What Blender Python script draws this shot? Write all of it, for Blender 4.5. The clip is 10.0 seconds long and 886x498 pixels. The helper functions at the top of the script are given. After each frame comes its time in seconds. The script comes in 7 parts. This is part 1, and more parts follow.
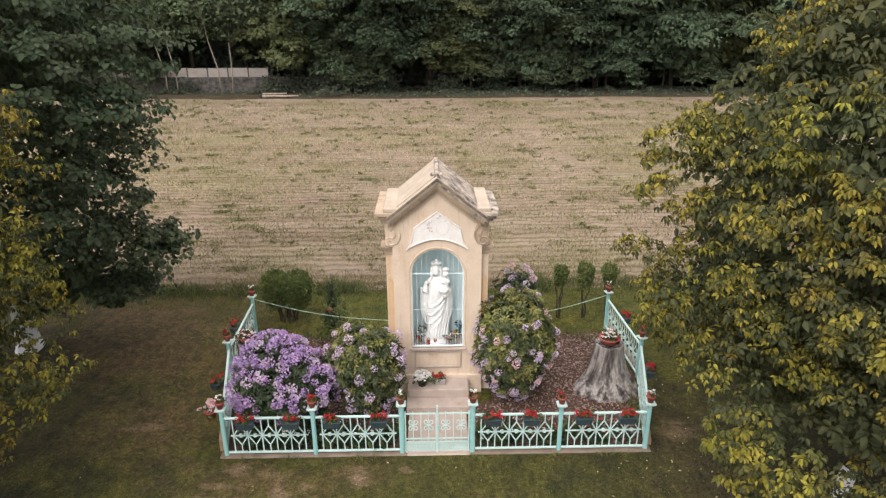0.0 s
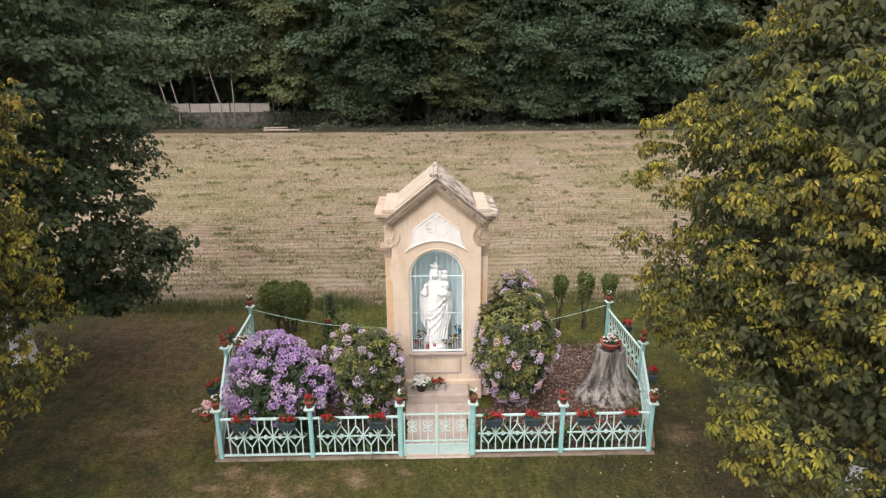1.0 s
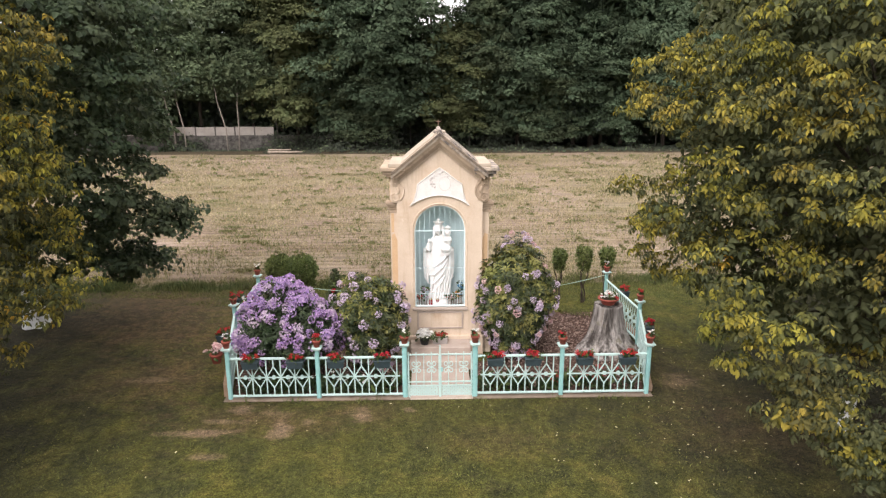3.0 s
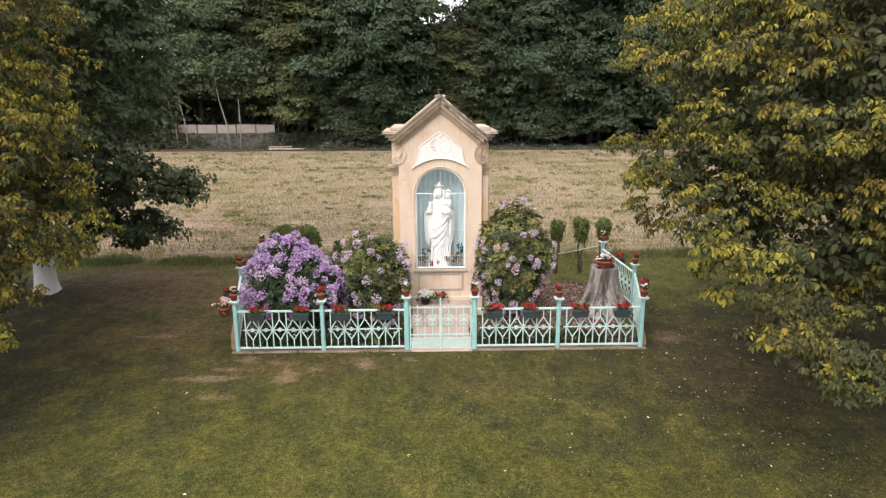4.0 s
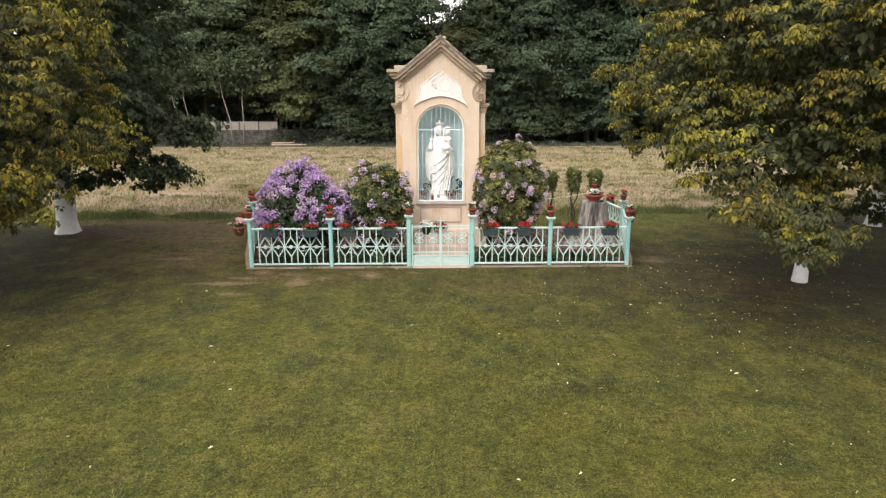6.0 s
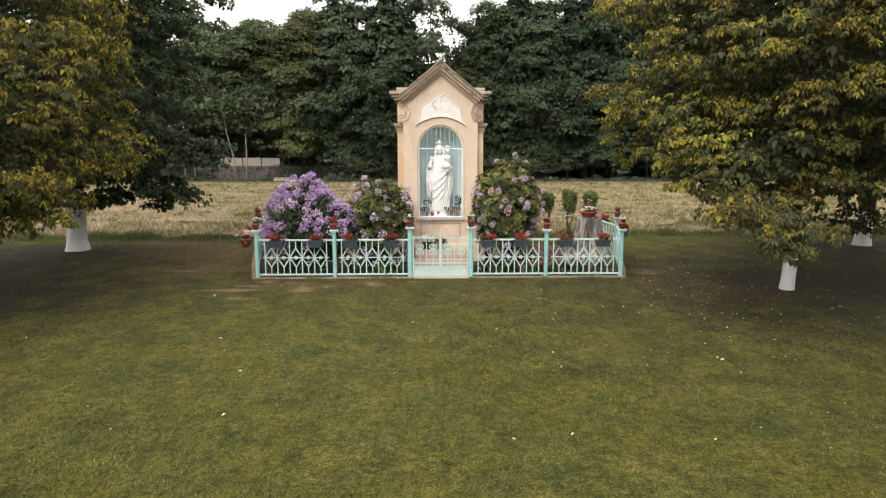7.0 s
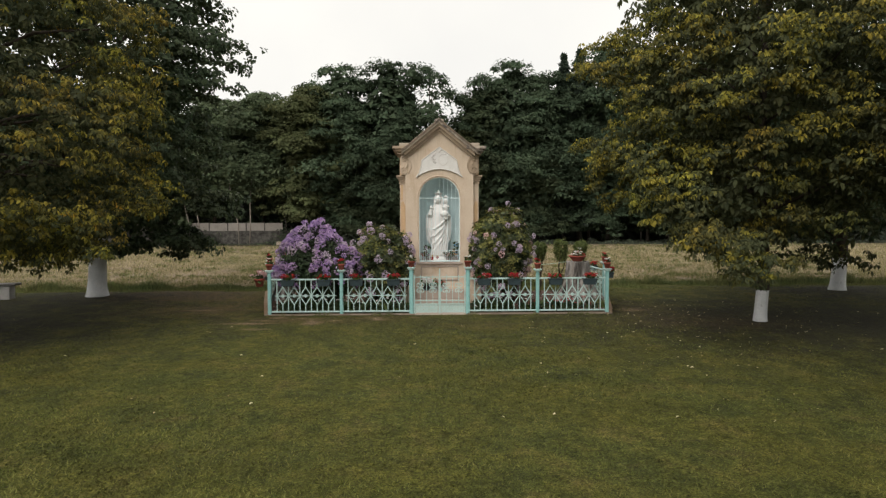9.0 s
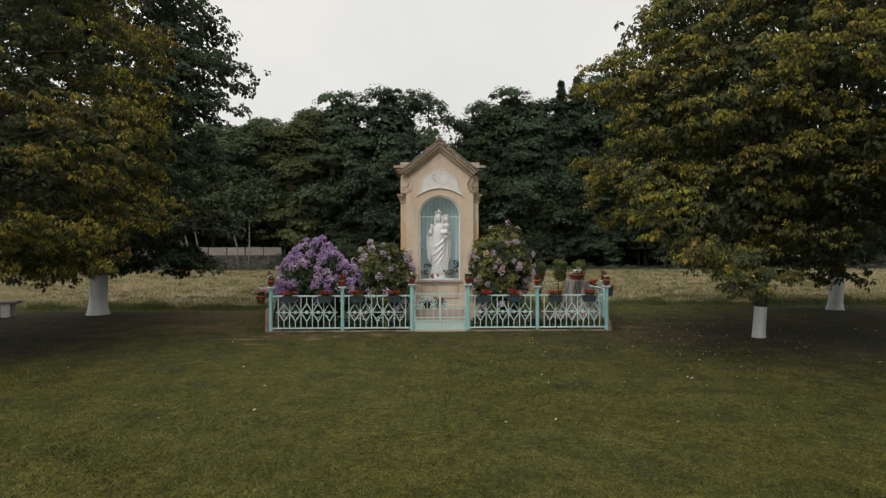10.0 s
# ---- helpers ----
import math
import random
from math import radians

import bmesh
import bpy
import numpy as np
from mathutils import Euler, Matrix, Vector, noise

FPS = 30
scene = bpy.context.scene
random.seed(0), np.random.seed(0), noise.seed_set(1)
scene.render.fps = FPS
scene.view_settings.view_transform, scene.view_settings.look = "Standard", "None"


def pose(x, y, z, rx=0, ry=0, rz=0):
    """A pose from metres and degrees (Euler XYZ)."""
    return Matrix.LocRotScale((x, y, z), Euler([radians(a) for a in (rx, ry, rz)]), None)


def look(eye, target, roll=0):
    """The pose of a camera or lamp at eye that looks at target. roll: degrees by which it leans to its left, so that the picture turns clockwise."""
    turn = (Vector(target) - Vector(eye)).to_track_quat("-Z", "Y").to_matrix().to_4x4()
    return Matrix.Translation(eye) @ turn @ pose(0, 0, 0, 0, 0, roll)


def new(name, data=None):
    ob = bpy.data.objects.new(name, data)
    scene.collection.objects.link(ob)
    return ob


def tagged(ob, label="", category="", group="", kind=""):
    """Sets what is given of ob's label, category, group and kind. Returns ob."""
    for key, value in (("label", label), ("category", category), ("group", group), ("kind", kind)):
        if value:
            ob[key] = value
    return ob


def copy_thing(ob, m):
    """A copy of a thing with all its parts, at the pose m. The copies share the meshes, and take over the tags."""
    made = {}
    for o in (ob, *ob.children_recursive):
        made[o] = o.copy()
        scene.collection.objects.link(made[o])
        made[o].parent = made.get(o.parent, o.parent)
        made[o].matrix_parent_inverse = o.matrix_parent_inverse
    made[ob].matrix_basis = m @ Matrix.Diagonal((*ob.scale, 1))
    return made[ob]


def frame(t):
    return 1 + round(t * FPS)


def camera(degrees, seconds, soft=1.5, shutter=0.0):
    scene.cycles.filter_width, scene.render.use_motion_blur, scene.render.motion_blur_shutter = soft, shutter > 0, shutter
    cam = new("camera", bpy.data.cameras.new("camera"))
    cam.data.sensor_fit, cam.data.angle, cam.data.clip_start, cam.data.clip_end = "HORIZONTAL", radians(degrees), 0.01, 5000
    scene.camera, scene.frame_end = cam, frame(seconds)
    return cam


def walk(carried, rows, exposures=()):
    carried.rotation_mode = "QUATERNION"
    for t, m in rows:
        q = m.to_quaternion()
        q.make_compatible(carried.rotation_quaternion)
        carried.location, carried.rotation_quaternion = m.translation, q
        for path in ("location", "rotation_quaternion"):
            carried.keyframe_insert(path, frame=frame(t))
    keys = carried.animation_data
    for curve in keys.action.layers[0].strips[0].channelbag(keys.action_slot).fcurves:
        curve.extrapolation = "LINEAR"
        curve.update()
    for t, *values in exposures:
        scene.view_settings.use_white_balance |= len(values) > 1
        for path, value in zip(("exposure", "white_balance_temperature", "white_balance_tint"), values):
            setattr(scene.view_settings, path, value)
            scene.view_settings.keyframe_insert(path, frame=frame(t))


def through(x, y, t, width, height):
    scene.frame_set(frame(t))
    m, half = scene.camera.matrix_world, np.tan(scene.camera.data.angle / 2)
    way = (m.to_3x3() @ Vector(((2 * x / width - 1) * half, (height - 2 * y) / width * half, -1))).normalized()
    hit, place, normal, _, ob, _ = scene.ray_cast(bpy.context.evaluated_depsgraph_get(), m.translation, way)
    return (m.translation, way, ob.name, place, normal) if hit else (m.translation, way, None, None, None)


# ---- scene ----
cam = camera(70.0, 10.0, 1.35)
PATH = [
    (0, (-0.07, -9.19, 7.328), (-0.033, -7.32, 6.619), -0.2),
    (0.5, (-0.078, -9.295, 6.994), (-0.038, -7.404, 6.344), -0.2),
    (1, (-0.079, -9.415, 6.654), (-0.038, -7.505, 6.063), -0.3),
    (1.5, (-0.11, -9.593, 6.303), (-0.066, -7.666, 5.767), -0.3),
    (2, (-0.123, -9.797, 5.957), (-0.08, -7.863, 5.45), -0.3),
    (3.5, (-0.18, -10.571, 4.873), (-0.138, -8.627, 4.404), -0.2),
    (4, (-0.193, -10.876, 4.483), (-0.15, -8.931, 4.021), -0.2),
    (4.5, (-0.203, -11.212, 4.088), (-0.16, -9.267, 3.625), -0.2),
    (5, (-0.215, -11.541, 3.684), (-0.171, -9.596, 3.221), -0.1),
    (5.5, (-0.227, -11.841, 3.33), (-0.183, -9.895, 2.871), -0.1),
    (7, (-0.25, -12.647, 2.512), (-0.203, -10.67, 2.211), -0.0),
    (7.5, (-0.277, -12.968, 2.405), (-0.228, -10.984, 2.156), -0.2),
    (8, (-0.275, -13.264, 2.272), (-0.225, -11.274, 2.078), -0.2),
    (8.5, (-0.261, -13.561, 2.12), (-0.211, -11.566, 1.982), -0.2),
    (9, (-0.275, -13.759, 2.018), (-0.224, -11.761, 1.932), -0.2),
    (9.5, (-0.273, -13.895, 1.896), (-0.222, -11.896, 1.856), -0.1),
    (10, (-0.33, -13.887, 1.814), (-0.273, -11.888, 1.812), -0.1),
]
walk(cam, [(t, look(eye, target, roll)) for t, eye, target, roll in PATH],
     [(0, 1.00, 6300, 16), (2, 1.15, 6300, 17), (4, 1.20, 6350, 17), (5.5, 1.20, 6450, 15), (7, 1.03, 6550, 13), (7.5, 0.92, 6550, 12), (8.5, 0.47, 6500, 10), (9.3, 0.19, 6400, 9), (10, 0.00, 6350, 9)])

# ---- world and light ----
world = bpy.data.worlds.new("overcast_sky")
scene.world = world
world.use_nodes = True
wn, wl = world.node_tree.nodes, world.node_tree.links
wn.clear()
sky = wn.new("ShaderNodeTexSky")
sky.sky_type = "NISHITA"
sky.sun_disc = False
sky.sun_elevation, sky.sun_rotation = radians(47), radians(-150)
sky.air_density, sky.dust_density = 1.0, 3.0
grey = wn.new("ShaderNodeHueSaturation")
grey.inputs["Saturation"].default_value = 0.12
grey.inputs["Value"].default_value = 0.55
cover = wn.new("ShaderNodeMix")
cover.data_type = "RGBA"
cover.inputs["Factor"].default_value = 0.82
cloud_pos = wn.new("ShaderNodeTexCoord")
cloud_noise = wn.new("ShaderNodeTexNoise")
cloud_noise.inputs["Scale"].default_value = 2.2
cloud_noise.inputs["Detail"].default_value = 5.0
cloud_ramp = wn.new("ShaderNodeValToRGB")
cloud_ramp.color_ramp.elements[0].position, cloud_ramp.color_ramp.elements[1].position = 0.3, 0.7
cloud_ramp.color_ramp.elements[0].color = (10.4, 10.15, 9.7, 1)
cloud_ramp.color_ramp.elements[1].color = (12.2, 11.75, 10.9, 1)
back = wn.new("ShaderNodeBackground")
back.inputs["Strength"].default_value = 0.092
wout = wn.new("ShaderNodeOutputWorld")
wl.new(sky.outputs[0], grey.inputs["Color"])
wl.new(cloud_pos.outputs["Generated"], cloud_noise.inputs["Vector"])
wl.new(cloud_noise.outputs[0], cloud_ramp.inputs[0])
wl.new(grey.outputs[0], cover.inputs["A"])
wl.new(cloud_ramp.outputs[0], cover.inputs["B"])
dome_split = wn.new("ShaderNodeSeparateXYZ")
dome = wn.new("ShaderNodeMapRange")
dome.inputs["From Min"].default_value, dome.inputs["From Max"].default_value = 0.35, 1.0
dome.inputs["To Min"].default_value, dome.inputs["To Max"].default_value = 0.92, 1.28
dome_mix = wn.new("ShaderNodeMix")
dome_mix.data_type, dome_mix.blend_type = "RGBA", "MULTIPLY"
dome_mix.inputs["Factor"].default_value = 1.0
wl.new(cloud_pos.outputs["Generated"], dome_split.inputs[0])
wl.new(dome_split.outputs["Z"], dome.inputs["Value"])
wl.new(cover.outputs["Result"], dome_mix.inputs["A"])
wl.new(dome.outputs[0], dome_mix.inputs["B"])
wl.new(dome_mix.outputs["Result"], back.inputs["Color"])
wl.new(back.outputs[0], wout.inputs[0])

sun_data = bpy.data.lights.new("sun", "SUN")
sun_data.energy, sun_data.angle, sun_data.color = 1.75, radians(48), (1.0, 0.95, 0.88)
sun = new("sun", sun_data)
sun.matrix_world = look((-7, -12, 15), (0, 0, 0))


# ---- materials ----
def shader(name, rough=0.7, metal=0.0, spec=0.4):
    m = bpy.data.materials.new(name)
    m.use_nodes = True
    b = m.node_tree.nodes["Principled BSDF"]
    b.inputs["Roughness"].default_value = rough
    b.inputs["Metallic"].default_value = metal
    b.inputs["Specular IOR Level"].default_value = spec
    return m, m.node_tree.nodes, m.node_tree.links, b


def noise_node(n, l, scale, detail=4.0, rough=0.6, vector=None, stretch=None):
    t = n.new("ShaderNodeTexNoise")
    t.inputs["Scale"].default_value = scale
    t.inputs["Detail"].default_value = detail
    t.inputs["Roughness"].default_value = rough
    if vector is not None:
        if stretch:
            mp = n.new("ShaderNodeMapping")
            mp.inputs["Scale"].default_value = stretch
            l.new(vector, mp.inputs["Vector"])
            vector = mp.outputs[0]
        l.new(vector, t.inputs["Vector"])
    return t.outputs["Fac"]


def ramp_node(n, l, fac, stops):
    r = n.new("ShaderNodeValToRGB")
    e = r.color_ramp.elements
    while len(e) < len(stops):
        e.new(0.5)
    for k, (p, c) in enumerate(stops):
        e[k].position = p
        e[k].color = (*c, 1) if isinstance(c, tuple) else (c, c, c, 1)
    l.new(fac, r.inputs[0])
    return r.outputs[0]


def mix_node(n, l, fac, a, b, blend="MIX"):
    x = n.new("ShaderNodeMix")
    x.data_type = "RGBA"
    x.blend_type = blend
    for sock, v in (("Factor", fac), ("A", a), ("B", b)):
        if isinstance(v, (int, float)):
            x.inputs[sock].default_value = v
        elif isinstance(v, tuple):
            x.inputs[sock].default_value = (*v, 1)
        else:
            l.new(v, x.inputs[sock])
    return x.outputs["Result"]


def bump_node(n, l, b, height, strength=0.3, dist=0.01):
    k = n.new("ShaderNodeBump")
    k.inputs["Strength"].default_value = strength
    k.inputs["Distance"].default_value = dist
    l.new(height, k.inputs["Height"])
    l.new(k.outputs[0], b.inputs["Normal"])


def object_pos(n):
    return n.new("ShaderNodeTexCoord").outputs["Object"]


def world_pos(n):
    return n.new("ShaderNodeNewGeometry").outputs["Position"]


def surface(name, c1, c2, scale=6.0, fine=60.0, rough=0.75, spec=0.3, bump=0.3, dist=0.004, stain=None, stain_scale=2.0, stain_at=(0.52, 0.68), metal=0.0):
    """Two-tone surface with grain, and stains if a stain colour is given."""
    m, n, l, b = shader(name, rough, metal, spec)
    p = world_pos(n)
    big = noise_node(n, l, scale, 5, 0.6, p)
    small = noise_node(n, l, fine, 3, 0.6, p)
    col = ramp_node(n, l, big, [(0.3, c1), (0.7, c2)])
    col = mix_node(n, l, 0.35, col, ramp_node(n, l, small, [(0.3, 0.55), (0.7, 1.0)]), "MULTIPLY")
    if stain:
        s = ramp_node(n, l, noise_node(n, l, stain_scale, 8, 0.68, p), [(stain_at[0], 0.0), (stain_at[1], 1.0)])
        col = mix_node(n, l, s, col, stain)
    l.new(col, b.inputs["Base Color"])
    bump_node(n, l, b, small, bump, dist)
    return m


def leaf_material(name, dark, light, hue=0.03, rough=0.5, through=0.35, drift=0.0, mass=0.5, spec=0.35, each=0.0):
    """Leaf: tone varies from leaf to leaf, and from tree to tree; some light passes through."""
    m, n, l, b = shader(name, rough, 0.0, spec)
    g = n.new("ShaderNodeNewGeometry")
    col = ramp_node(n, l, g.outputs["Random Per Island"], [(0.05, dark), (0.95, light)])
    patch = noise_node(n, l, 0.9, 3, 0.5, g.outputs["Position"])
    hs = n.new("ShaderNodeHueSaturation")
    mr = n.new("ShaderNodeMapRange")
    mr.inputs["From Min"].default_value, mr.inputs["From Max"].default_value = 0.3, 0.7
    mr.inputs["To Min"].default_value, mr.inputs["To Max"].default_value = 0.5 - hue, 0.5 + hue
    l.new(patch, mr.inputs["Value"])
    l.new(mr.outputs[0], hs.inputs["Hue"])
    l.new(col, hs.inputs["Color"])
    if drift:
        mv = n.new("ShaderNodeMapRange")
        mv.inputs["From Min"].default_value, mv.inputs["From Max"].default_value = 0.35, 0.65
        mv.inputs["To Min"].default_value, mv.inputs["To Max"].default_value = 1 - drift, 1 + drift
        l.new(noise_node(n, l, mass, 2, 0.5, g.outputs["Position"]), mv.inputs["Value"])
        value = mv.outputs[0]
        if each:
            one = n.new("ShaderNodeMapRange")
            one.inputs["To Min"].default_value, one.inputs["To Max"].default_value = 1 - each, 1 + each
            l.new(n.new("ShaderNodeObjectInfo").outputs["Random"], one.inputs["Value"])
            both = n.new("ShaderNodeMath")
            both.operation = "MULTIPLY"
            l.new(value, both.inputs[0])
            l.new(one.outputs[0], both.inputs[1])
            value = both.outputs[0]
        l.new(value, hs.inputs["Value"])
    l.new(hs.outputs[0], b.inputs["Base Color"])
    tr = n.new("ShaderNodeBsdfTranslucent")
    l.new(hs.outputs[0], tr.inputs["Color"])
    mx = n.new("ShaderNodeMixShader")
    mx.inputs[0].default_value = through
    l.new(b.outputs[0], mx.inputs[1])
    l.new(tr.outputs[0], mx.inputs[2])
    l.new(mx.outputs[0], n["Material Output"].inputs["Surface"])
    return m


def lawn_material():
    m, n, l, b = shader("mown_lawn", 0.9, 0.0, 0.15)
    p = world_pos(n)
    big = noise_node(n, l, 0.5, 4, 0.6, p, (0.9, 1.2, 1.0))
    mid = noise_node(n, l, 1.5, 7, 0.66, p, (1.1, 0.9, 1.0))
    ragged = noise_node(n, l, 2.4, 9, 0.78, p, (0.75, 1.4, 1.0))
    clump = noise_node(n, l, 13.0, 5, 0.75, p)
    fine = noise_node(n, l, 48.0, 3, 0.7, p)
    tuft = noise_node(n, l, 4.6, 6, 0.7, p, (1.2, 0.75, 1.0))
    col = ramp_node(n, l, mid, [(0.36, (0.052, 0.060, 0.015)), (0.46, (0.072, 0.080, 0.018)), (0.55, (0.095, 0.096, 0.020)), (0.66, (0.125, 0.108, 0.030))])
    col = mix_node(n, l, ramp_node(n, l, big, [(0.44, 0.0), (0.64, 0.7)]), col, (0.094, 0.090, 0.014))
    tired = ramp_node(n, l, noise_node(n, l, 0.8, 7, 0.7, p, (0.8, 1.8, 1.0)), [(0.58, 0.0), (0.70, 0.6)])
    col = mix_node(n, l, tired, col, (0.105, 0.076, 0.034))

    def worn(col, cx, cy, rx, ry, rag, edge, earth, most, amp=2.0):
        """A patch of earth with a ragged edge; some patches also carry tree shade."""
        d = n.new("ShaderNodeVectorMath")
        d.operation = "MULTIPLY"
        d.inputs[1].default_value = (1 / rx, 1 / ry, 0)
        l.new(p, d.inputs[0])
        q = n.new("ShaderNodeVectorMath")
        q.operation = "DISTANCE"
        q.inputs[1].default_value = (cx / rx, cy / ry, 0)
        l.new(d.outputs[0], q.inputs[0])
        a = n.new("ShaderNodeMath")
        a.operation = "MULTIPLY_ADD"
        l.new(rag, a.inputs[0])
        a.inputs[1].default_value = amp
        l.new(q.outputs["Value"], a.inputs[2])
        f = n.new("ShaderNodeMapRange")
        f.inputs["From Min"].default_value, f.inputs["From Max"].default_value = amp / 2 + 1 + edge, amp / 2 + 1 - edge
        f.inputs["To Max"].default_value = most
        l.new(a.outputs[0], f.inputs["Value"])
        return mix_node(n, l, f.outputs[0], col, earth)

    # worn band along the fence, with tree shade put into its colour
    col = worn(col, 0.5, -0.4, 7.5, 1.7, mid, 0.9, (0.060, 0.057, 0.022), 0.6, 4.0)
    # bare earth, darkened further to stand in for shade under the crowns
    for cx, cy, r in SHADED_EARTH_SPOTS:
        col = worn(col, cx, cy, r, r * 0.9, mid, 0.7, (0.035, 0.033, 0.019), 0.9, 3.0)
    for cx, cy, rx, ry, most in DRY_SPOTS:
        col = worn(col, cx, cy, rx, ry, ragged, 1.2, (0.125, 0.082, 0.040), most, 8.0)
    for cx, cy, rx, ry, most in BARE_SPOTS:
        col = worn(col, cx, cy, rx, ry, ragged, 0.75, (0.27, 0.188, 0.120), most, 6.0)
    col = mix_node(n, l, 0.8, col, ramp_node(n, l, tuft, [(0.36, (0.57, 0.60, 0.57)), (0.64, (1.26, 1.22, 1.22))]), "MULTIPLY")
    col = mix_node(n, l, 0.8, col, ramp_node(n, l, clump, [(0.34, 0.35), (0.66, 1.4)]), "MULTIPLY")
    col = mix_node(n, l, 0.85, col, ramp_node(n, l, fine, [(0.36, 0.25), (0.64, 1.5)]), "MULTIPLY")
    l.new(col, b.inputs["Base Color"])
    bump_node(n, l, b, clump, 0.9, 0.05)
    return m


def field_material():
    m, n, l, b = shader("stubble_field", 0.95, 0.0, 0.1)
    p = world_pos(n)
    big = noise_node(n, l, 0.12, 5, 0.6, p)
    streak = noise_node(n, l, 1.0, 5, 0.65, p, (0.55, 5.0, 1.0))
    fine = noise_node(n, l, 14.0, 4, 0.7, p, (0.6, 2.2, 1.0))
    w = n.new("ShaderNodeTexWave")
    w.bands_direction = "Y"
    w.inputs["Scale"].default_value = 0.68
    w.inputs["Distortion"].default_value = 5.5
    w.inputs["Detail"].default_value = 3.0
    w.inputs["Detail Scale"].default_value = 1.6
    l.new(p, w.inputs["Vector"])
    col = ramp_node(n, l, streak, [(0.28, (0.178, 0.132, 0.104)), (0.5, (0.262, 0.204, 0.160)), (0.72, (0.335, 0.276, 0.210))])
    col = mix_node(n, l, ramp_node(n, l, big, [(0.40, 0.0), (0.62, 0.6)]), col, (0.150, 0.140, 0.060))
    col = mix_node(n, l, 0.5, col, ramp_node(n, l, w.outputs["Fac"], [(0.12, 0.4), (0.5, 1.08)]), "MULTIPLY")
    col = mix_node(n, l, 0.8, col, ramp_node(n, l, fine, [(0.3, 0.5), (0.7, 1.3)]), "MULTIPLY")
    band = noise_node(n, l, 0.5, 4, 0.6, p, (0.12, 1.4, 1.0))
    col = mix_node(n, l, 0.8, col, ramp_node(n, l, band, [(0.34, (0.72, 0.66, 0.62)), (0.62, (1.06, 1.06, 1.03))]), "MULTIPLY")
    l.new(col, b.inputs["Base Color"])
    bump_node(n, l, b, fine, 0.7, 0.04)
    return m


def plaster_material():
    """Beige wall paint with faint run-off streaks, rubbed patches and hairline grain."""
    m, n, l, b = shader("beige_plaster", 0.85, 0.0, 0.2)
    p = world_pos(n)
    small = noise_node(n, l, 70, 3, 0.6, p)
    col = ramp_node(n, l, noise_node(n, l, 1.6, 5, 0.6, p), [(0.3, (0.572, 0.456, 0.346)), (0.7, (0.657, 0.540, 0.426))])
    col = mix_node(n, l, 0.3, col, ramp_node(n, l, small, [(0.3, 0.6), (0.7, 1.0)]), "MULTIPLY")
    col = mix_node(n, l, ramp_node(n, l, noise_node(n, l, 1.7, 8, 0.68, p), [(0.54, 0.0), (0.76, 0.75)]), col, (0.46, 0.325, 0.215))
    run = noise_node(n, l, 3.0, 6, 0.65, p, (3.2, 3.2, 0.35))
    col = mix_node(n, l, 0.8, col, ramp_node(n, l, run, [(0.30, (0.80, 0.76, 0.70)), (0.50, (1.0, 1.0, 1.0))]), "MULTIPLY")
    pale = ramp_node(n, l, noise_node(n, l, 4.5, 7, 0.75, p), [(0.64, 0.0), (0.72, 0.6)])
    col = mix_node(n, l, pale, col, (0.72, 0.63, 0.53))
    l.new(col, b.inputs["Base Color"])
    bump_node(n, l, b, small, 0.25, 0.003)
    return m


def stump_material():
    m, n, l, b = shader("weathered_stump_wood", 0.85, 0.0, 0.2)
    p = object_pos(n)
    streak = noise_node(n, l, 4.5, 4, 0.55, p, (1.6, 1.6, 0.22))
    grain = noise_node(n, l, 16.0, 5, 0.65, p, (2.0, 2.0, 0.14))
    col = ramp_node(n, l, streak, [(0.38, (0.045, 0.038, 0.033)), (0.48, (0.15, 0.135, 0.122)), (0.58, (0.33, 0.305, 0.285)), (0.72, (0.24, 0.21, 0.175))])
    col = mix_node(n, l, 0.7, col, ramp_node(n, l, grain, [(0.36, 0.4), (0.62, 1.15)]), "MULTIPLY")
    moss = ramp_node(n, l, noise_node(n, l, 3.0, 5, 0.65, p), [(0.58, 0.0), (0.70, 0.6)])
    col = mix_node(n, l, moss, col, (0.13, 0.115, 0.055))
    l.new(col, b.inputs["Base Color"])
    bump_node(n, l, b, grain, 0.8, 0.02)
    return m


# worn places in the lawn: centre, half widths, strength; those under trees also hold crown shade
SHADED_EARTH_SPOTS = ((7.3, -1.3, 4.1), (-9.35, -1.9, 3.6), (-9.0, 3.7, 3.6), (11.67, 4.33, 3.0))
DRY_SPOTS = ((-7.3, 6.2, 1.5, 0.9, 0.9), (-6.6, 4.6, 1.6, 1.2, 0.75), (-6.0, 3.2, 1.0, 0.5, 0.7), (-5.6, 0.9, 1.0, 0.6, 0.6), (-4.9, 1.6, 0.4, 1.3, 0.6),
             (-3.4, -0.7, 0.7, 0.35, 0.55), (-2.4, -0.8, 0.6, 0.3, 0.5), (-1.3, -0.55, 0.45, 0.3, 0.5), (4.6, 0.6, 0.6, 0.8, 0.35), (5.2, -1.3, 1.2, 0.6, 0.4), (0.8, -1.5, 0.6, 0.3, 0.35))
BARE_SPOTS = ((-3.97, -1.12, 0.40, 0.09, 0.95), (-3.38, -0.36, 0.18, 0.09, 0.85), (-2.60, -1.08, 0.14, 0.17, 0.95), (-2.20, -0.80, 0.10, 0.09, 0.6), (-1.35, -0.62, 0.14, 0.18, 0.8),
              (-3.56, -0.76, 0.28, 0.06, 0.55), (-5.40, 0.85, 0.30, 0.09, 0.5), (-3.50, -1.83, 0.24, 0.07, 0.6), (-2.75, -0.50, 0.20, 0.12, 0.4), (-0.55, -0.45, 0.08, 0.06, 0.7), (4.5, 0.5, 0.25, 0.2, 0.45))
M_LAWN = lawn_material()
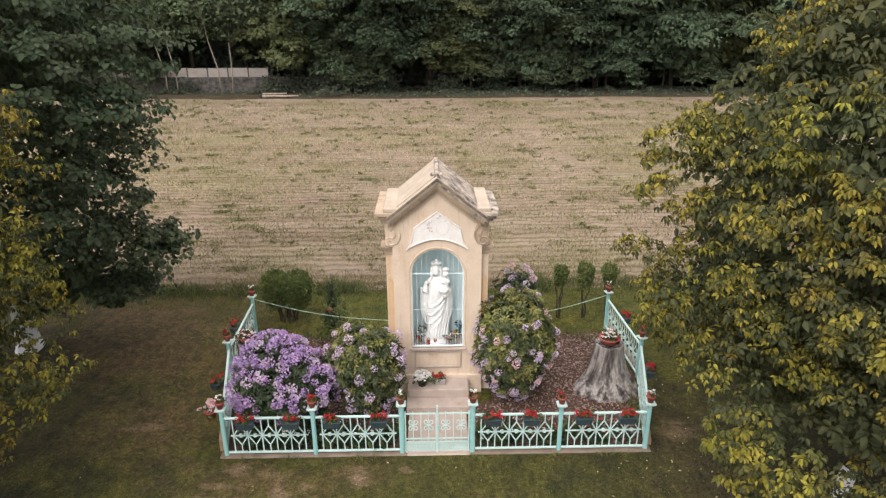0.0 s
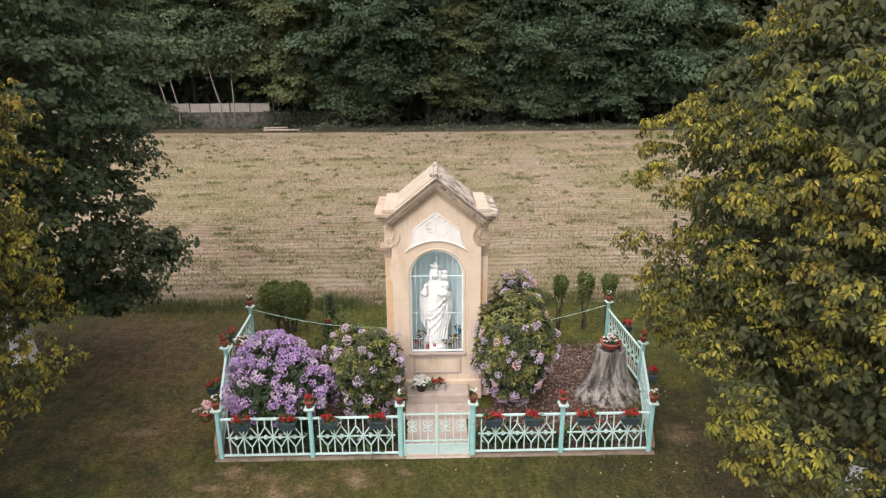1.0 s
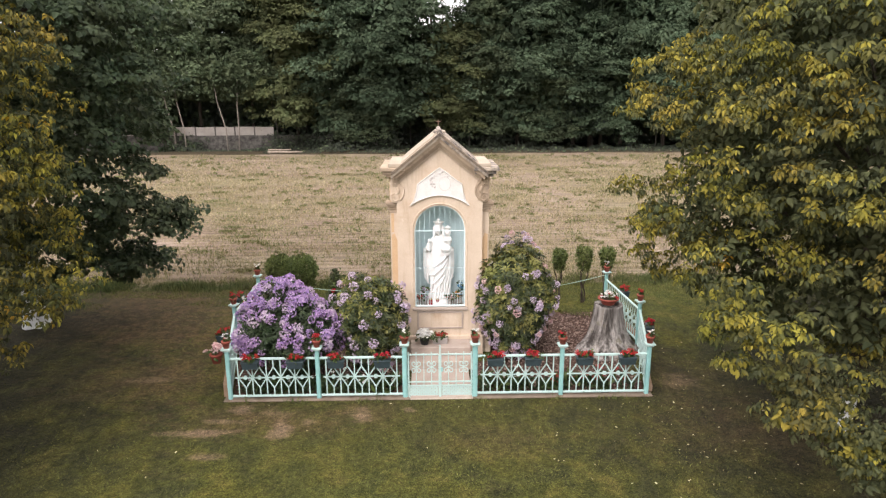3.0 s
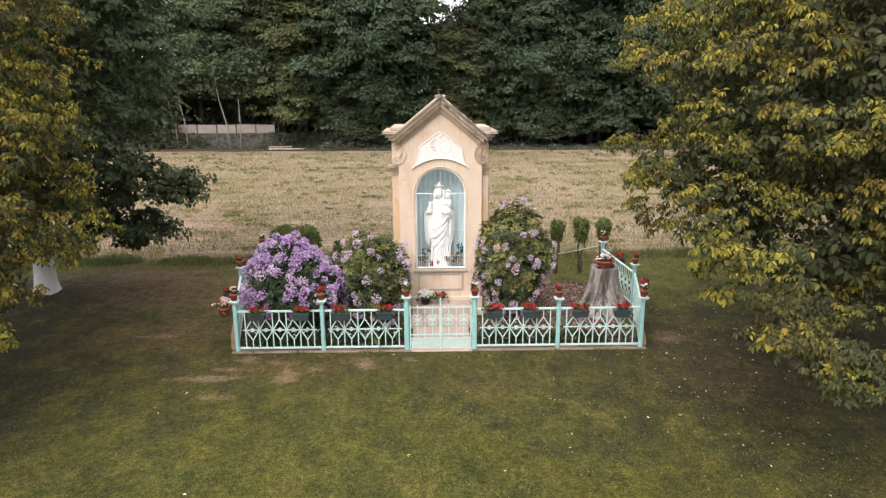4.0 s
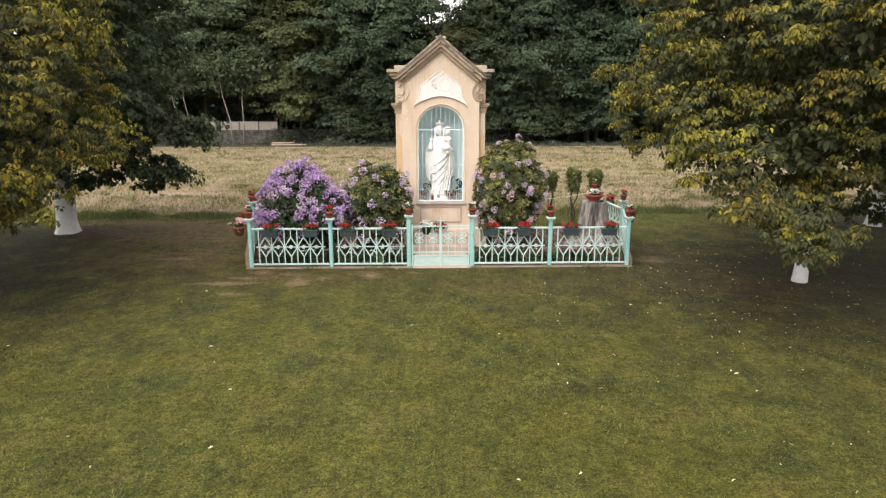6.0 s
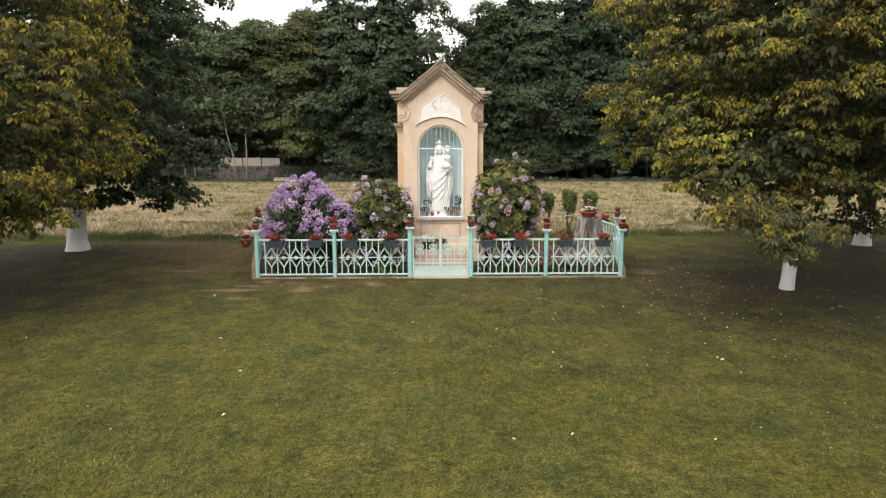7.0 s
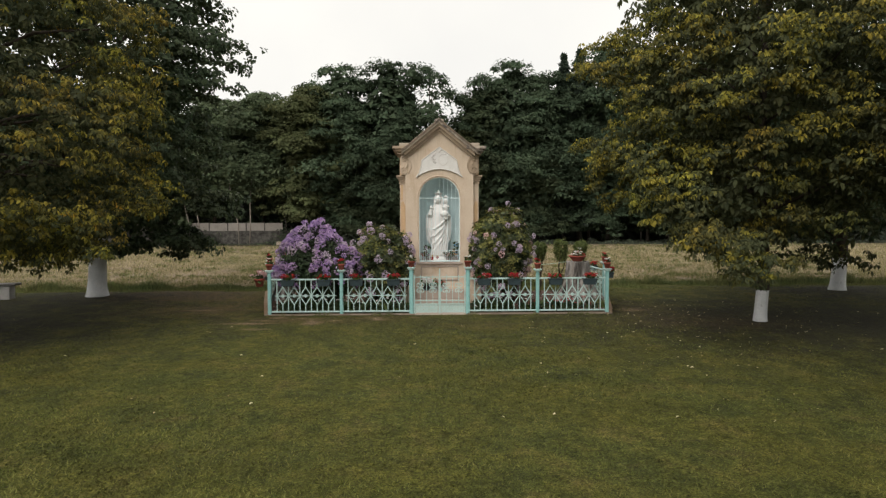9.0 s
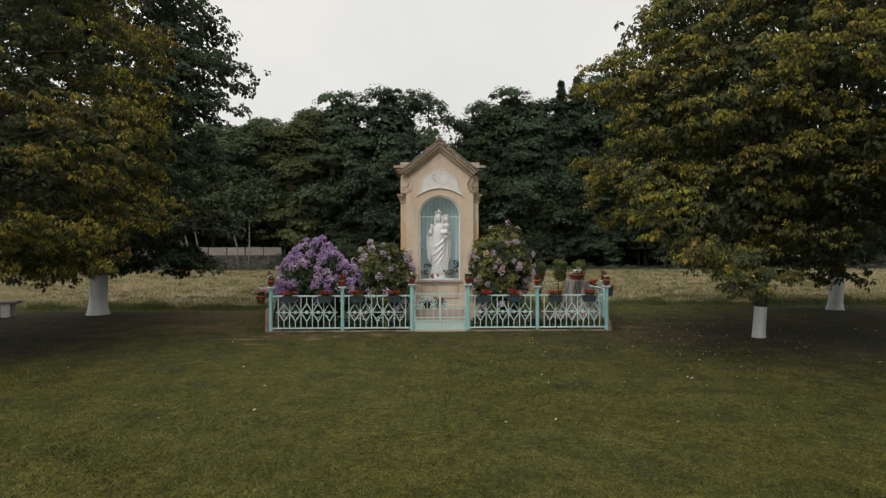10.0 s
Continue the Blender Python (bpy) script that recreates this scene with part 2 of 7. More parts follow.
M_FIELD = field_material()
M_FOREST = surface("forest_floor", (0.035, 0.028, 0.018), (0.075, 0.06, 0.035), 1.2, 20, 0.95, 0.1, 0.8, 0.03)
M_PLASTER = plaster_material()
M_OCHRE = surface("ochre_plaster", (0.56, 0.375, 0.215), (0.63, 0.445, 0.275), 3.0, 70, 0.85, 0.2, 0.25, 0.003)
M_OCHRE_PALE = surface("faded_ochre_plaster", (0.54, 0.385, 0.245), (0.62, 0.455, 0.305), 3.0, 70, 0.85, 0.2, 0.25, 0.003)
M_MOULD = surface("weathered_moulding_stone", (0.37, 0.285, 0.205), (0.48, 0.372, 0.27), 3.0, 60, 0.85, 0.2, 0.4, 0.004, (0.22, 0.17, 0.13), 5.0, (0.52, 0.72))
M_ROOF = surface("weathered_roof_stone", (0.40, 0.33, 0.26), (0.56, 0.48, 0.39), 5.0, 50, 0.9, 0.15, 0.5, 0.006, (0.12, 0.105, 0.10), 5.5, (0.42, 0.60))
M_ROOF_CLEAN = surface("pale_roof_stone", (0.37, 0.31, 0.24), (0.47, 0.40, 0.32), 4.0, 50, 0.9, 0.15, 0.4, 0.005, (0.36, 0.29, 0.22), 3.0, (0.54, 0.76))
M_DRIP = surface("blackened_drip_stone", (0.16, 0.125, 0.095), (0.28, 0.215, 0.155), 7.0, 60, 0.9, 0.2, 0.5, 0.004, (0.08, 0.07, 0.06), 6.0, (0.48, 0.64))
M_STEP = surface("pale_step_stone", (0.37, 0.30, 0.255), (0.48, 0.405, 0.345), 3.0, 60, 0.85, 0.2, 0.3, 0.004, (0.30, 0.22, 0.16), 2.6, (0.54, 0.74))
M_KERB = surface("kerb_concrete", (0.17, 0.13, 0.10), (0.26, 0.205, 0.16), 4.0, 70, 0.9, 0.2, 0.5, 0.005, (0.13, 0.10, 0.07), 3.0, (0.52, 0.7))
M_BRICK = surface("old_kerb_brick", (0.27, 0.18, 0.12), (0.36, 0.26, 0.18), 5.0, 70, 0.9, 0.2, 0.5, 0.005)
M_MARBLE = surface("white_statue_stone", (0.78, 0.77, 0.75), (0.84, 0.83, 0.81), 4.0, 80, 0.5, 0.4, 0.1, 0.001)
M_RELIEF = surface("white_relief_plaster", (0.68, 0.655, 0.62), (0.78, 0.755, 0.72), 6.0, 80, 0.6, 0.3, 0.3, 0.004, (0.58, 0.53, 0.47), 4.0, (0.54, 0.74))
M_RELIEF_LINE = surface("greyed_relief_ornament", (0.56, 0.51, 0.48), (0.66, 0.61, 0.58), 8.0, 80, 0.7, 0.3, 0.2, 0.002)
M_NICHE = surface("pale_blue_niche_paint", (0.58, 0.73, 0.75), (0.66, 0.79, 0.81), 2.0, 60, 0.7, 0.3, 0.15, 0.002)
M_TURQ = surface("turquoise_iron_paint", (0.235, 0.465, 0.448), (0.30, 0.54, 0.52), 5.0, 60, 0.45, 0.45, 0.2, 0.001, (0.16, 0.30, 0.28), 9.0, (0.63, 0.74))
M_PALE = surface("pale_turquoise_paint", (0.41, 0.565, 0.535), (0.49, 0.645, 0.61), 5.0, 60, 0.5, 0.4, 0.2, 0.001, (0.30, 0.34, 0.30), 9.0, (0.64, 0.75))
M_GRILLE = surface("white_grille_paint", (0.62, 0.76, 0.78), (0.72, 0.84, 0.85), 8.0, 60, 0.5, 0.4, 0.1, 0.001)
M_TERRA = surface("terracotta", (0.27, 0.062, 0.045), (0.36, 0.098, 0.07), 14.0, 90, 0.8, 0.25, 0.2, 0.001)
M_SLATE = surface("slate_blue_plastic", (0.026, 0.042, 0.048), (0.038, 0.060, 0.068), 8.0, 90, 0.5, 0.4, 0.1, 0.001)
M_GREYPOT = surface("grey_stone_box", (0.30, 0.27, 0.25), (0.40, 0.36, 0.34), 8.0, 90, 0.85, 0.2, 0.3, 0.002)
M_DARKPOT = surface("black_plastic_pot", (0.02, 0.022, 0.022), (0.035, 0.037, 0.037), 8.0, 90, 0.5, 0.4, 0.1, 0.001)
M_SOIL = surface("potting_soil", (0.03, 0.02, 0.014), (0.06, 0.04, 0.028), 20.0, 90, 0.95, 0.1, 0.6, 0.005)
M_MULCH = surface("bark_mulch_bed", (0.055, 0.033, 0.025), (0.115, 0.068, 0.050), 9.0, 40, 0.95, 0.1, 0.9, 0.02)
M_CHIP = leaf_material("bark_chip", (0.055, 0.033, 0.026), (0.30, 0.215, 0.175), 0.01, 0.9, 0.0)
M_STUMP = stump_material()
M_BARK = surface("dark_bark", (0.035, 0.028, 0.022), (0.085, 0.068, 0.052), 8.0, 40, 0.95, 0.15, 0.9, 0.02)
M_LIME = surface("limewashed_bark", (0.66, 0.67, 0.68), (0.78, 0.78, 0.78), 7.0, 40, 0.9, 0.2, 0.7, 0.012, (0.36, 0.35, 0.33), 6.0, (0.62, 0.74))
M_BIRCH = surface("pale_sapling_bark", (0.18, 0.155, 0.13), (0.28, 0.245, 0.21), 6.0, 40, 0.9, 0.2, 0.5, 0.01)
M_BARK_GREY = surface("grey_forest_bark", (0.045, 0.040, 0.034), (0.10, 0.09, 0.075), 6.0, 40, 0.95, 0.15, 0.6, 0.01)
M_PANEL = surface("pale_concrete_panel", (0.24, 0.215, 0.19), (0.33, 0.30, 0.27), 1.2, 20, 0.9, 0.2, 0.4, 0.01, (0.26, 0.23, 0.20), 0.7, (0.52, 0.7))
M_WALL = surface("grey_rubble_wall", (0.028, 0.026, 0.023), (0.125, 0.117, 0.105), 3.2, 9, 0.95, 0.15, 0.8, 0.03, (0.09, 0.085, 0.07), 0.8, (0.5, 0.66))
M_BENCH = surface("bench_concrete", (0.40, 0.39, 0.37), (0.52, 0.50, 0.48), 5.0, 50, 0.9, 0.2, 0.4, 0.004)
M_BENCHTOP = surface("grey_bench_slab", (0.14, 0.135, 0.125), (0.21, 0.20, 0.19), 5.0, 50, 0.85, 0.2, 0.4, 0.004)
M_WIRE = surface("pale_green_cord", (0.34, 0.50, 0.40), (0.42, 0.58, 0.48), 8.0, 60, 0.7, 0.3, 0.1, 0.001)
M_IRON = surface("rusty_iron", (0.12, 0.07, 0.05), (0.22, 0.13, 0.09), 20.0, 90, 0.8, 0.3, 0.3, 0.001)
M_LOG = surface("bleached_log_wood", (0.20, 0.16, 0.12), (0.36, 0.30, 0.24), 5.0, 40, 0.9, 0.2, 0.5, 0.01)

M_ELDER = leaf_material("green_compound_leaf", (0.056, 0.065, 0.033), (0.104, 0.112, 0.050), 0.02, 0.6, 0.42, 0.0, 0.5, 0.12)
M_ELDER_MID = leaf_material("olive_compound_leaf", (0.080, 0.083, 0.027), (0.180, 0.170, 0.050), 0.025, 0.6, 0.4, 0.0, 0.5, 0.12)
M_ELDER_TIP = leaf_material("yellow_green_lit_young_leaf", (0.160, 0.146, 0.030), (0.385, 0.325, 0.058), 0.02, 0.6, 0.4, 0.0, 0.5, 0.12)
M_ELDER_AUT = leaf_material("orange_turned_leaf", (0.34, 0.22, 0.02), (0.56, 0.35, 0.03), 0.01)
M_MAPLE = leaf_material("dark_maple_leaf", (0.040, 0.058, 0.031), (0.084, 0.110, 0.054), 0.03, 0.55, 0.42, 0.0, 0.5, 0.22)
M_WOOD_A = leaf_material("forest_leaf_bluish", (0.063, 0.091, 0.055), (0.090, 0.124, 0.072), 0.02, 0.75, 0.42, 0.3, 0.4, 0.1, 0.32)
M_WOOD_B = leaf_material("forest_leaf_olive", (0.073, 0.096, 0.055), (0.103, 0.129, 0.070), 0.02, 0.75, 0.42, 0.3, 0.4, 0.1, 0.32)
M_WOOD_C = leaf_material("forest_leaf_yellowish", (0.085, 0.098, 0.047), (0.118, 0.132, 0.058), 0.02, 0.75, 0.42, 0.3, 0.4, 0.1, 0.32)
# paled leaf: haze inside the wood put into its colour
M_UNDER = leaf_material("hazed_understorey_leaf", (0.115, 0.138, 0.105), (0.15, 0.175, 0.13), 0.02, 0.8, 0.45)
# undergrowth leaf darkened to stand in for shade along the wood's edge
M_BRUSH = leaf_material("shaded_undergrowth_leaf", (0.024, 0.031, 0.020), (0.044, 0.053, 0.032), 0.03, 0.8, 0.3)
M_CONIFER = leaf_material("spruce_needle", (0.026, 0.042, 0.028), (0.050, 0.072, 0.046), 0.01)
M_RHODO = leaf_material("rhododendron_leaf", (0.018, 0.030, 0.011), (0.072, 0.090, 0.030), 0.02, 0.45, 0.2)
M_RHODO_NEW = leaf_material("rhododendron_young_leaf", (0.115, 0.126, 0.032), (0.265, 0.258, 0.074), 0.015, 0.45, 0.25)
M_RHODO_DK = leaf_material("dark_rhododendron_leaf", (0.022, 0.038, 0.016), (0.06, 0.085, 0.035), 0.02, 0.4, 0.2)
M_LILAC = leaf_material("lilac_petal", (0.30, 0.185, 0.43), (0.66, 0.48, 0.69), 0.02, 0.6, 0.35)
M_MAUVE = leaf_material("pale_mauve_petal", (0.46, 0.36, 0.50), (0.70, 0.59, 0.67), 0.02, 0.6, 0.35)
M_RED = leaf_material("red_petal", (0.32, 0.012, 0.020), (0.54, 0.04, 0.052), 0.01, 0.6, 0.25)
M_WHITE = leaf_material("white_petal", (0.78, 0.76, 0.72), (0.88, 0.87, 0.85), 0.01, 0.6, 0.3)
M_PINK = leaf_material("pink_petal", (0.62, 0.36, 0.36), (0.80, 0.62, 0.60), 0.01, 0.6, 0.3)
M_ORANGE = leaf_material("orange_petal", (0.62, 0.20, 0.03), (0.75, 0.36, 0.06), 0.01, 0.6, 0.3)
M_BLUE = leaf_material("blue_petal", (0.06, 0.16, 0.40), (0.12, 0.38, 0.50), 0.02, 0.6, 0.3)
M_POTLEAF = leaf_material("pot_plant_leaf", (0.035, 0.060, 0.018), (0.10, 0.14, 0.04), 0.02, 0.5, 0.3)
M_CLIP = leaf_material("clipped_shrub_leaf", (0.055, 0.080, 0.022), (0.17, 0.20, 0.06), 0.02, 0.5, 0.3)
M_GRASS = leaf_material("grass_blade", (0.041, 0.049, 0.012), (0.156, 0.152, 0.045), 0.025, 0.85, 0.3, 0.4, 1.6, 0.15)
M_VERGE = leaf_material("dark_verge_grass", (0.050, 0.066, 0.022), (0.150, 0.165, 0.058), 0.03, 0.8, 0.35)
M_TALL = leaf_material("tall_verge_grass", (0.066, 0.082, 0.024), (0.185, 0.195, 0.066), 0.025, 0.8, 0.4)
M_TALL_DRY = leaf_material("yellowish_field_grass", (0.088, 0.092, 0.030), (0.21, 0.195, 0.080), 0.02, 0.85, 0.35, 0.0, 0.5, 0.15)
M_STRAW = leaf_material("dry_stubble", (0.24, 0.20, 0.105), (0.46, 0.39, 0.235), 0.01, 0.9, 0.2)
M_WEED = leaf_material("field_weed_leaf", (0.10, 0.11, 0.04), (0.20, 0.20, 0.08), 0.02, 0.7, 0.3)
M_FALLEN = leaf_material("fallen_yellow_leaf", (0.24, 0.19, 0.08), (0.62, 0.56, 0.36), 0.02, 0.8, 0.1)


# ---- geometry helpers ----
def finish(name, bm, mat, smooth=False):
    me = bpy.data.meshes.new(name)
    bmesh.ops.recalc_face_normals(bm, faces=bm.faces)
    bm.to_mesh(me)
    bm.free()
    for mm in (mat if isinstance(mat, (list, tuple)) else [mat]):
        me.materials.append(mm)
    if smooth:
        me.polygons.foreach_set("use_smooth", [True] * len(me.polygons))
    return me


def put(name, me, parent=None, m=None, label=""):
    ob = new(name, me)
    if m is not None:
        ob.matrix_basis = m
    if parent is not None:
        ob.parent = parent
    if label:
        ob["label"] = label
    return ob


def part(name, bm, mat, parent, label="", smooth=False, m=None):
    return put(name, finish(name, bm, mat, smooth), parent, m, label)


def thing(name, x, y, z, label, category, group="", rz=0, kind=""):
    ob = new(name)
    ob.empty_display_size = 0.1
    ob.matrix_basis = pose(x, y, z, 0, 0, rz)
    return tagged(ob, label, category, group, kind)


def box(bm, x0, x1, y0, y1, z0, z1, bevel=0.0):
    r = bmesh.ops.create_cube(bm, size=1.0, matrix=Matrix.LocRotScale(((x0 + x1) / 2, (y0 + y1) / 2, (z0 + z1) / 2), None, (x1 - x0, y1 - y0, z1 - z0)))
    if bevel:
        es = {e for v in r["verts"] for e in v.link_edges}
        bmesh.ops.bevel(bm, geom=list(es), offset=bevel, segments=1, affect="EDGES", profile=0.5)


def rod(bm, a, b, r0, r1=None, seg=8):
    a, b = Vector(a), Vector(b)
    r1 = r0 if r1 is None else r1
    d = b - a
    m = Matrix.Translation((a + b) / 2) @ d.to_track_quat("Z", "Y").to_matrix().to_4x4()
    bmesh.ops.create_cone(bm, cap_ends=True, segments=seg, radius1=r0, radius2=r1, depth=d.length, matrix=m)


def tube(bm, pts, radii, seg=8, cap=True):
    """A tube along points, with a radius at each."""
    pts = [Vector(p) for p in pts]
    rings = []
    side = Vector((1, 0, 0))
    for k, p in enumerate(pts):
        d = (pts[min(k + 1, len(pts) - 1)] - pts[max(k - 1, 0)]).normalized()
        side = (side - d * side.dot(d))
        if side.length < 1e-4:
            side = d.orthogonal()
        side.normalize()
        up = d.cross(side)
        rings.append([bm.verts.new(p + (side * math.cos(2 * math.pi * i / seg) + up * math.sin(2 * math.pi * i / seg)) * radii[k]) for i in range(seg)])
    for a, b in zip(rings, rings[1:]):
        for i in range(seg):
            bm.faces.new((a[i], a[(i + 1) % seg], b[(i + 1) % seg], b[i]))
    if cap:
        bm.faces.new(rings[0][::-1])
        bm.faces.new(rings[-1])


def lathe(bm, profile, seg=16, at=(0, 0, 0), sx=1.0, sy=1.0):
    """A turned form: (radius, height) pairs from the bottom up."""
    rings = []
    for r, z in profile:
        rings.append([bm.verts.new((at[0] + sx * r * math.cos(2 * math.pi * i / seg), at[1] + sy * r * math.sin(2 * math.pi * i / seg), at[2] + z)) for i in range(seg)])
    for a, b in zip(rings, rings[1:]):
        for i in range(seg):
            bm.faces.new((a[i], a[(i + 1) % seg], b[(i + 1) % seg], b[i]))
    bm.faces.new(rings[0][::-1])
    bm.faces.new(rings[-1])


def prism(bm, pts, y0, y1):
    """An outline in x and z, drawn out from y0 to y1."""
    a = [bm.verts.new((x, y0, z)) for x, z in pts]
    b = [bm.verts.new((x, y1, z)) for x, z in pts]
    bm.faces.new(a)
    bm.faces.new(b[::-1])
    for i in range(len(pts)):
        j = (i + 1) % len(pts)
        bm.faces.new((a[i], b[i], b[j], a[j]))


def unit(v):
    return v / np.maximum(np.linalg.norm(v, axis=-1, keepdims=True), 1e-9)


def leaf_mesh(name, P, D, N, L, W, mats, slot=None, fold=0.25, droop=0.2):
    """Many pointed leaves: base P, tip way D, face N, length L, width W."""
    D = unit(D)
    S = unit(np.cross(D, N))
    N = np.cross(S, D)
    L, W = L[:, None], W[:, None]
    n = len(P)
    V = np.empty((n, 6, 3), np.float32)
    V[:, 0] = P
    V[:, 1] = P + D * L * 0.34 + S * W * 0.5 + N * W * fold
    V[:, 2] = P + D * L * 0.70 + S * W * 0.36 + N * (W * fold * 0.7 - L * droop * 0.4)
    V[:, 3] = P + D * L - N * L * droop
    V[:, 4] = P + D * L * 0.70 - S * W * 0.36 + N * (W * fold * 0.7 - L * droop * 0.4)
    V[:, 5] = P + D * L * 0.34 - S * W * 0.5 + N * W * fold
    quads = (np.arange(n)[:, None] * 6 + np.array((0, 1, 2, 3, 0, 3, 4, 5))).astype(np.int32)
    me = bpy.data.meshes.new(name)
    me.vertices.add(n * 6)
    me.vertices.foreach_set("co", V.ravel())
    me.loops.add(n * 8)
    me.loops.foreach_set("vertex_index", quads.ravel())
    me.polygons.add(n * 2)
    me.polygons.foreach_set("loop_start", np.arange(0, n * 8, 4, dtype=np.int32))
    for mm in mats:
        me.materials.append(mm)
    if slot is not None:
        me.polygons.foreach_set("material_index", np.repeat(slot, 2).astype(np.int32))
    me.update(calc_edges=True)
    return me


def blade_mesh(name, P, H, lean, width, mat):
    """Thin upright blades, a triangle each."""
    n = len(P)
    rng = np.random.default_rng(n)
    a = rng.uniform(0, 2 * math.pi, n)
    s = np.stack((np.cos(a), np.sin(a), np.zeros(n)), 1) * width[:, None] * 0.5
    b = rng.uniform(0, 2 * math.pi, n)
    tip = np.stack((np.cos(b) * lean * H, np.sin(b) * lean * H, H), 1)
    V = np.stack((P - s, P + s, P + tip), 1).astype(np.float32)
    me = bpy.data.meshes.new(name)
    me.vertices.add(n * 3)
    me.vertices.foreach_set("co", V.ravel())
    me.loops.add(n * 3)
    me.loops.foreach_set("vertex_index", np.arange(n * 3, dtype=np.int32))
    me.polygons.add(n)
    me.polygons.foreach_set("loop_start", np.arange(0, n * 3, 3, dtype=np.int32))
    me.materials.append(mat)
    me.update(calc_edges=True)
    return me


def sphere_dirs(rng, n):
    return unit(rng.normal(size=(n, 3)))


def lump(dirs, seed, freq=1.7):
    """Uneven swelling by direction, about -1 to 1."""
    return np.array([noise.noise(Vector((d[0] * freq + seed, d[1] * freq - seed, d[2] * freq + 2 * seed))) for d in dirs])


def ground_z(y, x=0.0):
    """The lawn falls a little behind the fence, more so to the west; the field falls on towards the wood."""
    y, x = np.asarray(y, float), np.asarray(x, float)
    drop = np.interp(x, (-6, 6), (0.18, 0.09))
    w = np.clip((y - 4.4) / 2.6, 0, 1)
    return -drop * w * w * (3 - 2 * w) - (0.36 - drop) * np.clip((y - 8.0) / 41.0, 0, 1.15)


# ---- ground ----
def build_ground():
    bm = bmesh.new()
    xs = [-900, -200, -70, -40] + [k * 1.0 for k in range(-24, 25)] + [40, 70, 200, 900]
    ys = [-900, -200, -60, -30] + [-22 + 0.75 * k for k in range(41)] + [12, 18, 26, 34, 42, 50.5, 60, 80, 120, 250, 900]
    grid = []
    for y in ys:
        row = []
        for x in xs:
            z = float(ground_z(y, x))
            if abs(x) < 30 and -30 < y < 60:
                edge = min(1.0, max(0.0, max(abs(x) - 3.0, -0.6 - y, y - 5.0)) / 1.5)
                z += 0.010 * edge * noise.noise(Vector((x * 0.35, y * 0.35, 0.3)))
            yy = y + (0.22 * noise.noise(Vector((x * 0.3, 4.0, 0))) if 7.0 < y < 7.6 else 0) + (1.2 * noise.noise(Vector((x * 0.15, 9.0, 0))) if 45 < y < 52 else 0)
            row.append(bm.verts.new((x, yy, z)))
        grid.append(row)
    for j in range(len(ys) - 1):
        mid = (ys[j] + ys[j + 1]) / 2
        for i in range(len(xs) - 1):
            f = bm.faces.new((grid[j][i], grid[j][i + 1], grid[j + 1][i + 1], grid[j + 1][i]))
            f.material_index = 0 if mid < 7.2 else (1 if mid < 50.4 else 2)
            f.smooth = True
    g = put("ground", finish("ground", bm, [M_LAWN, M_FIELD, M_FOREST]))
    tagged(g, "mown lawn running into a dry stubble field and forest floor", "ground", kind="structure")


build_ground()


# ---- shrine ----
SX = 0.042


def arch_top(x, half, spring):
    return spring + math.sqrt(max(0.0, half * half - x * x))


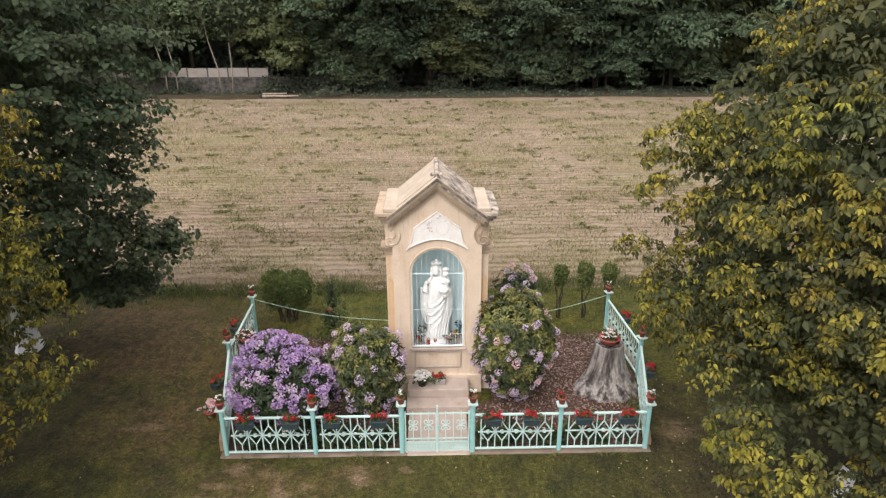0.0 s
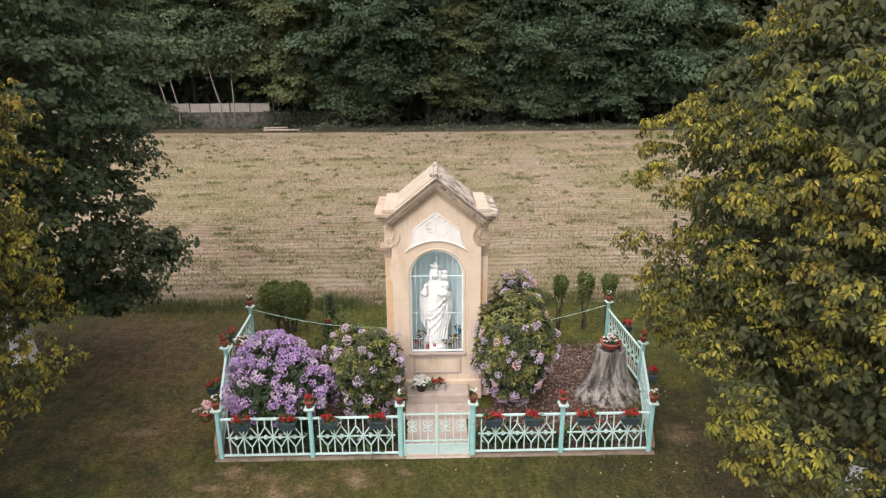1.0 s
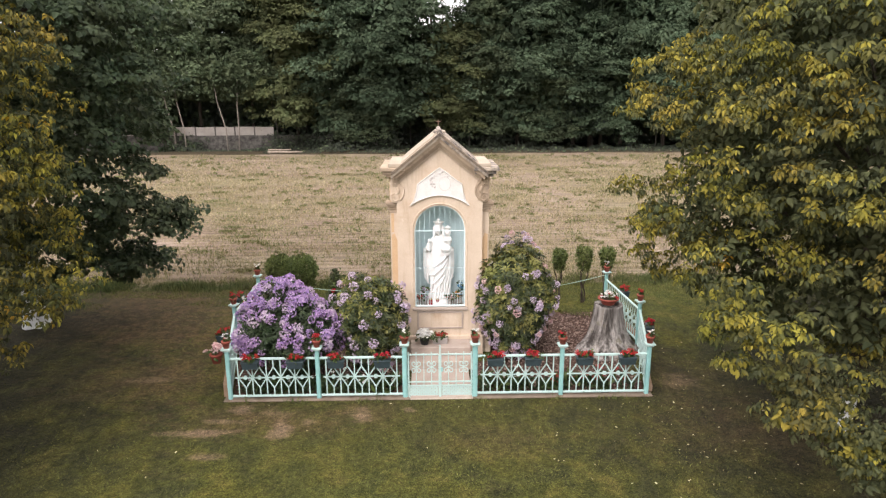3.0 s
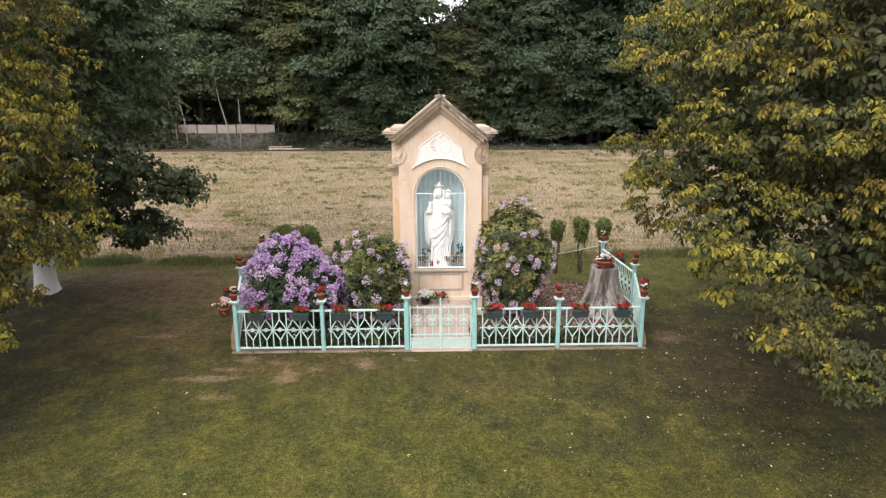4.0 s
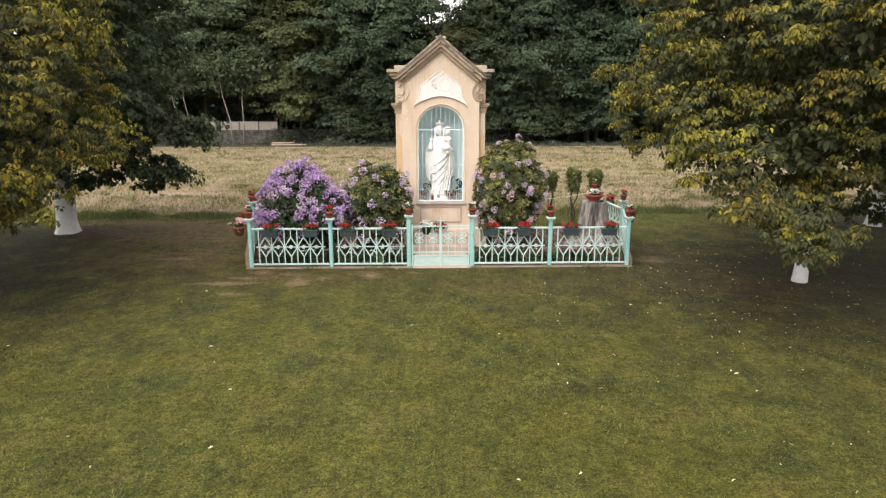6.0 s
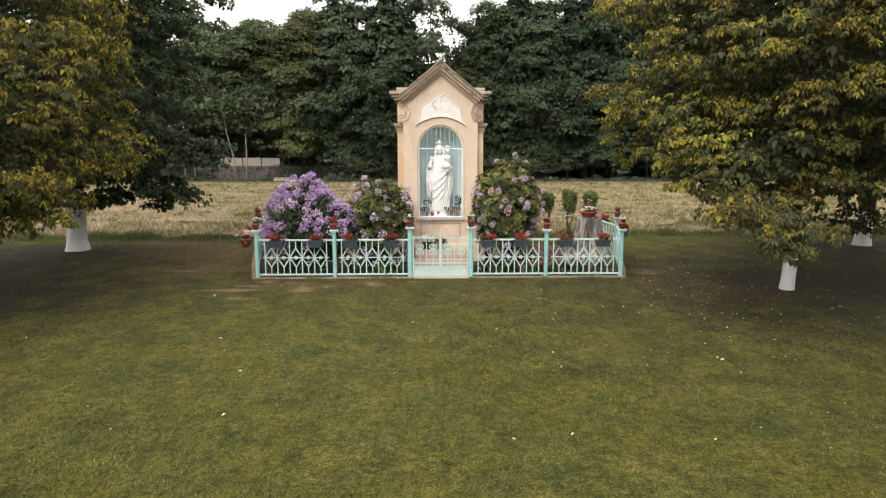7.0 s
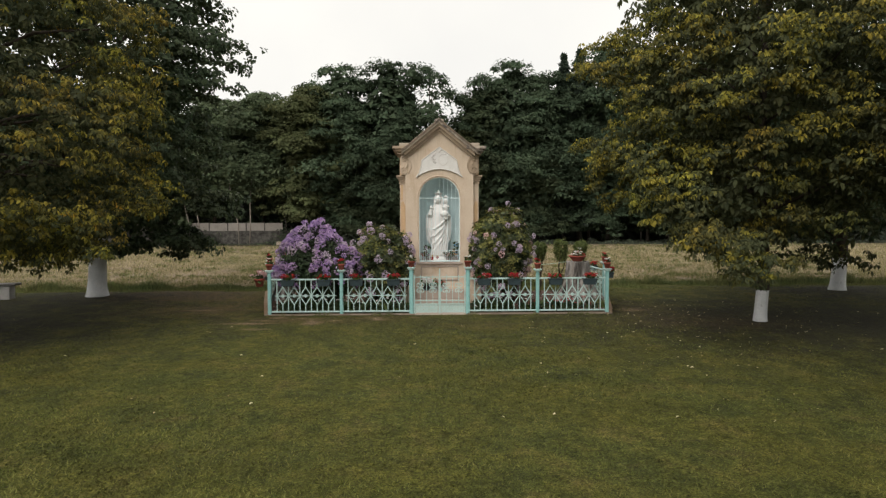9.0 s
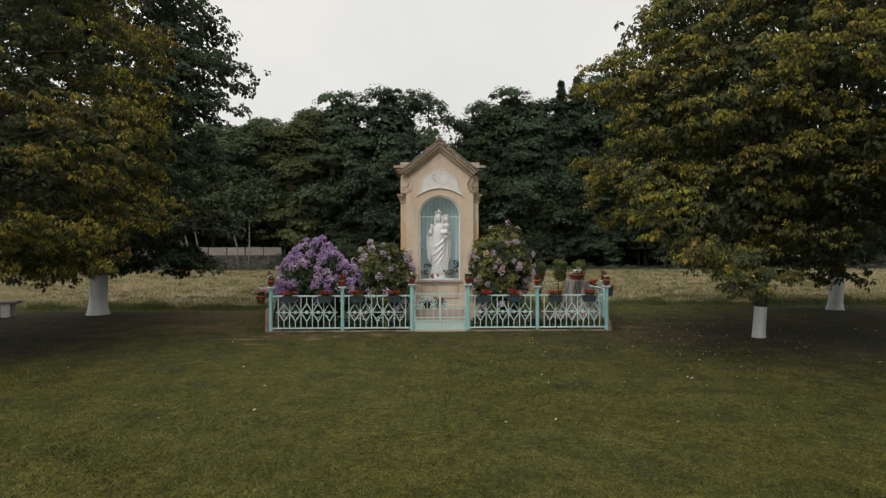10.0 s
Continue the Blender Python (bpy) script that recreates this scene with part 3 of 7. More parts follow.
def build_shrine():
    s = thing("wayside_shrine", SX, 0, 0, "beige plastered wayside shrine with gabled stone roof and arched niche", "shrine")
    gable = lambda x: 4.29 - 0.81 * abs(x)  # noqa: E731
    # front wall, pierced by the niche
    bm = bmesh.new()
    hw, ns, zs, sill = 0.84, 0.505, 2.61, 1.02
    inner = [-ns + 2 * ns * k / 24 for k in range(25)]
    xs = [-hw, -0.68, -0.57] + inner + [0.57, 0.68, hw]
    y0, y1 = 1.92, 2.08

    def column(xa, xb, za0, za1, zb0, zb1):
        v = [bm.verts.new(c) for c in ((xa, y0, za0), (xb, y0, zb0), (xb, y0, zb1), (xa, y0, za1), (xa, y1, za0), (xb, y1, zb0), (xb, y1, zb1), (xa, y1, za1))]
        for q in ((0, 1, 2, 3), (5, 4, 7, 6), (3, 2, 6, 7), (4, 5, 1, 0)):
            bm.faces.new([v[i] for i in q])
        return v

    for xa, xb in zip(xs, xs[1:]):
        if abs((xa + xb) / 2) < ns:
            column(xa, xb, 0, sill, 0, sill)
            column(xa, xb, arch_top(xa, ns, zs), gable(xa), arch_top(xb, ns, zs), gable(xb))
        else:
            column(xa, xb, 0, gable(xa), 0, gable(xb))
    for x, za, zb in ((-hw, 0, gable(hw)), (hw, 0, gable(hw)), (-ns, sill, zs), (ns, sill, zs)):
        bm.faces.new([bm.verts.new(c) for c in ((x, y0, za), (x, y1, za), (x, y1, zb), (x, y0, zb))])
    bmesh.ops.remove_doubles(bm, verts=bm.verts, dist=0.0005)
    part("front_wall", bm, M_PLASTER, s)
    # niche lining: half-round plan under a quarter dome
    bm = bmesh.new()
    rings = []
    for z in [sill + (zs - sill) * k / 4 for k in range(5)] + [zs + 0.505 * math.sin(math.pi / 2 * k / 8) for k in range(1, 9)]:
        r = math.sqrt(max(0.0, 1 - (max(0, z - zs) / 0.505) ** 2)) if z > zs else 1.0
        r = max(r, 0.01)
        rings.append([bm.verts.new((0.509 * r * math.cos(math.pi * i / 20), 2.06 + 0.50 * r * math.sin(math.pi * i / 20), z)) for i in range(21)])
    for a, b in zip(rings, rings[1:]):
        for i in range(20):
            bm.faces.new((a[i], a[i + 1], b[i + 1], b[i]))
    part("niche_lining", bm, M_NICHE, s, "pale blue painted niche", True)
    bm = bmesh.new()
    prof = [bm.verts.new((0.509 * math.cos(math.pi * i / 20), 2.06 + 0.50 * math.sin(math.pi * i / 20), sill + 0.004)) for i in range(21)]
    bm.faces.new(prof + [bm.verts.new((-0.509, 1.93, sill + 0.004)), bm.verts.new((0.509, 1.93, sill + 0.004))])
    part("niche_floor", bm, M_STEP, s)
    # body behind
    bm = bmesh.new()
    box(bm, -0.97, -0.80, 2.09, 3.12, 0, 3.8)
    box(bm, 0.80, 0.97, 2.09, 3.12, 0, 3.8)
    box(bm, -0.97, 0.97, 3.12, 3.24, 0, 3.8)
    part("rear_body", bm, M_PLASTER, s)
    for sg in (-1, 1):
        bm = bmesh.new()
        a, b = sorted((sg * 0.842, sg * 0.98))
        box(bm, a, b, 2.045, 2.30, 0, 3.08, 0.006)
        part("pilaster", bm, M_PLASTER, s)
        bm = bmesh.new()
        a, b = sorted((sg * 0.846, sg * 0.955))
        prism(bm, [(a, 0.55), (b, 0.55), (b, 2.40 if sg < 0 else 2.50), ((a + b) / 2, 2.54), (a, 2.50 if sg < 0 else 2.40)], 2.036, 2.044)
        if sg < 0:
            box(bm, -0.958, -0.905, 2.036, 2.044, 2.56, 2.94)
        part("pilaster_inset", bm, M_OCHRE, s, "ochre painted inset")
        bm = bmesh.new()
        for k, (w, z0, z1) in enumerate(((0.02, 2.96, 3.02), (0.035, 3.03, 3.075), (0.06, 3.08, 3.12), (0.085, 3.12, 3.17))):
            a, b = sorted((sg * (0.845), sg * (0.98 + w)))
            box(bm, a, b, 2.045 - w, 2.32, z0, z1, 0.004)
        part("capital", bm, M_MOULD, s)
        bm = bmesh.new()
        a, b = sorted((sg * 0.70, sg * 0.98))
        box(bm, sorted((sg * 0.842, sg * 0.98))[0], sorted((sg * 0.842, sg * 0.98))[1], 2.03, 2.30, 3.17, 3.80, 0.004)
        part("attic_block", bm, M_OCHRE_PALE, s)
        # scrolled console
        bm = bmesh.new()
        cx = sg * 0.855

        def volute(c, r, turns, flip):
            pts, rad = [], []
            for i in range(26):
                a = turns * 2 * math.pi * i / 25
                q = r * (1 - 0.82 * i / 25)
                pts.append((c[0] + flip * q * math.cos(a), 1.905 - 0.012 * i / 25, c[1] + q * math.sin(a)))
                rad.append(0.014 * (1 - 0.3 * i / 25))
            tube(bm, pts, rad, 6)

        volute((cx + sg * 0.01, 3.56), 0.085, 1.6, -sg)
        volute((cx + sg * 0.01, 3.275), 0.10, 1.6, sg)
        arc = [(cx - sg * (0.085 + 0.075 * math.sin(math.pi * i / 12)), 1.905, 3.23 + 0.34 * i / 12) for i in range(13)]
        tube(bm, arc, [0.016] * 13, 6)
        arc = [(cx - sg * (0.02 + 0.035 * math.sin(math.pi * i / 8)), 1.90, 3.34 + 0.15 * i / 8) for i in range(9)]
        tube(bm, arc, [0.02, 0.024, 0.028, 0.03, 0.032, 0.03, 0.028, 0.024, 0.02], 6)
        lathe(bm, [(0.001, 0), (0.03, 0.005), (0.03, 0.02), (0.001, 0.03)], 10, (cx, 1.90, 3.535))
        pts = [(cx - sg * 0.07, 3.665), (cx - sg * 0.125, 3.58), (cx - sg * 0.17, 3.45), (cx - sg * 0.155, 3.32), (cx - sg * 0.10, 3.21), (cx, 3.175), (cx + sg * 0.08, 3.19), (cx + sg * 0.115, 3.25), (cx + sg * 0.10, 3.42), (cx + sg * 0.112, 3.58), (cx + sg * 0.07, 3.665)]
        prism(bm, pts, 1.91, 2.07)
        part("scroll_console", bm, M_PLASTER if sg < 0 else M_MOULD, s)
    # raking and level cornices, in three steps
    for k, (top, th, yf, reach) in enumerate(((4.53, 0.085, 1.74, 0.93), (4.435, 0.08, 1.79, 0.92), (4.345, 0.075, 1.855, 0.91))):
        bm = bmesh.new()
        d = th / math.cos(math.atan(0.81))
        z = lambda x, t=top: t - 0.81 * abs(x)  # noqa: E731
        e = reach - 0.05 * k
        if k == 0:
            prism(bm, [(-e, z(e) - d), (-0.001, top - d), (-0.001, top), (-e, z(e))], yf, 3.30)
            part("raking_cornice", bm, M_ROOF_CLEAN, s)
            bm = bmesh.new()
            prism(bm, [(0.001, top - d), (e, z(e) - d), (e, z(e)), (0.001, top)], yf, 3.30)
            part("raking_cornice", bm, M_ROOF, s, "moulding blackened by lichen")
            continue
        prism(bm, [(-e, z(e) - d), (0, top - d), (e, z(e) - d), (e, z(e)), (0, top), (-e, z(e))], yf, 2.05)
        part("raking_cornice", bm, M_MOULD, s)
    for sg in (-1, 1):
        bm = bmesh.new()
        pts = [(0.002 * sg, 4.470), (sg * 0.925, 3.726), (sg * 0.925, 3.782), (0.002 * sg, 4.526)]
        prism(bm, pts if sg > 0 else pts[::-1], 1.722, 1.738)
        part("drip_edge", bm, M_DRIP, s, "drip edge blackened by weather")
        bm = bmesh.new()
        for ins, out, yf, z0, z1 in ((0.66, 1.145, 1.76, 3.80, 3.868), (0.68, 1.09, 1.81, 3.735, 3.797), (0.70, 1.04, 1.86, 3.675, 3.732)):
            a, b = sorted((sg * ins, sg * out))
            box(bm, a, b, yf, 3.30, z0, z1, 0.008)
        part("level_cornice", bm, M_MOULD if sg < 0 else M_ROOF, s)
        bm = bmesh.new()
        a, b = sorted((sg * 0.60, sg * 0.985))
        box(bm, a, b, 1.80, 3.26, 3.87, 3.945, 0.01)
        part("eaves_block", bm, M_ROOF_CLEAN, s, "pale stone block")
        # roof slope slab
        bm = bmesh.new()
        pts = [(0.012 * sg, 4.555), (sg * 0.83, 3.885), (sg * 0.83, 3.85), (0.012 * sg, 4.51)]
        prism(bm, pts if sg > 0 else pts[::-1], 1.90, 3.28)
        part("roof_slope", bm, M_ROOF_CLEAN if sg < 0 else M_ROOF, s, "clean pale stone roof slope" if sg < 0 else "stone roof slope streaked with dark lichen")
    bm = bmesh.new()
    prism(bm, [(-0.06, 4.50), (0.06, 4.50), (0.03, 4.57), (-0.03, 4.57)], 1.88, 3.29)
    part("ridge_cap", bm, M_ROOF, s)
    for sg in (-1, 1):
        bm = bmesh.new()
        lathe(bm, [(0.001, 0), (0.035, 0.004), (0.045, 0.03), (0.03, 0.055), (0.001, 0.06)], 10, (sg * 0.075, 2.02, 4.50))
        part("ridge_rosette", bm, M_ROOF, s)
    bm = bmesh.new()
    rod(bm, (0, 3.18, 4.58), (0, 3.18, 4.71), 0.007)
    rod(bm, (-0.055, 3.18, 4.67), (0.055, 3.18, 4.67), 0.007)
    part("iron_cross", bm, M_IRON, s)
    # relief panel above the arch
    bm = bmesh.new()
    out = [(0, 3.855), (-0.43, 3.535), (-0.45, 3.38), (-0.50, 3.22), (-0.575, 3.115)]
    arc = [(-0.575 + 1.15 * k / 16, 3.115 + 0.205 * math.sin(math.pi * k / 16) ** 0.8) for k in range(1, 16)]
    half = [(-x, z) for x, z in out[:0:-1]]
    pts = out + arc + half
    prism(bm, pts, 1.895, 1.925)
    panel = part("relief_panel", bm, M_RELIEF, s, "white plaster relief panel")
    bm = bmesh.new()
    tube(bm, [(0.10 + 0.115 * math.cos(2 * math.pi * i / 24), 1.892, 3.545 + 0.135 * math.sin(2 * math.pi * i / 24)) for i in range(25)], [0.004] * 25, 6, False)
    rng = np.random.default_rng(5)
    for k in range(22):
        t = k / 21
        a = math.radians(55 + 165 * t)
        c = (0.06 + 0.20 * math.cos(a) + rng.normal() * 0.022, 1.892, 3.565 + 0.18 * math.sin(a) + rng.normal() * 0.022)
        r = rng.uniform(0.008, 0.032)
        bmesh.ops.create_icosphere(bm, subdivisions=1, radius=r, matrix=Matrix.LocRotScale(c, None, (1, 0.5, 1)))
    part("relief_ornament", bm, M_RELIEF_LINE, panel, "worn garland and oval medallion")
    bm = bmesh.new()
    tube(bm, [(p[0], 1.893, p[1]) for p in pts + pts[:1]], [0.012] * (len(pts) + 1), 6, False)
    part("relief_border", bm, M_RELIEF, panel)
    # arch surround and sill
    bm = bmesh.new()
    prof = [(-0.54, sill), (-0.54, zs)] + [(-0.54 * math.cos(math.pi * k / 24), zs + 0.54 * math.sin(math.pi * k / 24)) for k in range(25)] + [(0.54, zs), (0.54, sill)]
    tube(bm, [(x, 1.918, z) for x, z in prof], [0.014] * len(prof), 6)
    part("niche_surround", bm, M_PLASTER, s)
    bm = bmesh.new()
    box(bm, -0.56, 0.56, 1.87, 2.0, sill - 0.055, sill, 0.008)
    part("niche_sill", bm, M_STEP, s)
    # tablet below the niche
    bm = bmesh.new()
    for x0, x1, z0, z1 in ((-0.47, 0.47, 0.90, 0.935), (-0.47, 0.47, 0.56, 0.595), (-0.47, -0.435, 0.595, 0.90), (0.435, 0.47, 0.595, 0.90)):
        box(bm, x0, x1, 1.90, 1.925, z0, z1, 0.005)
    part("base_tablet_frame", bm, M_STEP, s)
    bm = bmesh.new()
    box(bm, -0.88, 0.88, 1.86, 2.3, 0, 0.42, 0.012)
    box(bm, -1.04, 1.04, 1.98, 3.30, 0, 0.40, 0.012)
    part("plinth", bm, M_PLASTER, s)
    # grille of the niche
    g = bmesh.new()
    prof = [(-0.495, sill + 0.012), (-0.495, zs)] + [(-0.495 * math.cos(math.pi * k / 24), zs + 0.495 * math.sin(math.pi * k / 24)) for k in range(1, 24)] + [(0.495, zs), (0.495, sill + 0.012)]
    tube(g, [(x, 1.955, z) for x, z in prof], [0.017] * len(prof), 8)
    rod(g, (-0.495, 1.955, sill + 0.02), (0.495, 1.955, sill + 0.02), 0.019)
    frame_ob = part("grille_frame", g, M_GRILLE, s, "white-blue painted grille")
    for z in (zs - 0.01, 1.30, 1.84):
        bm = bmesh.new()
        rod(bm, (-0.49, 1.957, z), (0.49, 1.957, z), 0.0042 if z != zs - 0.01 else 0.009)
        part("grille_rail", bm, M_GRILLE, frame_ob)
    for k in range(9):
        x = -0.40 + 0.10 * k
        bm = bmesh.new()
        rod(bm, (x, 1.95, sill + 0.01), (x, 1.95, arch_top(x, 0.49, zs)), 0.0038, seg=6)
        part("grille_bar", bm, M_GRILLE, frame_ob)
    for k in range(10):
        x = -0.45 + 0.10 * k
        bm = bmesh.new()
        rod(bm, (x, 1.95, sill + 0.01), (x, 1.95, 1.30), 0.0038, seg=6)
        part("grille_bar", bm, M_GRILLE, frame_ob)
    return s


build_shrine()


def build_steps():
    st = thing("stone_steps", SX, 0, 0, "two worn pale stone steps before the shrine", "steps")
    for y0, z0, z1, w in ((1.43, 0.17, 0.35, 0.60), (1.12, 0.0, 0.17, 0.62)):
        bm = bmesh.new()
        box(bm, -w, w, y0, 1.855, z0, z1, 0.012)
        part("step", bm, M_STEP, st)
    bm = bmesh.new()
    box(bm, -0.57, 0.53, -0.02, 1.115, -0.03, 0.035, 0.008)
    p = put("pavement", finish("pavement", bm, M_STEP))
    p.location.x = SX
    tagged(p, "pale concrete path between gate and steps", "path", kind="structure")


build_steps()


def build_statue():
    bm = bmesh.new()
    seg, rows = 56, 48
    keys = ((0, 0.225), (0.06, 0.215), (0.15, 0.205), (0.35, 0.205), (0.55, 0.220), (0.72, 0.225), (0.84, 0.212), (0.92, 0.165), (0.97, 0.095), (1.0, 0.055))
    rings = []
    for j in range(rows + 1):
        t = j / rows
        z = 0.10 + 1.25 * t
        w = float(np.interp(t, [k[0] for k in keys], [k[1] for k in keys]))
        sway = 0.03 * math.sin(2.2 * math.pi * t)
        ring = []
        for i in range(seg):
            a = 2 * math.pi * i / seg
            slant = a * 9 + 4.5 * t + 1.6 * math.sin(2 * a + 5 * t)
            fold = 0.030 * max(0.0, 1 - 1.15 * t) * (abs(math.sin(slant / 2)) - 0.5) + 0.012 * math.sin(4 * a - 9 * t) * (1 - t)
            r = 1 + fold / w
            ring.append(bm.verts.new((sway + w * r * math.cos(a), w * 0.78 * r * math.sin(a), z)))
        rings.append(ring)
    for a, b in zip(rings, rings[1:]):
        for i in range(seg):
            bm.faces.new((a[i], a[(i + 1) % seg], b[(i + 1) % seg], b[i]))
    bm.faces.new(rings[0][::-1])
    bm.faces.new(rings[-1])
    lathe(bm, [(0.26, 0), (0.26, 0.06), (0.235, 0.10), (0.22, 0.14)], 24, (0, 0, 0), 1, 0.85)
    for c, sc in (((-0.01, -0.064, 1.440), (0.070, 0.072, 0.096)), ((-0.01, 0.03, 1.43), (0.094, 0.078, 0.122)), ((0, 0.05, 1.27), (0.12, 0.07, 0.10)), ((0, -0.02, 1.34), (0.040, 0.045, 0.07)),
                  ((0.175, -0.120, 1.400), (0.060, 0.062, 0.070)), ((0.178, -0.10, 1.245), (0.078, 0.075, 0.110)), ((0.14, -0.17, 1.105), (0.100, 0.075, 0.070)), ((0.225, -0.16, 1.27), (0.030, 0.050, 0.032)), ((0.12, -0.17, 1.26), (0.045, 0.035, 0.026))):
        bmesh.ops.create_uvsphere(bm, u_segments=18, v_segments=12, radius=1.0, matrix=Matrix.LocRotScale(c, None, sc))
    # crowns
    lathe(bm, [(0.074, 1.515), (0.066, 1.535), (0.108, 1.592), (0.055, 1.60), (0.022, 1.605), (0.034, 1.63), (0.001, 1.66)], 16, (0, -0.02, 0))
    lathe(bm, [(0.054, 1.450), (0.047, 1.463), (0.072, 1.503), (0.035, 1.509), (0.018, 1.523), (0.001, 1.54)], 12, (0.175, -0.11, 0))
    for sg in (-1, 1):
        tube(bm, [(0.04 * sg, 0.0, 1.53), (0.086 * sg, -0.02, 1.48), (0.092 * sg, -0.04, 1.40), (0.088 * sg, -0.06, 1.33), (0.125 * sg, -0.085, 1.25), (0.15 * sg, -0.10, 1.15)], [0.024, 0.027, 0.026, 0.022, 0.026, 0.018], 8)
        for k in range(4):
            x = sg * (0.205 + 0.022 * k)
            tube(bm, [(x, -0.05 + 0.03 * k, 1.08), (x + 0.012 * sg, -0.07 + 0.03 * k, 0.78), (x + 0.004 * sg, -0.05 + 0.03 * k, 0.40 + 0.03 * k)], [0.03, 0.028, 0.014], 8)
    # arms, mantle edge and slanting folds
    tube(bm, [(-0.14, -0.02, 1.20), (-0.215, -0.07, 1.04), (-0.19, -0.16, 1.10), (-0.178, -0.18, 1.22)], [0.068, 0.066, 0.054, 0.032], 10)
    bmesh.ops.create_uvsphere(bm, u_segments=10, v_segments=8, radius=0.040, matrix=Matrix.Translation((-0.175, -0.185, 1.26)))
    tube(bm, [(0.15, -0.03, 1.18), (0.235, -0.09, 1.04), (0.14, -0.19, 0.99)], [0.062, 0.058, 0.042], 10)
    for k in range(4):
        z0 = 1.0 - 0.10 * k
        tube(bm, [(0.21 - 0.02 * k, -0.11, z0 + 0.03), (0.07, -0.185, z0 - 0.12 - 0.03 * k), (-0.09, -0.165, z0 - 0.24 - 0.06 * k), (-0.19, -0.06, z0 - 0.26 - 0.07 * k)], [0.010, 0.022, 0.022, 0.010], 8)
    for k in range(8):
        x = -0.17 + 0.05 * k
        tube(bm, [(x + 0.10, -0.155 + 0.5 * x * x, 0.70), (x + 0.04, -0.175 + 1.2 * x * x, 0.42), (x, -0.185 + 1.7 * x * x, 0.14)], [0.006, 0.016, 0.022], 6)
    me = finish("statue", bm, M_MARBLE, True)
    ob = put("statue", me, None, pose(0.02, 2.20, 1.022) @ Matrix.Diagonal((1.04, 1.0, 1.08, 1)))
    r = ob.modifiers.new("remesh", "REMESH")
    r.mode, r.voxel_size, r.use_smooth_shade = "VOXEL", 0.008, True
    sm = ob.modifiers.new("smooth", "SMOOTH")
    sm.iterations, sm.factor = 2, 0.4
    tagged(ob, "white stone robed statue with crowns standing in the niche", "statue")


build_statue()


# ---- iron fence ----
CORNERS_L = ((-3.69, 0.0), (-4.265, 2.37), (-4.34, 4.55))
CORNERS_R = ((3.68, 0.0), (4.27, 2.315), (4.175, 4.55))
FRONT = (-3.69, -2.135, -0.616, 0.616, 2.147, 3.68)


def flat_bar(pts, w=0.022, t=0.012):
    bm = bmesh.new()
    for a, b in zip(pts, pts[1:]):
        a, b = Vector((a[0], 0, a[1])), Vector((b[0], 0, b[1]))
        d = (b - a).normalized()
        n = Vector((-d.z, 0, d.x)) * w / 2
        a, b = a - d * w * 0.3, b + d * w * 0.3
        v = [bm.verts.new(p + Vector((0, y, 0))) for y in (-t / 2, t / 2) for p in (a - n, a + n, b + n, b - n)]
        for q in ((0, 1, 2, 3), (7, 6, 5, 4), (0, 4, 5, 1), (1, 5, 6, 2), (2, 6, 7, 3), (3, 7, 4, 0)):
            bm.faces.new([v[i] for i in q])
    return bm


Z_TOP, Z_MID, Z_LOW, Z_UP, Z_DN = 0.775, 0.42, 0.075, 0.615, 0.225
HALF = 0.1235
ME_BAR = finish("bar", flat_bar([(0, Z_LOW), (0, Z_TOP)], 0.02), M_PALE)
ME_STUB_UP = finish("upper_stub", flat_bar([(0, Z_UP), (0, Z_TOP)], 0.018), M_PALE)
ME_STUB_DN = finish("lower_stub", flat_bar([(0, Z_LOW), (0, Z_DN)], 0.018), M_PALE)
ME_DIAMOND = finish("diamond", flat_bar([(-HALF, Z_MID), (0, Z_UP), (HALF, Z_MID), (0, Z_DN), (-HALF, Z_MID)], 0.02), M_PALE)
disc_bm = bmesh.new()
bmesh.ops.create_cone(disc_bm, cap_ends=True, segments=14, radius1=0.038, radius2=0.034, depth=0.028, matrix=pose(0, 0, Z_MID, 90))
ME_DISC = finish("disc", disc_bm, M_PALE)
post_bm = bmesh.new()
for sx, sy in ((0.037, 0.026), (0.026, 0.037)):
    box(post_bm, -sx, sx, -sy, sy, -0.05, 0.955, 0.005)
ME_POST = finish("post", post_bm, M_TURQ)
post_bm = bmesh.new()
for sx, sy in ((0.045, 0.030), (0.030, 0.045)):
    box(post_bm, -sx, sx, -sy, sy, -0.05, 1.005, 0.005)
ME_GATEPOST = finish("gate_post", post_bm, M_TURQ)
cap_bm = bmesh.new()
box(cap_bm, -0.085, 0.085, -0.085, 0.085, 0.957, 0.985, 0.006)
box(cap_bm, -0.062, 0.062, -0.062, 0.062, 0.93, 0.955, 0.006)
ME_CAP = finish("post_cap", cap_bm, M_PALE)


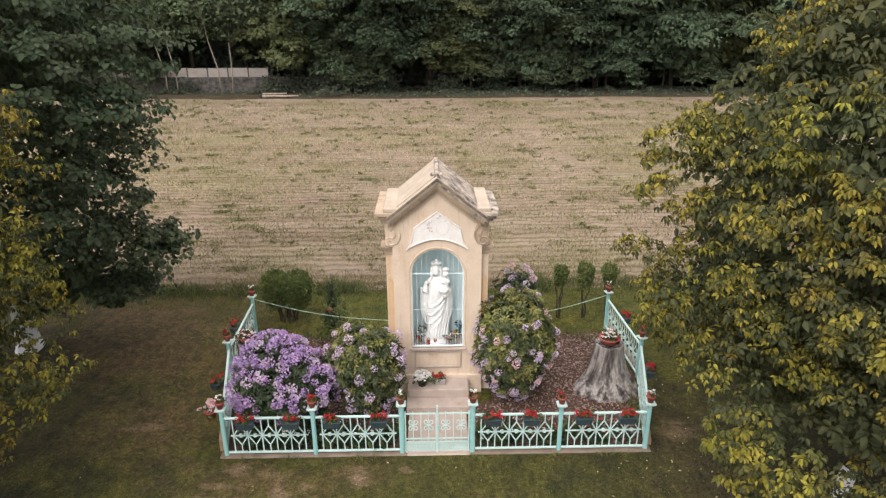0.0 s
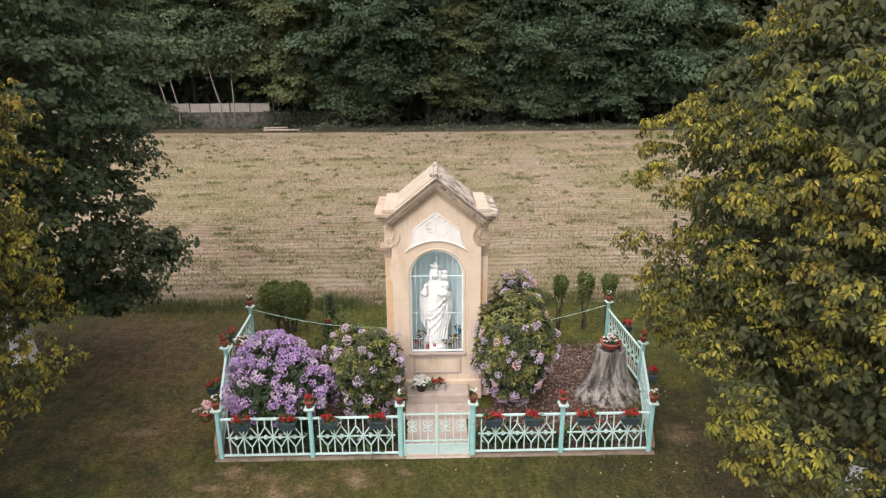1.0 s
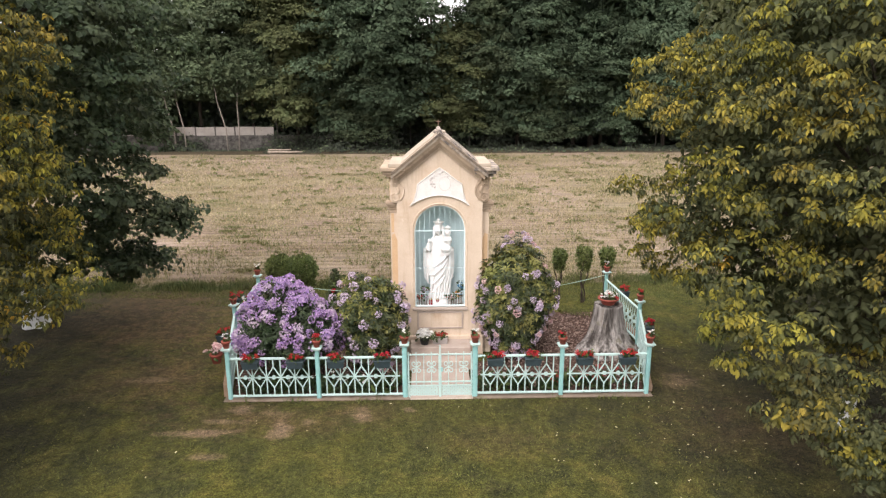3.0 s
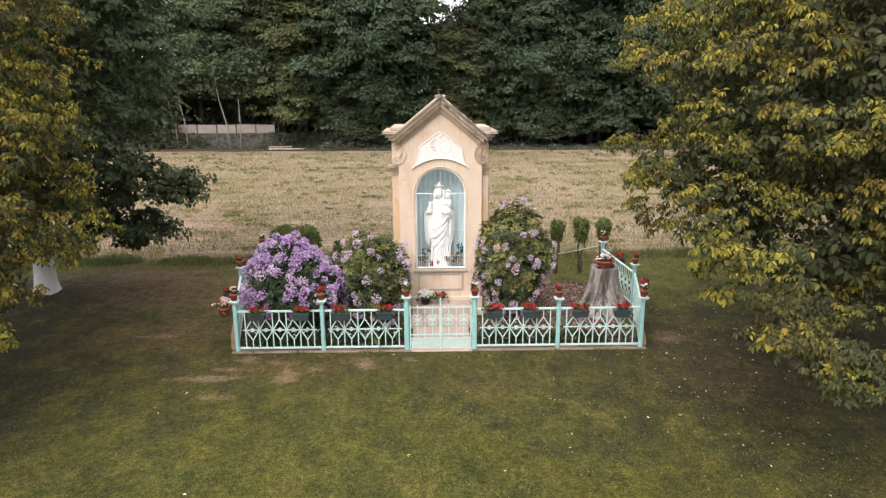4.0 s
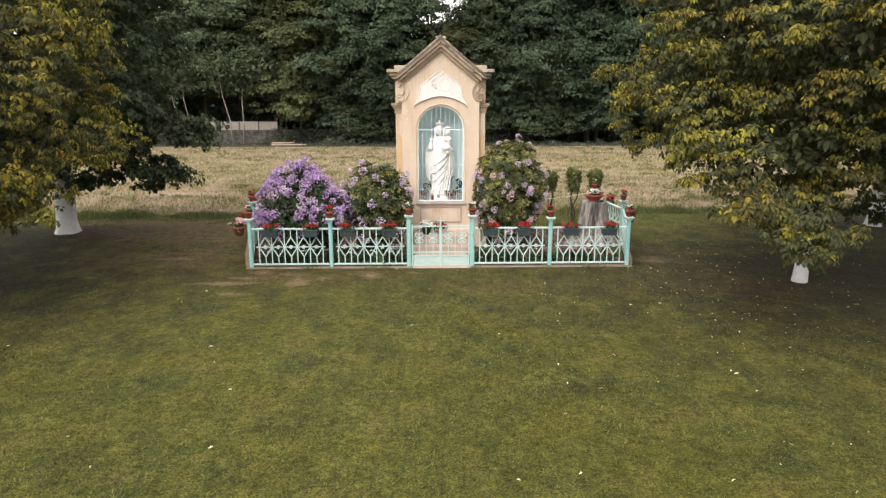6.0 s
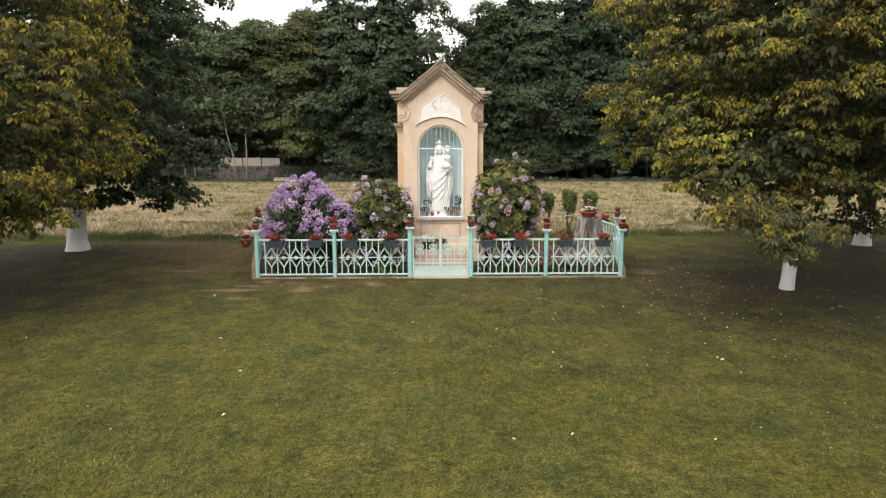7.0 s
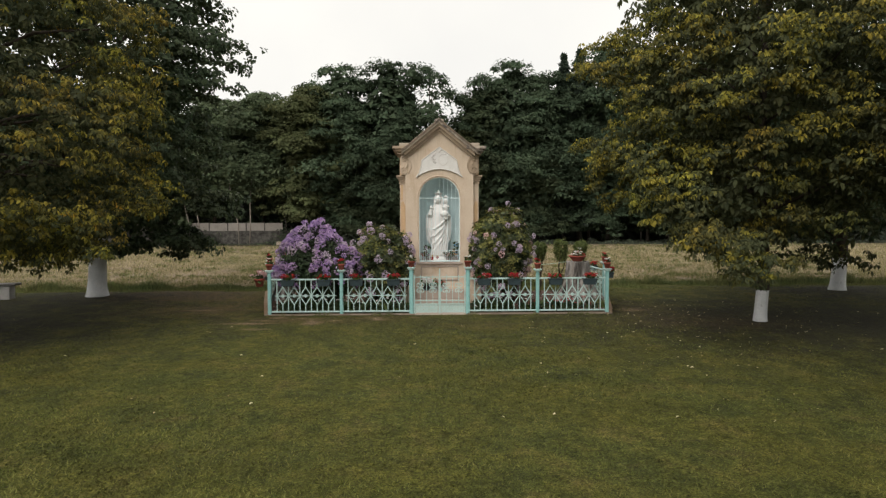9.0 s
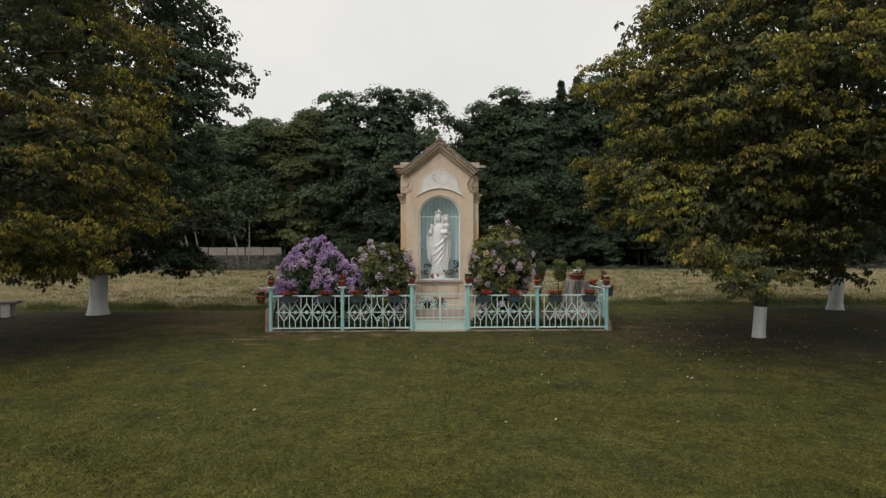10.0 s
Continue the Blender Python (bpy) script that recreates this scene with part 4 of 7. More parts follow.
def fence_panel(fence, a, b, discs):
    """A panel between two posts: rails, upright bars, diamonds and discs."""
    a, b = Vector((*a, 0)), Vector((*b, 0))
    d = b - a
    length = d.length
    m = Matrix.Translation(a) @ Matrix.Rotation(math.atan2(d.y, d.x), 4, "Z")
    bm = bmesh.new()
    box(bm, 0.04, length - 0.04, -0.022, 0.022, Z_TOP - 0.016, Z_TOP + 0.018, 0.005)
    box(bm, 0.04, length - 0.04, -0.020, 0.020, Z_LOW - 0.016, Z_LOW + 0.016, 0.005)
    n = max(5, round((length - 0.24) / 0.247))
    step = min(0.247, (length - 0.16) / n)
    x0 = (length - n * step) / 2
    box(bm, x0 - 0.05, x0 + n * step + 0.05, -0.011, 0.011, Z_MID - 0.009, Z_MID + 0.009)
    rails = put("panel_frame", finish("panel_frame", bm, M_PALE), fence, m)
    for k in range(n + 1):
        put("bar", ME_BAR, rails, pose(x0 + k * step, 0, 0))
    for k in range(n):
        x = x0 + (k + 0.5) * step
        for nm, me, off in (("upper_stub", ME_STUB_UP, 0), ("lower_stub", ME_STUB_DN, 0), ("diamond", ME_DIAMOND, 0.004)):
            put(nm, me, rails, pose(x, off, 0))
        if k in discs:
            put("disc", ME_DISC, rails, pose(x, 0, 0))


def build_fence():
    left = thing("iron_fence", -3.69, 0, 0, "turquoise painted iron fence with diamond panels", "fence", "iron fences")
    right = thing("iron_fence", 3.68, 0, 0, "turquoise painted iron fence with diamond panels", "fence", "iron fences")
    for fence, origin, front, side, discs in ((left, -3.69, FRONT[:3], CORNERS_L, ((0, 1, 2, 3, 4), (0, 1, 3))), (right, 3.68, FRONT[3:], CORNERS_R, ((0, 1, 2, 3, 4), (1, 2, 3, 4)))):
        spots = [(x, 0.0) for x in front] + list(side[1:])
        for x, y in spots:
            gate = abs(abs(x) - 0.616) < 0.01
            ang = 0 if y == 0 else (14 if x > 0 else -14)
            p = put("gate_post" if gate else "post", ME_GATEPOST if gate else ME_POST, fence, pose(x - origin, y, 0, 0, 0, ang))
            put("post_cap", ME_CAP, p, pose(0, 0, 0.05 if gate else 0), "pale square cap")
        for (xa, xb), dd in zip(zip(front, front[1:]), discs):
            fence_panel(fence, (xa - origin, 0), (xb - origin, 0), dd)
        for p, q in zip(side, side[1:]):
            fence_panel(fence, (p[0] - origin, p[1]), (q[0] - origin, q[1]), range(0, 9))


build_fence()


def build_gate():
    g = thing("metal_gate", 0, 0, 0, "closed turquoise iron double gate with scroll ornaments", "gate")
    sc = bmesh.new()
    for sx in (-1, 1):
        for sz in (-1, 1):
            pts = []
            for i in range(17):
                a = -0.5 * math.pi + 1.75 * math.pi * i / 16
                r = 0.030 * (1 - 0.45 * i / 16)
                pts.append((sx * (0.034 + r * math.cos(a)), 0, sz * (0.044 + r * math.sin(a))))
            tube(sc, pts, [0.0065] * 17, 6)
    for sz in (-1, 1):
        tube(sc, [(-0.034, 0, sz * 0.014), (0, 0, sz * 0.004), (0.034, 0, sz * 0.014)], [0.0065] * 3, 6)
    me_scroll = finish("scroll_ornament", sc, M_PALE)
    bar = finish("gate_bar", flat_bar([(0, 0.24), (0, 0.86)], 0.014), M_PALE)
    tall = finish("gate_bar_tall", flat_bar([(0, 0.24), (0, 0.835)], 0.014), M_PALE)
    # perforated lower plate: a sheet with round holes
    pl = bmesh.new()
    nx, nz, w, h = 15, 6, 0.50, 0.20
    for i in range(nx):
        for j in range(nz):
            x0, z0, cw, ch = -w / 2 + w * i / nx, 0.02 + h * j / nz, w / nx, h / nz
            cx, cz = x0 + cw / 2, z0 + ch / 2
            outer = [(x0, z0), (cx, z0), (x0 + cw, z0), (x0 + cw, cz), (x0 + cw, z0 + ch), (cx, z0 + ch), (x0, z0 + ch), (x0, cz)]
            r = 0.0095 if (i + j) % 2 else 0.006
            hole = [(cx + r * math.cos(math.radians(225 + 45 * k)), cz + r * math.sin(math.radians(225 + 45 * k))) for k in range(8)]
            o = [pl.verts.new((x, 0, z)) for x, z in outer]
            q = [pl.verts.new((x, 0, z)) for x, z in hole]
            for k in range(8):
                pl.faces.new((o[k], o[(k + 1) % 8], q[(k + 1) % 8], q[k]))
    bmesh.ops.remove_doubles(pl, verts=pl.verts, dist=0.0002)
    me_plate = finish("perforated_plate", pl, M_PALE)
    for sg in (-1, 1):
        bm = bmesh.new()
        for x in (-0.268, 0.268):
            box(bm, x - 0.011, x + 0.011, -0.014, 0.014, 0.01, 0.86 if sg * x > 0 else 0.80)
        for z in (0.815, 0.30, 0.225, 0.012):
            box(bm, -0.257, 0.257, -0.011, 0.011, z - 0.01, z + 0.01)
        leaf = put("gate_leaf", finish("gate_leaf", bm, M_PALE), g, pose(sg * 0.283, 0, 0))
        for k in range(3):
            put("gate_bar", bar if k != 1 else tall, leaf, pose(-0.134 + 0.134 * k, 0, 0))
        for x in (-0.134, 0.134):
            put("scroll_ornament", me_scroll, leaf, pose(x, -0.004, 0.58) @ Matrix.Diagonal((1.25, 1, 1.5, 1)))
        p = put("perforated_plate", me_plate, leaf, pose(0, 0, 0))
        so = p.modifiers.new("thickness", "SOLIDIFY")
        so.thickness = 0.004
    bm = bmesh.new()
    box(bm, -0.014, 0.014, -0.022, -0.0145, 0.02, 0.97)
    lathe(bm, [(0.001, 0), (0.016, 0.012), (0.016, 0.024), (0.001, 0.04)], 10, (0, -0.018, 0.965))
    part("closing_strip", bm, M_PALE, g)
    bm = bmesh.new()
    box(bm, 0.018, 0.05, -0.03, -0.0145, 0.50, 0.58, 0.004)
    part("lock_box", bm, M_TURQ, g)


build_gate()


def build_kerbs():
    bm = bmesh.new()
    box(bm, -3.80, -0.54, -0.085, 0.09, -0.06, 0.024, 0.012)
    tagged(put("kerb", finish("kerb", bm, M_KERB)), "worn concrete kerb under the fence", "kerb", kind="structure")
    bm = bmesh.new()
    box(bm, 0.58, 3.78, -0.085, 0.09, -0.06, 0.024, 0.012)
    tagged(put("kerb", finish("kerb", bm, M_KERB)), "worn concrete kerb under the fence", "kerb", kind="structure")
    bm = bmesh.new()
    box(bm, -0.538, 0.578, -0.085, -0.025, -0.06, 0.012, 0.01)
    tagged(put("threshold", finish("threshold", bm, M_STEP)), "pale concrete threshold under the gate", "threshold", kind="structure")
    for chain, off, h in ((CORNERS_L, -0.10, 0.26), (CORNERS_R, 0.10, 0.10)):
        k = tagged(new("kerb"), "low brick kerb wall along the fence side" if off < 0 else "low kerb along the fence side", "kerb", kind="structure")
        for (xa, ya), (xb, yb) in zip(chain, chain[1:]):
            d = Vector((xb - xa, yb - ya, 0))
            n = max(1, round(d.length / 0.24))
            bm = bmesh.new()
            box(bm, 0.004, d.length / n - 0.004, -0.055, 0.055, -0.05, h, 0.006)
            me = finish("brick", bm, M_BRICK)
            for i in range(n):
                p = Vector((xa + off, ya + 0.12, 0)) + d * (i / n)
                put("brick", me, k, Matrix.Translation(p) @ Matrix.Rotation(math.atan2(d.y, d.x), 4, "Z"))


build_kerbs()


def build_cord(sg, post):
    bm = bmesh.new()
    a, b = Vector((post[0], post[1], 0.90)), Vector((SX + sg * 1.0, 3.30, 0.92))
    pts = [a.lerp(b, k / 10) - Vector((0, 0, 0.12 * math.sin(math.pi * k / 10))) for k in range(11)]
    tube(bm, pts, [0.006] * 11, 6)
    tagged(put("cord", finish("cord", bm, M_WIRE)), "pale green cord strung from fence post to shrine", "cord", "cords behind the shrine")


build_cord(-1, CORNERS_L[2])
build_cord(1, CORNERS_R[2])


# ---- planting bed ----
def build_bed():
    rng = np.random.default_rng(11)
    bm = bmesh.new()
    for sg, ch in ((-1, CORNERS_L), (1, CORNERS_R)):
        edge = [(sg * 0.60 + (SX if sg > 0 else 0), 0.10), (ch[0][0] - sg * 0.02, 0.10), (ch[1][0] - sg * 0.06, ch[1][1]), (ch[2][0] - sg * 0.1, 4.3), (sg * 1.07 + SX, 4.3), (sg * 1.07 + SX, 1.5), (sg * 0.66 + SX, 1.4)]
        v = [bm.verts.new((x, y, 0.035)) for x, y in edge]
        bm.faces.new(v if sg < 0 else v[::-1])
    bmesh.ops.triangulate(bm, faces=bm.faces)
    bmesh.ops.subdivide_edges(bm, edges=bm.edges, cuts=5, use_grid_fill=True)
    for v in bm.verts:
        v.co.z += 0.02 * noise.noise(v.co * 2.5)
    bed = put("planting_bed", finish("planting_bed", bm, M_MULCH, True))
    tagged(bed, "brown bark mulch bed inside the fence", "planting bed", kind="structure")
    n = 13000
    x = np.where(rng.random(n) < 0.6, rng.uniform(0.75, 4.1, n), rng.uniform(-4.0, -0.75, n))
    y = rng.uniform(0.15, 4.2, n)
    lim = np.interp(y, (0, 2.3, 4.5), (3.6, 4.15, 4.05))
    ok = (np.abs(x) < lim) & ~((np.abs(x - SX) < 1.1) & (y > 1.4))
    P = np.stack((x, y, rng.uniform(0.04, 0.075, n)), 1)[ok]
    n = len(P)
    D = np.stack((rng.normal(size=n), rng.normal(size=n), rng.normal(size=n) * 0.25), 1)
    N = np.stack((rng.normal(size=n) * 0.4, rng.normal(size=n) * 0.4, np.ones(n)), 1)
    me = leaf_mesh("bark_chips", P, D, N, rng.uniform(0.03, 0.08, n), rng.uniform(0.015, 0.04, n), [M_CHIP], None, 0.1, 0.0)
    tagged(put("bark_chips", me), "loose brown bark chips on the bed", "bark chips", kind="stuff")


build_bed()


# ---- plants ----
def crown_shell(rng, profile, count, seed, rough=0.24, depth=(0.72, 1.0), freq=1.6):
    """Points in the outer part of an uneven crown given as (height, radius) pairs, with the ways out of it."""
    zs, rs = np.array([p[0] for p in profile]), np.array([p[1] for p in profile])
    zt = np.linspace(zs[0], zs[-1], 200)
    cum = np.cumsum(np.interp(zt, zs, rs) + 0.3)
    z = np.interp(rng.random(count) * cum[-1], cum, zt)
    a = rng.uniform(0, 2 * math.pi, count)
    r = np.interp(z, zs, rs)
    slope = np.interp(z + 0.3, zs, rs) - np.interp(z - 0.3, zs, rs)
    out = unit(np.stack((np.cos(a), np.sin(a), -slope / 0.6 * 0.7), 1))
    mid, span = (zs[0] + zs[-1]) / 2, (zs[-1] - zs[0]) / 2
    key = np.stack((np.cos(a), np.sin(a), (z - mid) / span * 2.2), 1)
    swell = 1 + rough * (lump(key, seed, freq) + 0.6 * lump(key, seed + 7.3, freq * 2.6))
    f = depth[0] + (depth[1] - depth[0]) * rng.random(count) ** 0.45
    rr = r * swell * f
    return np.stack((rr * np.cos(a), rr * np.sin(a), z), 1), out


def near_crown(name, rng, C, O, nodes, leaf, spread, mats, tip_share, autumn=0.0, ring=7, droop=0.45, broad=0.46, flat=0.62, sunny=(0, 0, 0.8), rise=(1.0, 1.0)):
    """Leafy sprays: each a shallow dome of shoot tips about C, open below; each tip a drooping ring of leaves."""
    n, q = len(C), nodes
    d = sphere_dirs(rng, n * q).reshape(n, q, 3)
    face = unit(O * 0.8 + np.array((0, 0, 0.75)))[:, None]
    dot = (d * face).sum(-1, keepdims=True)
    d = np.where(dot < -0.25, d - 2 * dot * face, d)
    dot = (d * face).sum(-1, keepdims=True)
    size = (spread * rng.uniform(0.6, 1.4, (n, 1, 1)))
    node = (C[:, None] + d * size * rng.uniform(0.5, 1.12, (n, q, 1)) * np.array((1.18, 1.18, flat))).reshape(-1, 3)
    axis = unit(np.repeat(O, q, 0) * 0.45 + d.reshape(-1, 3) * 0.45 + np.array((0, 0, 0.75)) + rng.normal(size=(n * q, 3)) * 0.25)
    u = unit(np.cross(axis, rng.normal(size=axis.shape)))
    v = np.cross(axis, u)
    turn = rng.uniform(0, 2 * math.pi, (n * q, 1)) + np.arange(ring) * (2 * math.pi / ring) + rng.normal(size=(n * q, ring)) * 0.25
    way = (u[:, None] * np.cos(turn)[..., None] + v[:, None] * np.sin(turn)[..., None]).reshape(-1, 3)
    ax = np.repeat(axis, ring, 0)
    m = len(way)
    lift = rng.uniform(-0.1, 0.45, m)[:, None]
    L = rng.uniform(0.7, 1.3, m) * leaf * np.repeat(rng.uniform(0.8, 1.2, n * q), ring)
    P = np.repeat(node, ring, 0) + way * leaf * 0.22 + ax * (lift - 0.3) * leaf * 0.9
    D = way * 0.8 + ax * lift + np.array((0, 0, -droop)) + rng.normal(size=(m, 3)) * 0.12
    N = ax + way * 0.35 + rng.normal(size=(m, 3)) * 0.15
    tone = np.repeat(rng.random(n), q)
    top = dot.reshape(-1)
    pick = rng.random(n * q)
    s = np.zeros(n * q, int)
    # young yellow leaves weighted to the lit side and top, putting light into colour
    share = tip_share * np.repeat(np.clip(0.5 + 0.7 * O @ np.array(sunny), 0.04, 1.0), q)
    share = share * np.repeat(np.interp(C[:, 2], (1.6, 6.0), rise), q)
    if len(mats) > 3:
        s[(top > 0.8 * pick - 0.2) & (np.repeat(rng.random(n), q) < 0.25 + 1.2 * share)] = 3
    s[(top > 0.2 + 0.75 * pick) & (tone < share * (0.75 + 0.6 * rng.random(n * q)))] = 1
    if autumn:
        s[(top > 0.2) & (tone > 1 - autumn) & (s != 1) & (rng.random(n * q) < 0.5)] = 2
    s = np.repeat(s, ring)
    s[(s == 2) & (rng.random(m) < 0.6)] = 1 if len(mats) > 1 else 0
    if len(mats) > 3:
        s[(s == 1) & (rng.random(m) < 0.3)] = 3
        s[(s == 3) & (rng.random(m) < 0.2)] = 0
    return leaf_mesh(name, P, D, N, L, L * broad * rng.uniform(0.9, 1.12, m), mats, s)


def trunk_and_limbs(t, rng, radius, lime_to, height, flare, targets, lean=(0, 0)):
    bm = bmesh.new()
    zs = [-0.1, 0.0, 0.08, 0.22, 0.5, lime_to - 0.05, lime_to, lime_to + 0.4, height * 0.4, height * 0.7, height]
    pts, rad = [], []
    for z in zs:
        w = z / height
        pts.append((lean[0] * w + 0.05 * math.sin(3 * w * 3), lean[1] * w + 0.05 * math.cos(2 + 7 * w) - 0.02, z))
        rad.append(radius * (1 - 0.75 * w) * (1 + flare * math.exp(-max(z, 0) / 0.16)))
    tube(bm, pts, rad, 14)
    for f in bm.faces:
        f.material_index = 0 if f.calc_center_median().z < lime_to else 1
    for v in bm.verts:
        v.co += Vector((v.co.x, v.co.y, 0)).normalized() * radius * (0.12 + 0.28 * math.exp(-max(v.co.z, 0) / 0.12)) * noise.noise(Vector((v.co.x * 5, v.co.y * 5, v.co.z * 1.5)))
    part("trunk", bm, [M_LIME, M_BARK], t, "limewashed lower trunk under dark bark", True)
    for c in targets:
        bm = bmesh.new()
        c = Vector(c)
        z0 = max(lime_to + 0.5, min(height * 0.75, c.z * 0.75))
        a = Vector((lean[0] * z0 / height, lean[1] * z0 / height, z0))
        mid = a.lerp(c, 0.5) + Vector((0, 0, 0.25)) + Vector(rng.normal(size=3) * 0.15)
        w = radius * (0.42 - 0.25 * z0 / height)
        path = [a, a.lerp(mid, 0.6), mid, mid.lerp(c, 0.5) + Vector(rng.normal(size=3) * 0.08), c]
        tube(bm, path, [w, w * 0.8, w * 0.6, w * 0.4, w * 0.12], 7)
        part("limb", bm, M_BARK, t, "", True)


def roadside_tree(x, y, seed, label, radius, lime_to, profile, shell, inner, per, leaf, mats, tip_share, autumn, extra=(), flare=0.5, spray=0.36, lean=(0, 0), ring=7, broad=0.46, flat=0.62, gap=-0.22, sunny=(0, 0, 0.8), broadside=0, rise=(1.0, 1.0), lift=0.0, thin=0.0, swell=0.26, bare=(0, 0, 0, 0)):
    rng = np.random.default_rng(seed)
    t = thing("tree", x, y, 0, label, "tree", "trees beside the shrine")
    C, O = crown_shell(rng, profile, shell, seed, swell, (0.66, 1.0))
    C[:, 0] *= np.where(C[:, 0] * broadside > 0, 1 + 0.45 * abs(broadside), 1.0)
    C[:, 2] += lift * np.where(C[:, 0] > 0.5, np.clip((3.2 - C[:, 2]) / 1.5, 0, 1), 0.0)
    thick = np.array([noise.noise(Vector(c) * 0.62 + Vector((seed, 0, 0))) for c in C])
    gaps = gap + np.where(C[:, 0] * broadside > 0.6, 0.3, 0.0)
    gaps = gaps + thin * np.clip((3.6 - C[:, 2]) / 1.2, 0, 1)
    C, O = C[thick > gaps], O[thick > gaps]
    low = [(np.array(c), np.array(s), k) for c, s, k in extra]
    for c, s, k in low:
        add = c + rng.normal(size=(k, 3)) * s
        C = np.concatenate((C, add))
        O = np.concatenate((O, unit(add * np.array((1, 1, 0)) + np.array((0, 0, 0.3)))))
    keep = np.linalg.norm(C - np.array(bare[:3]), axis=1) > bare[3]
    C, O = C[keep], O[keep]
    pick = rng.choice(shell // 2, 16, replace=False)
    trunk_and_limbs(t, rng, radius, lime_to, profile[-1][0] * 0.85, flare, C[pick] * np.array((0.9, 0.9, 1)), lean)
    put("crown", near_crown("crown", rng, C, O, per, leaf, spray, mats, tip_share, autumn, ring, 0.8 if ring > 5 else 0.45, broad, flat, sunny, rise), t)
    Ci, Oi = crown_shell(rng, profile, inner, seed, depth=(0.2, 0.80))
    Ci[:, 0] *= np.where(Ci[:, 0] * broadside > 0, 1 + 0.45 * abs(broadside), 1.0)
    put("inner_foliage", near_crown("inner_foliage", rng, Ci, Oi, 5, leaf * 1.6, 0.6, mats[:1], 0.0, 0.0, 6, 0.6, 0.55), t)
    return t


# leaf tones dealt out by leaf age and by how light falls
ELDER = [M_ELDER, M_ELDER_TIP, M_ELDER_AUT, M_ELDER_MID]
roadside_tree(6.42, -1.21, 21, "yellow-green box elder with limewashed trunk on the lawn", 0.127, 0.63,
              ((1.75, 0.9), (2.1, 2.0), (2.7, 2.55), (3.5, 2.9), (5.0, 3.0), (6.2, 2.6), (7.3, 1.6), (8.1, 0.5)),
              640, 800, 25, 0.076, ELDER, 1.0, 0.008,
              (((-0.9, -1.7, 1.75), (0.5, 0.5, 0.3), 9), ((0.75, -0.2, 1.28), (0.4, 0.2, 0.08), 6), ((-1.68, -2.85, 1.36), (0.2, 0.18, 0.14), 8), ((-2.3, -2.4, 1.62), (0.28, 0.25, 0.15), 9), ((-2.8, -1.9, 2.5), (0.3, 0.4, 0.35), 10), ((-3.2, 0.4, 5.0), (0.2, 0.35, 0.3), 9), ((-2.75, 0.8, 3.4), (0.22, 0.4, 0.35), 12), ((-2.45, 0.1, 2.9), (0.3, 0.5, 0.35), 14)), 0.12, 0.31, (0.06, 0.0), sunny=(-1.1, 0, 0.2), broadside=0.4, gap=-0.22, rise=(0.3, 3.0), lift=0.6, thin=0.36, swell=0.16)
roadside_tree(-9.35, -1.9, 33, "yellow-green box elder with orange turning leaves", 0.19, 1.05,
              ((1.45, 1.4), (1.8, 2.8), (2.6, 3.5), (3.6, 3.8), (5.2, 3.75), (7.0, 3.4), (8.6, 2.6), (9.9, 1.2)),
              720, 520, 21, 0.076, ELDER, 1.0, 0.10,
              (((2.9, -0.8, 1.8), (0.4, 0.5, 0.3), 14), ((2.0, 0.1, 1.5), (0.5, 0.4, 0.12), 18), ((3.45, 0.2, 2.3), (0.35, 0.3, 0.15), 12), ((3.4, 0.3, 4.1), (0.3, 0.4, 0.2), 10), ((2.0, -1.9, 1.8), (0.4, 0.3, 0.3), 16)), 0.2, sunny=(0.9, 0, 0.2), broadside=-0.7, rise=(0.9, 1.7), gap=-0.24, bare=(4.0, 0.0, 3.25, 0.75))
roadside_tree(-9.37, 3.95, 47, "dark green maple with thick limewashed trunk at the field edge", 0.235, 1.6,
              ((1.3, 0.7), (1.75, 1.4), (2.8, 2.35), (4.5, 3.05), (6.5, 3.1), (8.5, 2.75), (10.5, 1.9), (12.0, 0.8)),
              520, 300, 22, 0.11, [M_MAPLE], 0.0, 0.0, (((2.05, 0.3, 1.5), (0.16, 0.3, 0.2), 14), ((2.8, 0.3, 2.5), (0.25, 0.4, 0.2), 14)), 0.32, 0.62, (0, 0), 5, 0.85, 0.30, gap=-0.3)
roadside_tree(11.67, 4.33, 58, "dark green maple with limewashed trunk at the field edge", 0.205, 0.95,
              ((1.75, 1.2), (2.1, 2.7), (2.8, 3.5), (4.5, 4.0), (6.5, 4.0), (8.5, 3.4), (10.5, 2.2), (12.0, 0.8)),
              440, 280, 17, 0.125, [M_MAPLE], 0.0, 0.0, (), 0.15, 0.62, (0, 0), 5, 0.85, 0.30)
# maples added out of view, to shade the sides of the lawn
shade_maple = roadside_tree(12.8, -4.2, 58, "dark green maple added out of view to shade the lawn", 0.205, 0.95,
              ((1.75, 1.2), (2.1, 2.7), (2.8, 3.5), (4.5, 4.0), (6.5, 4.0), (8.5, 3.4), (10.5, 2.2), (12.0, 0.8)),
              320, 150, 9, 0.20, [M_MAPLE], 0.0, 0.0, (), 0.15, 0.62, (0, 0), 5, 0.85, 0.30)
for nx, ny, nr in ((8.8, -10.6, 160), (-12.6, -6.4, 250)):
    copy_thing(shade_maple, pose(nx, ny, 0, 0, 0, nr))


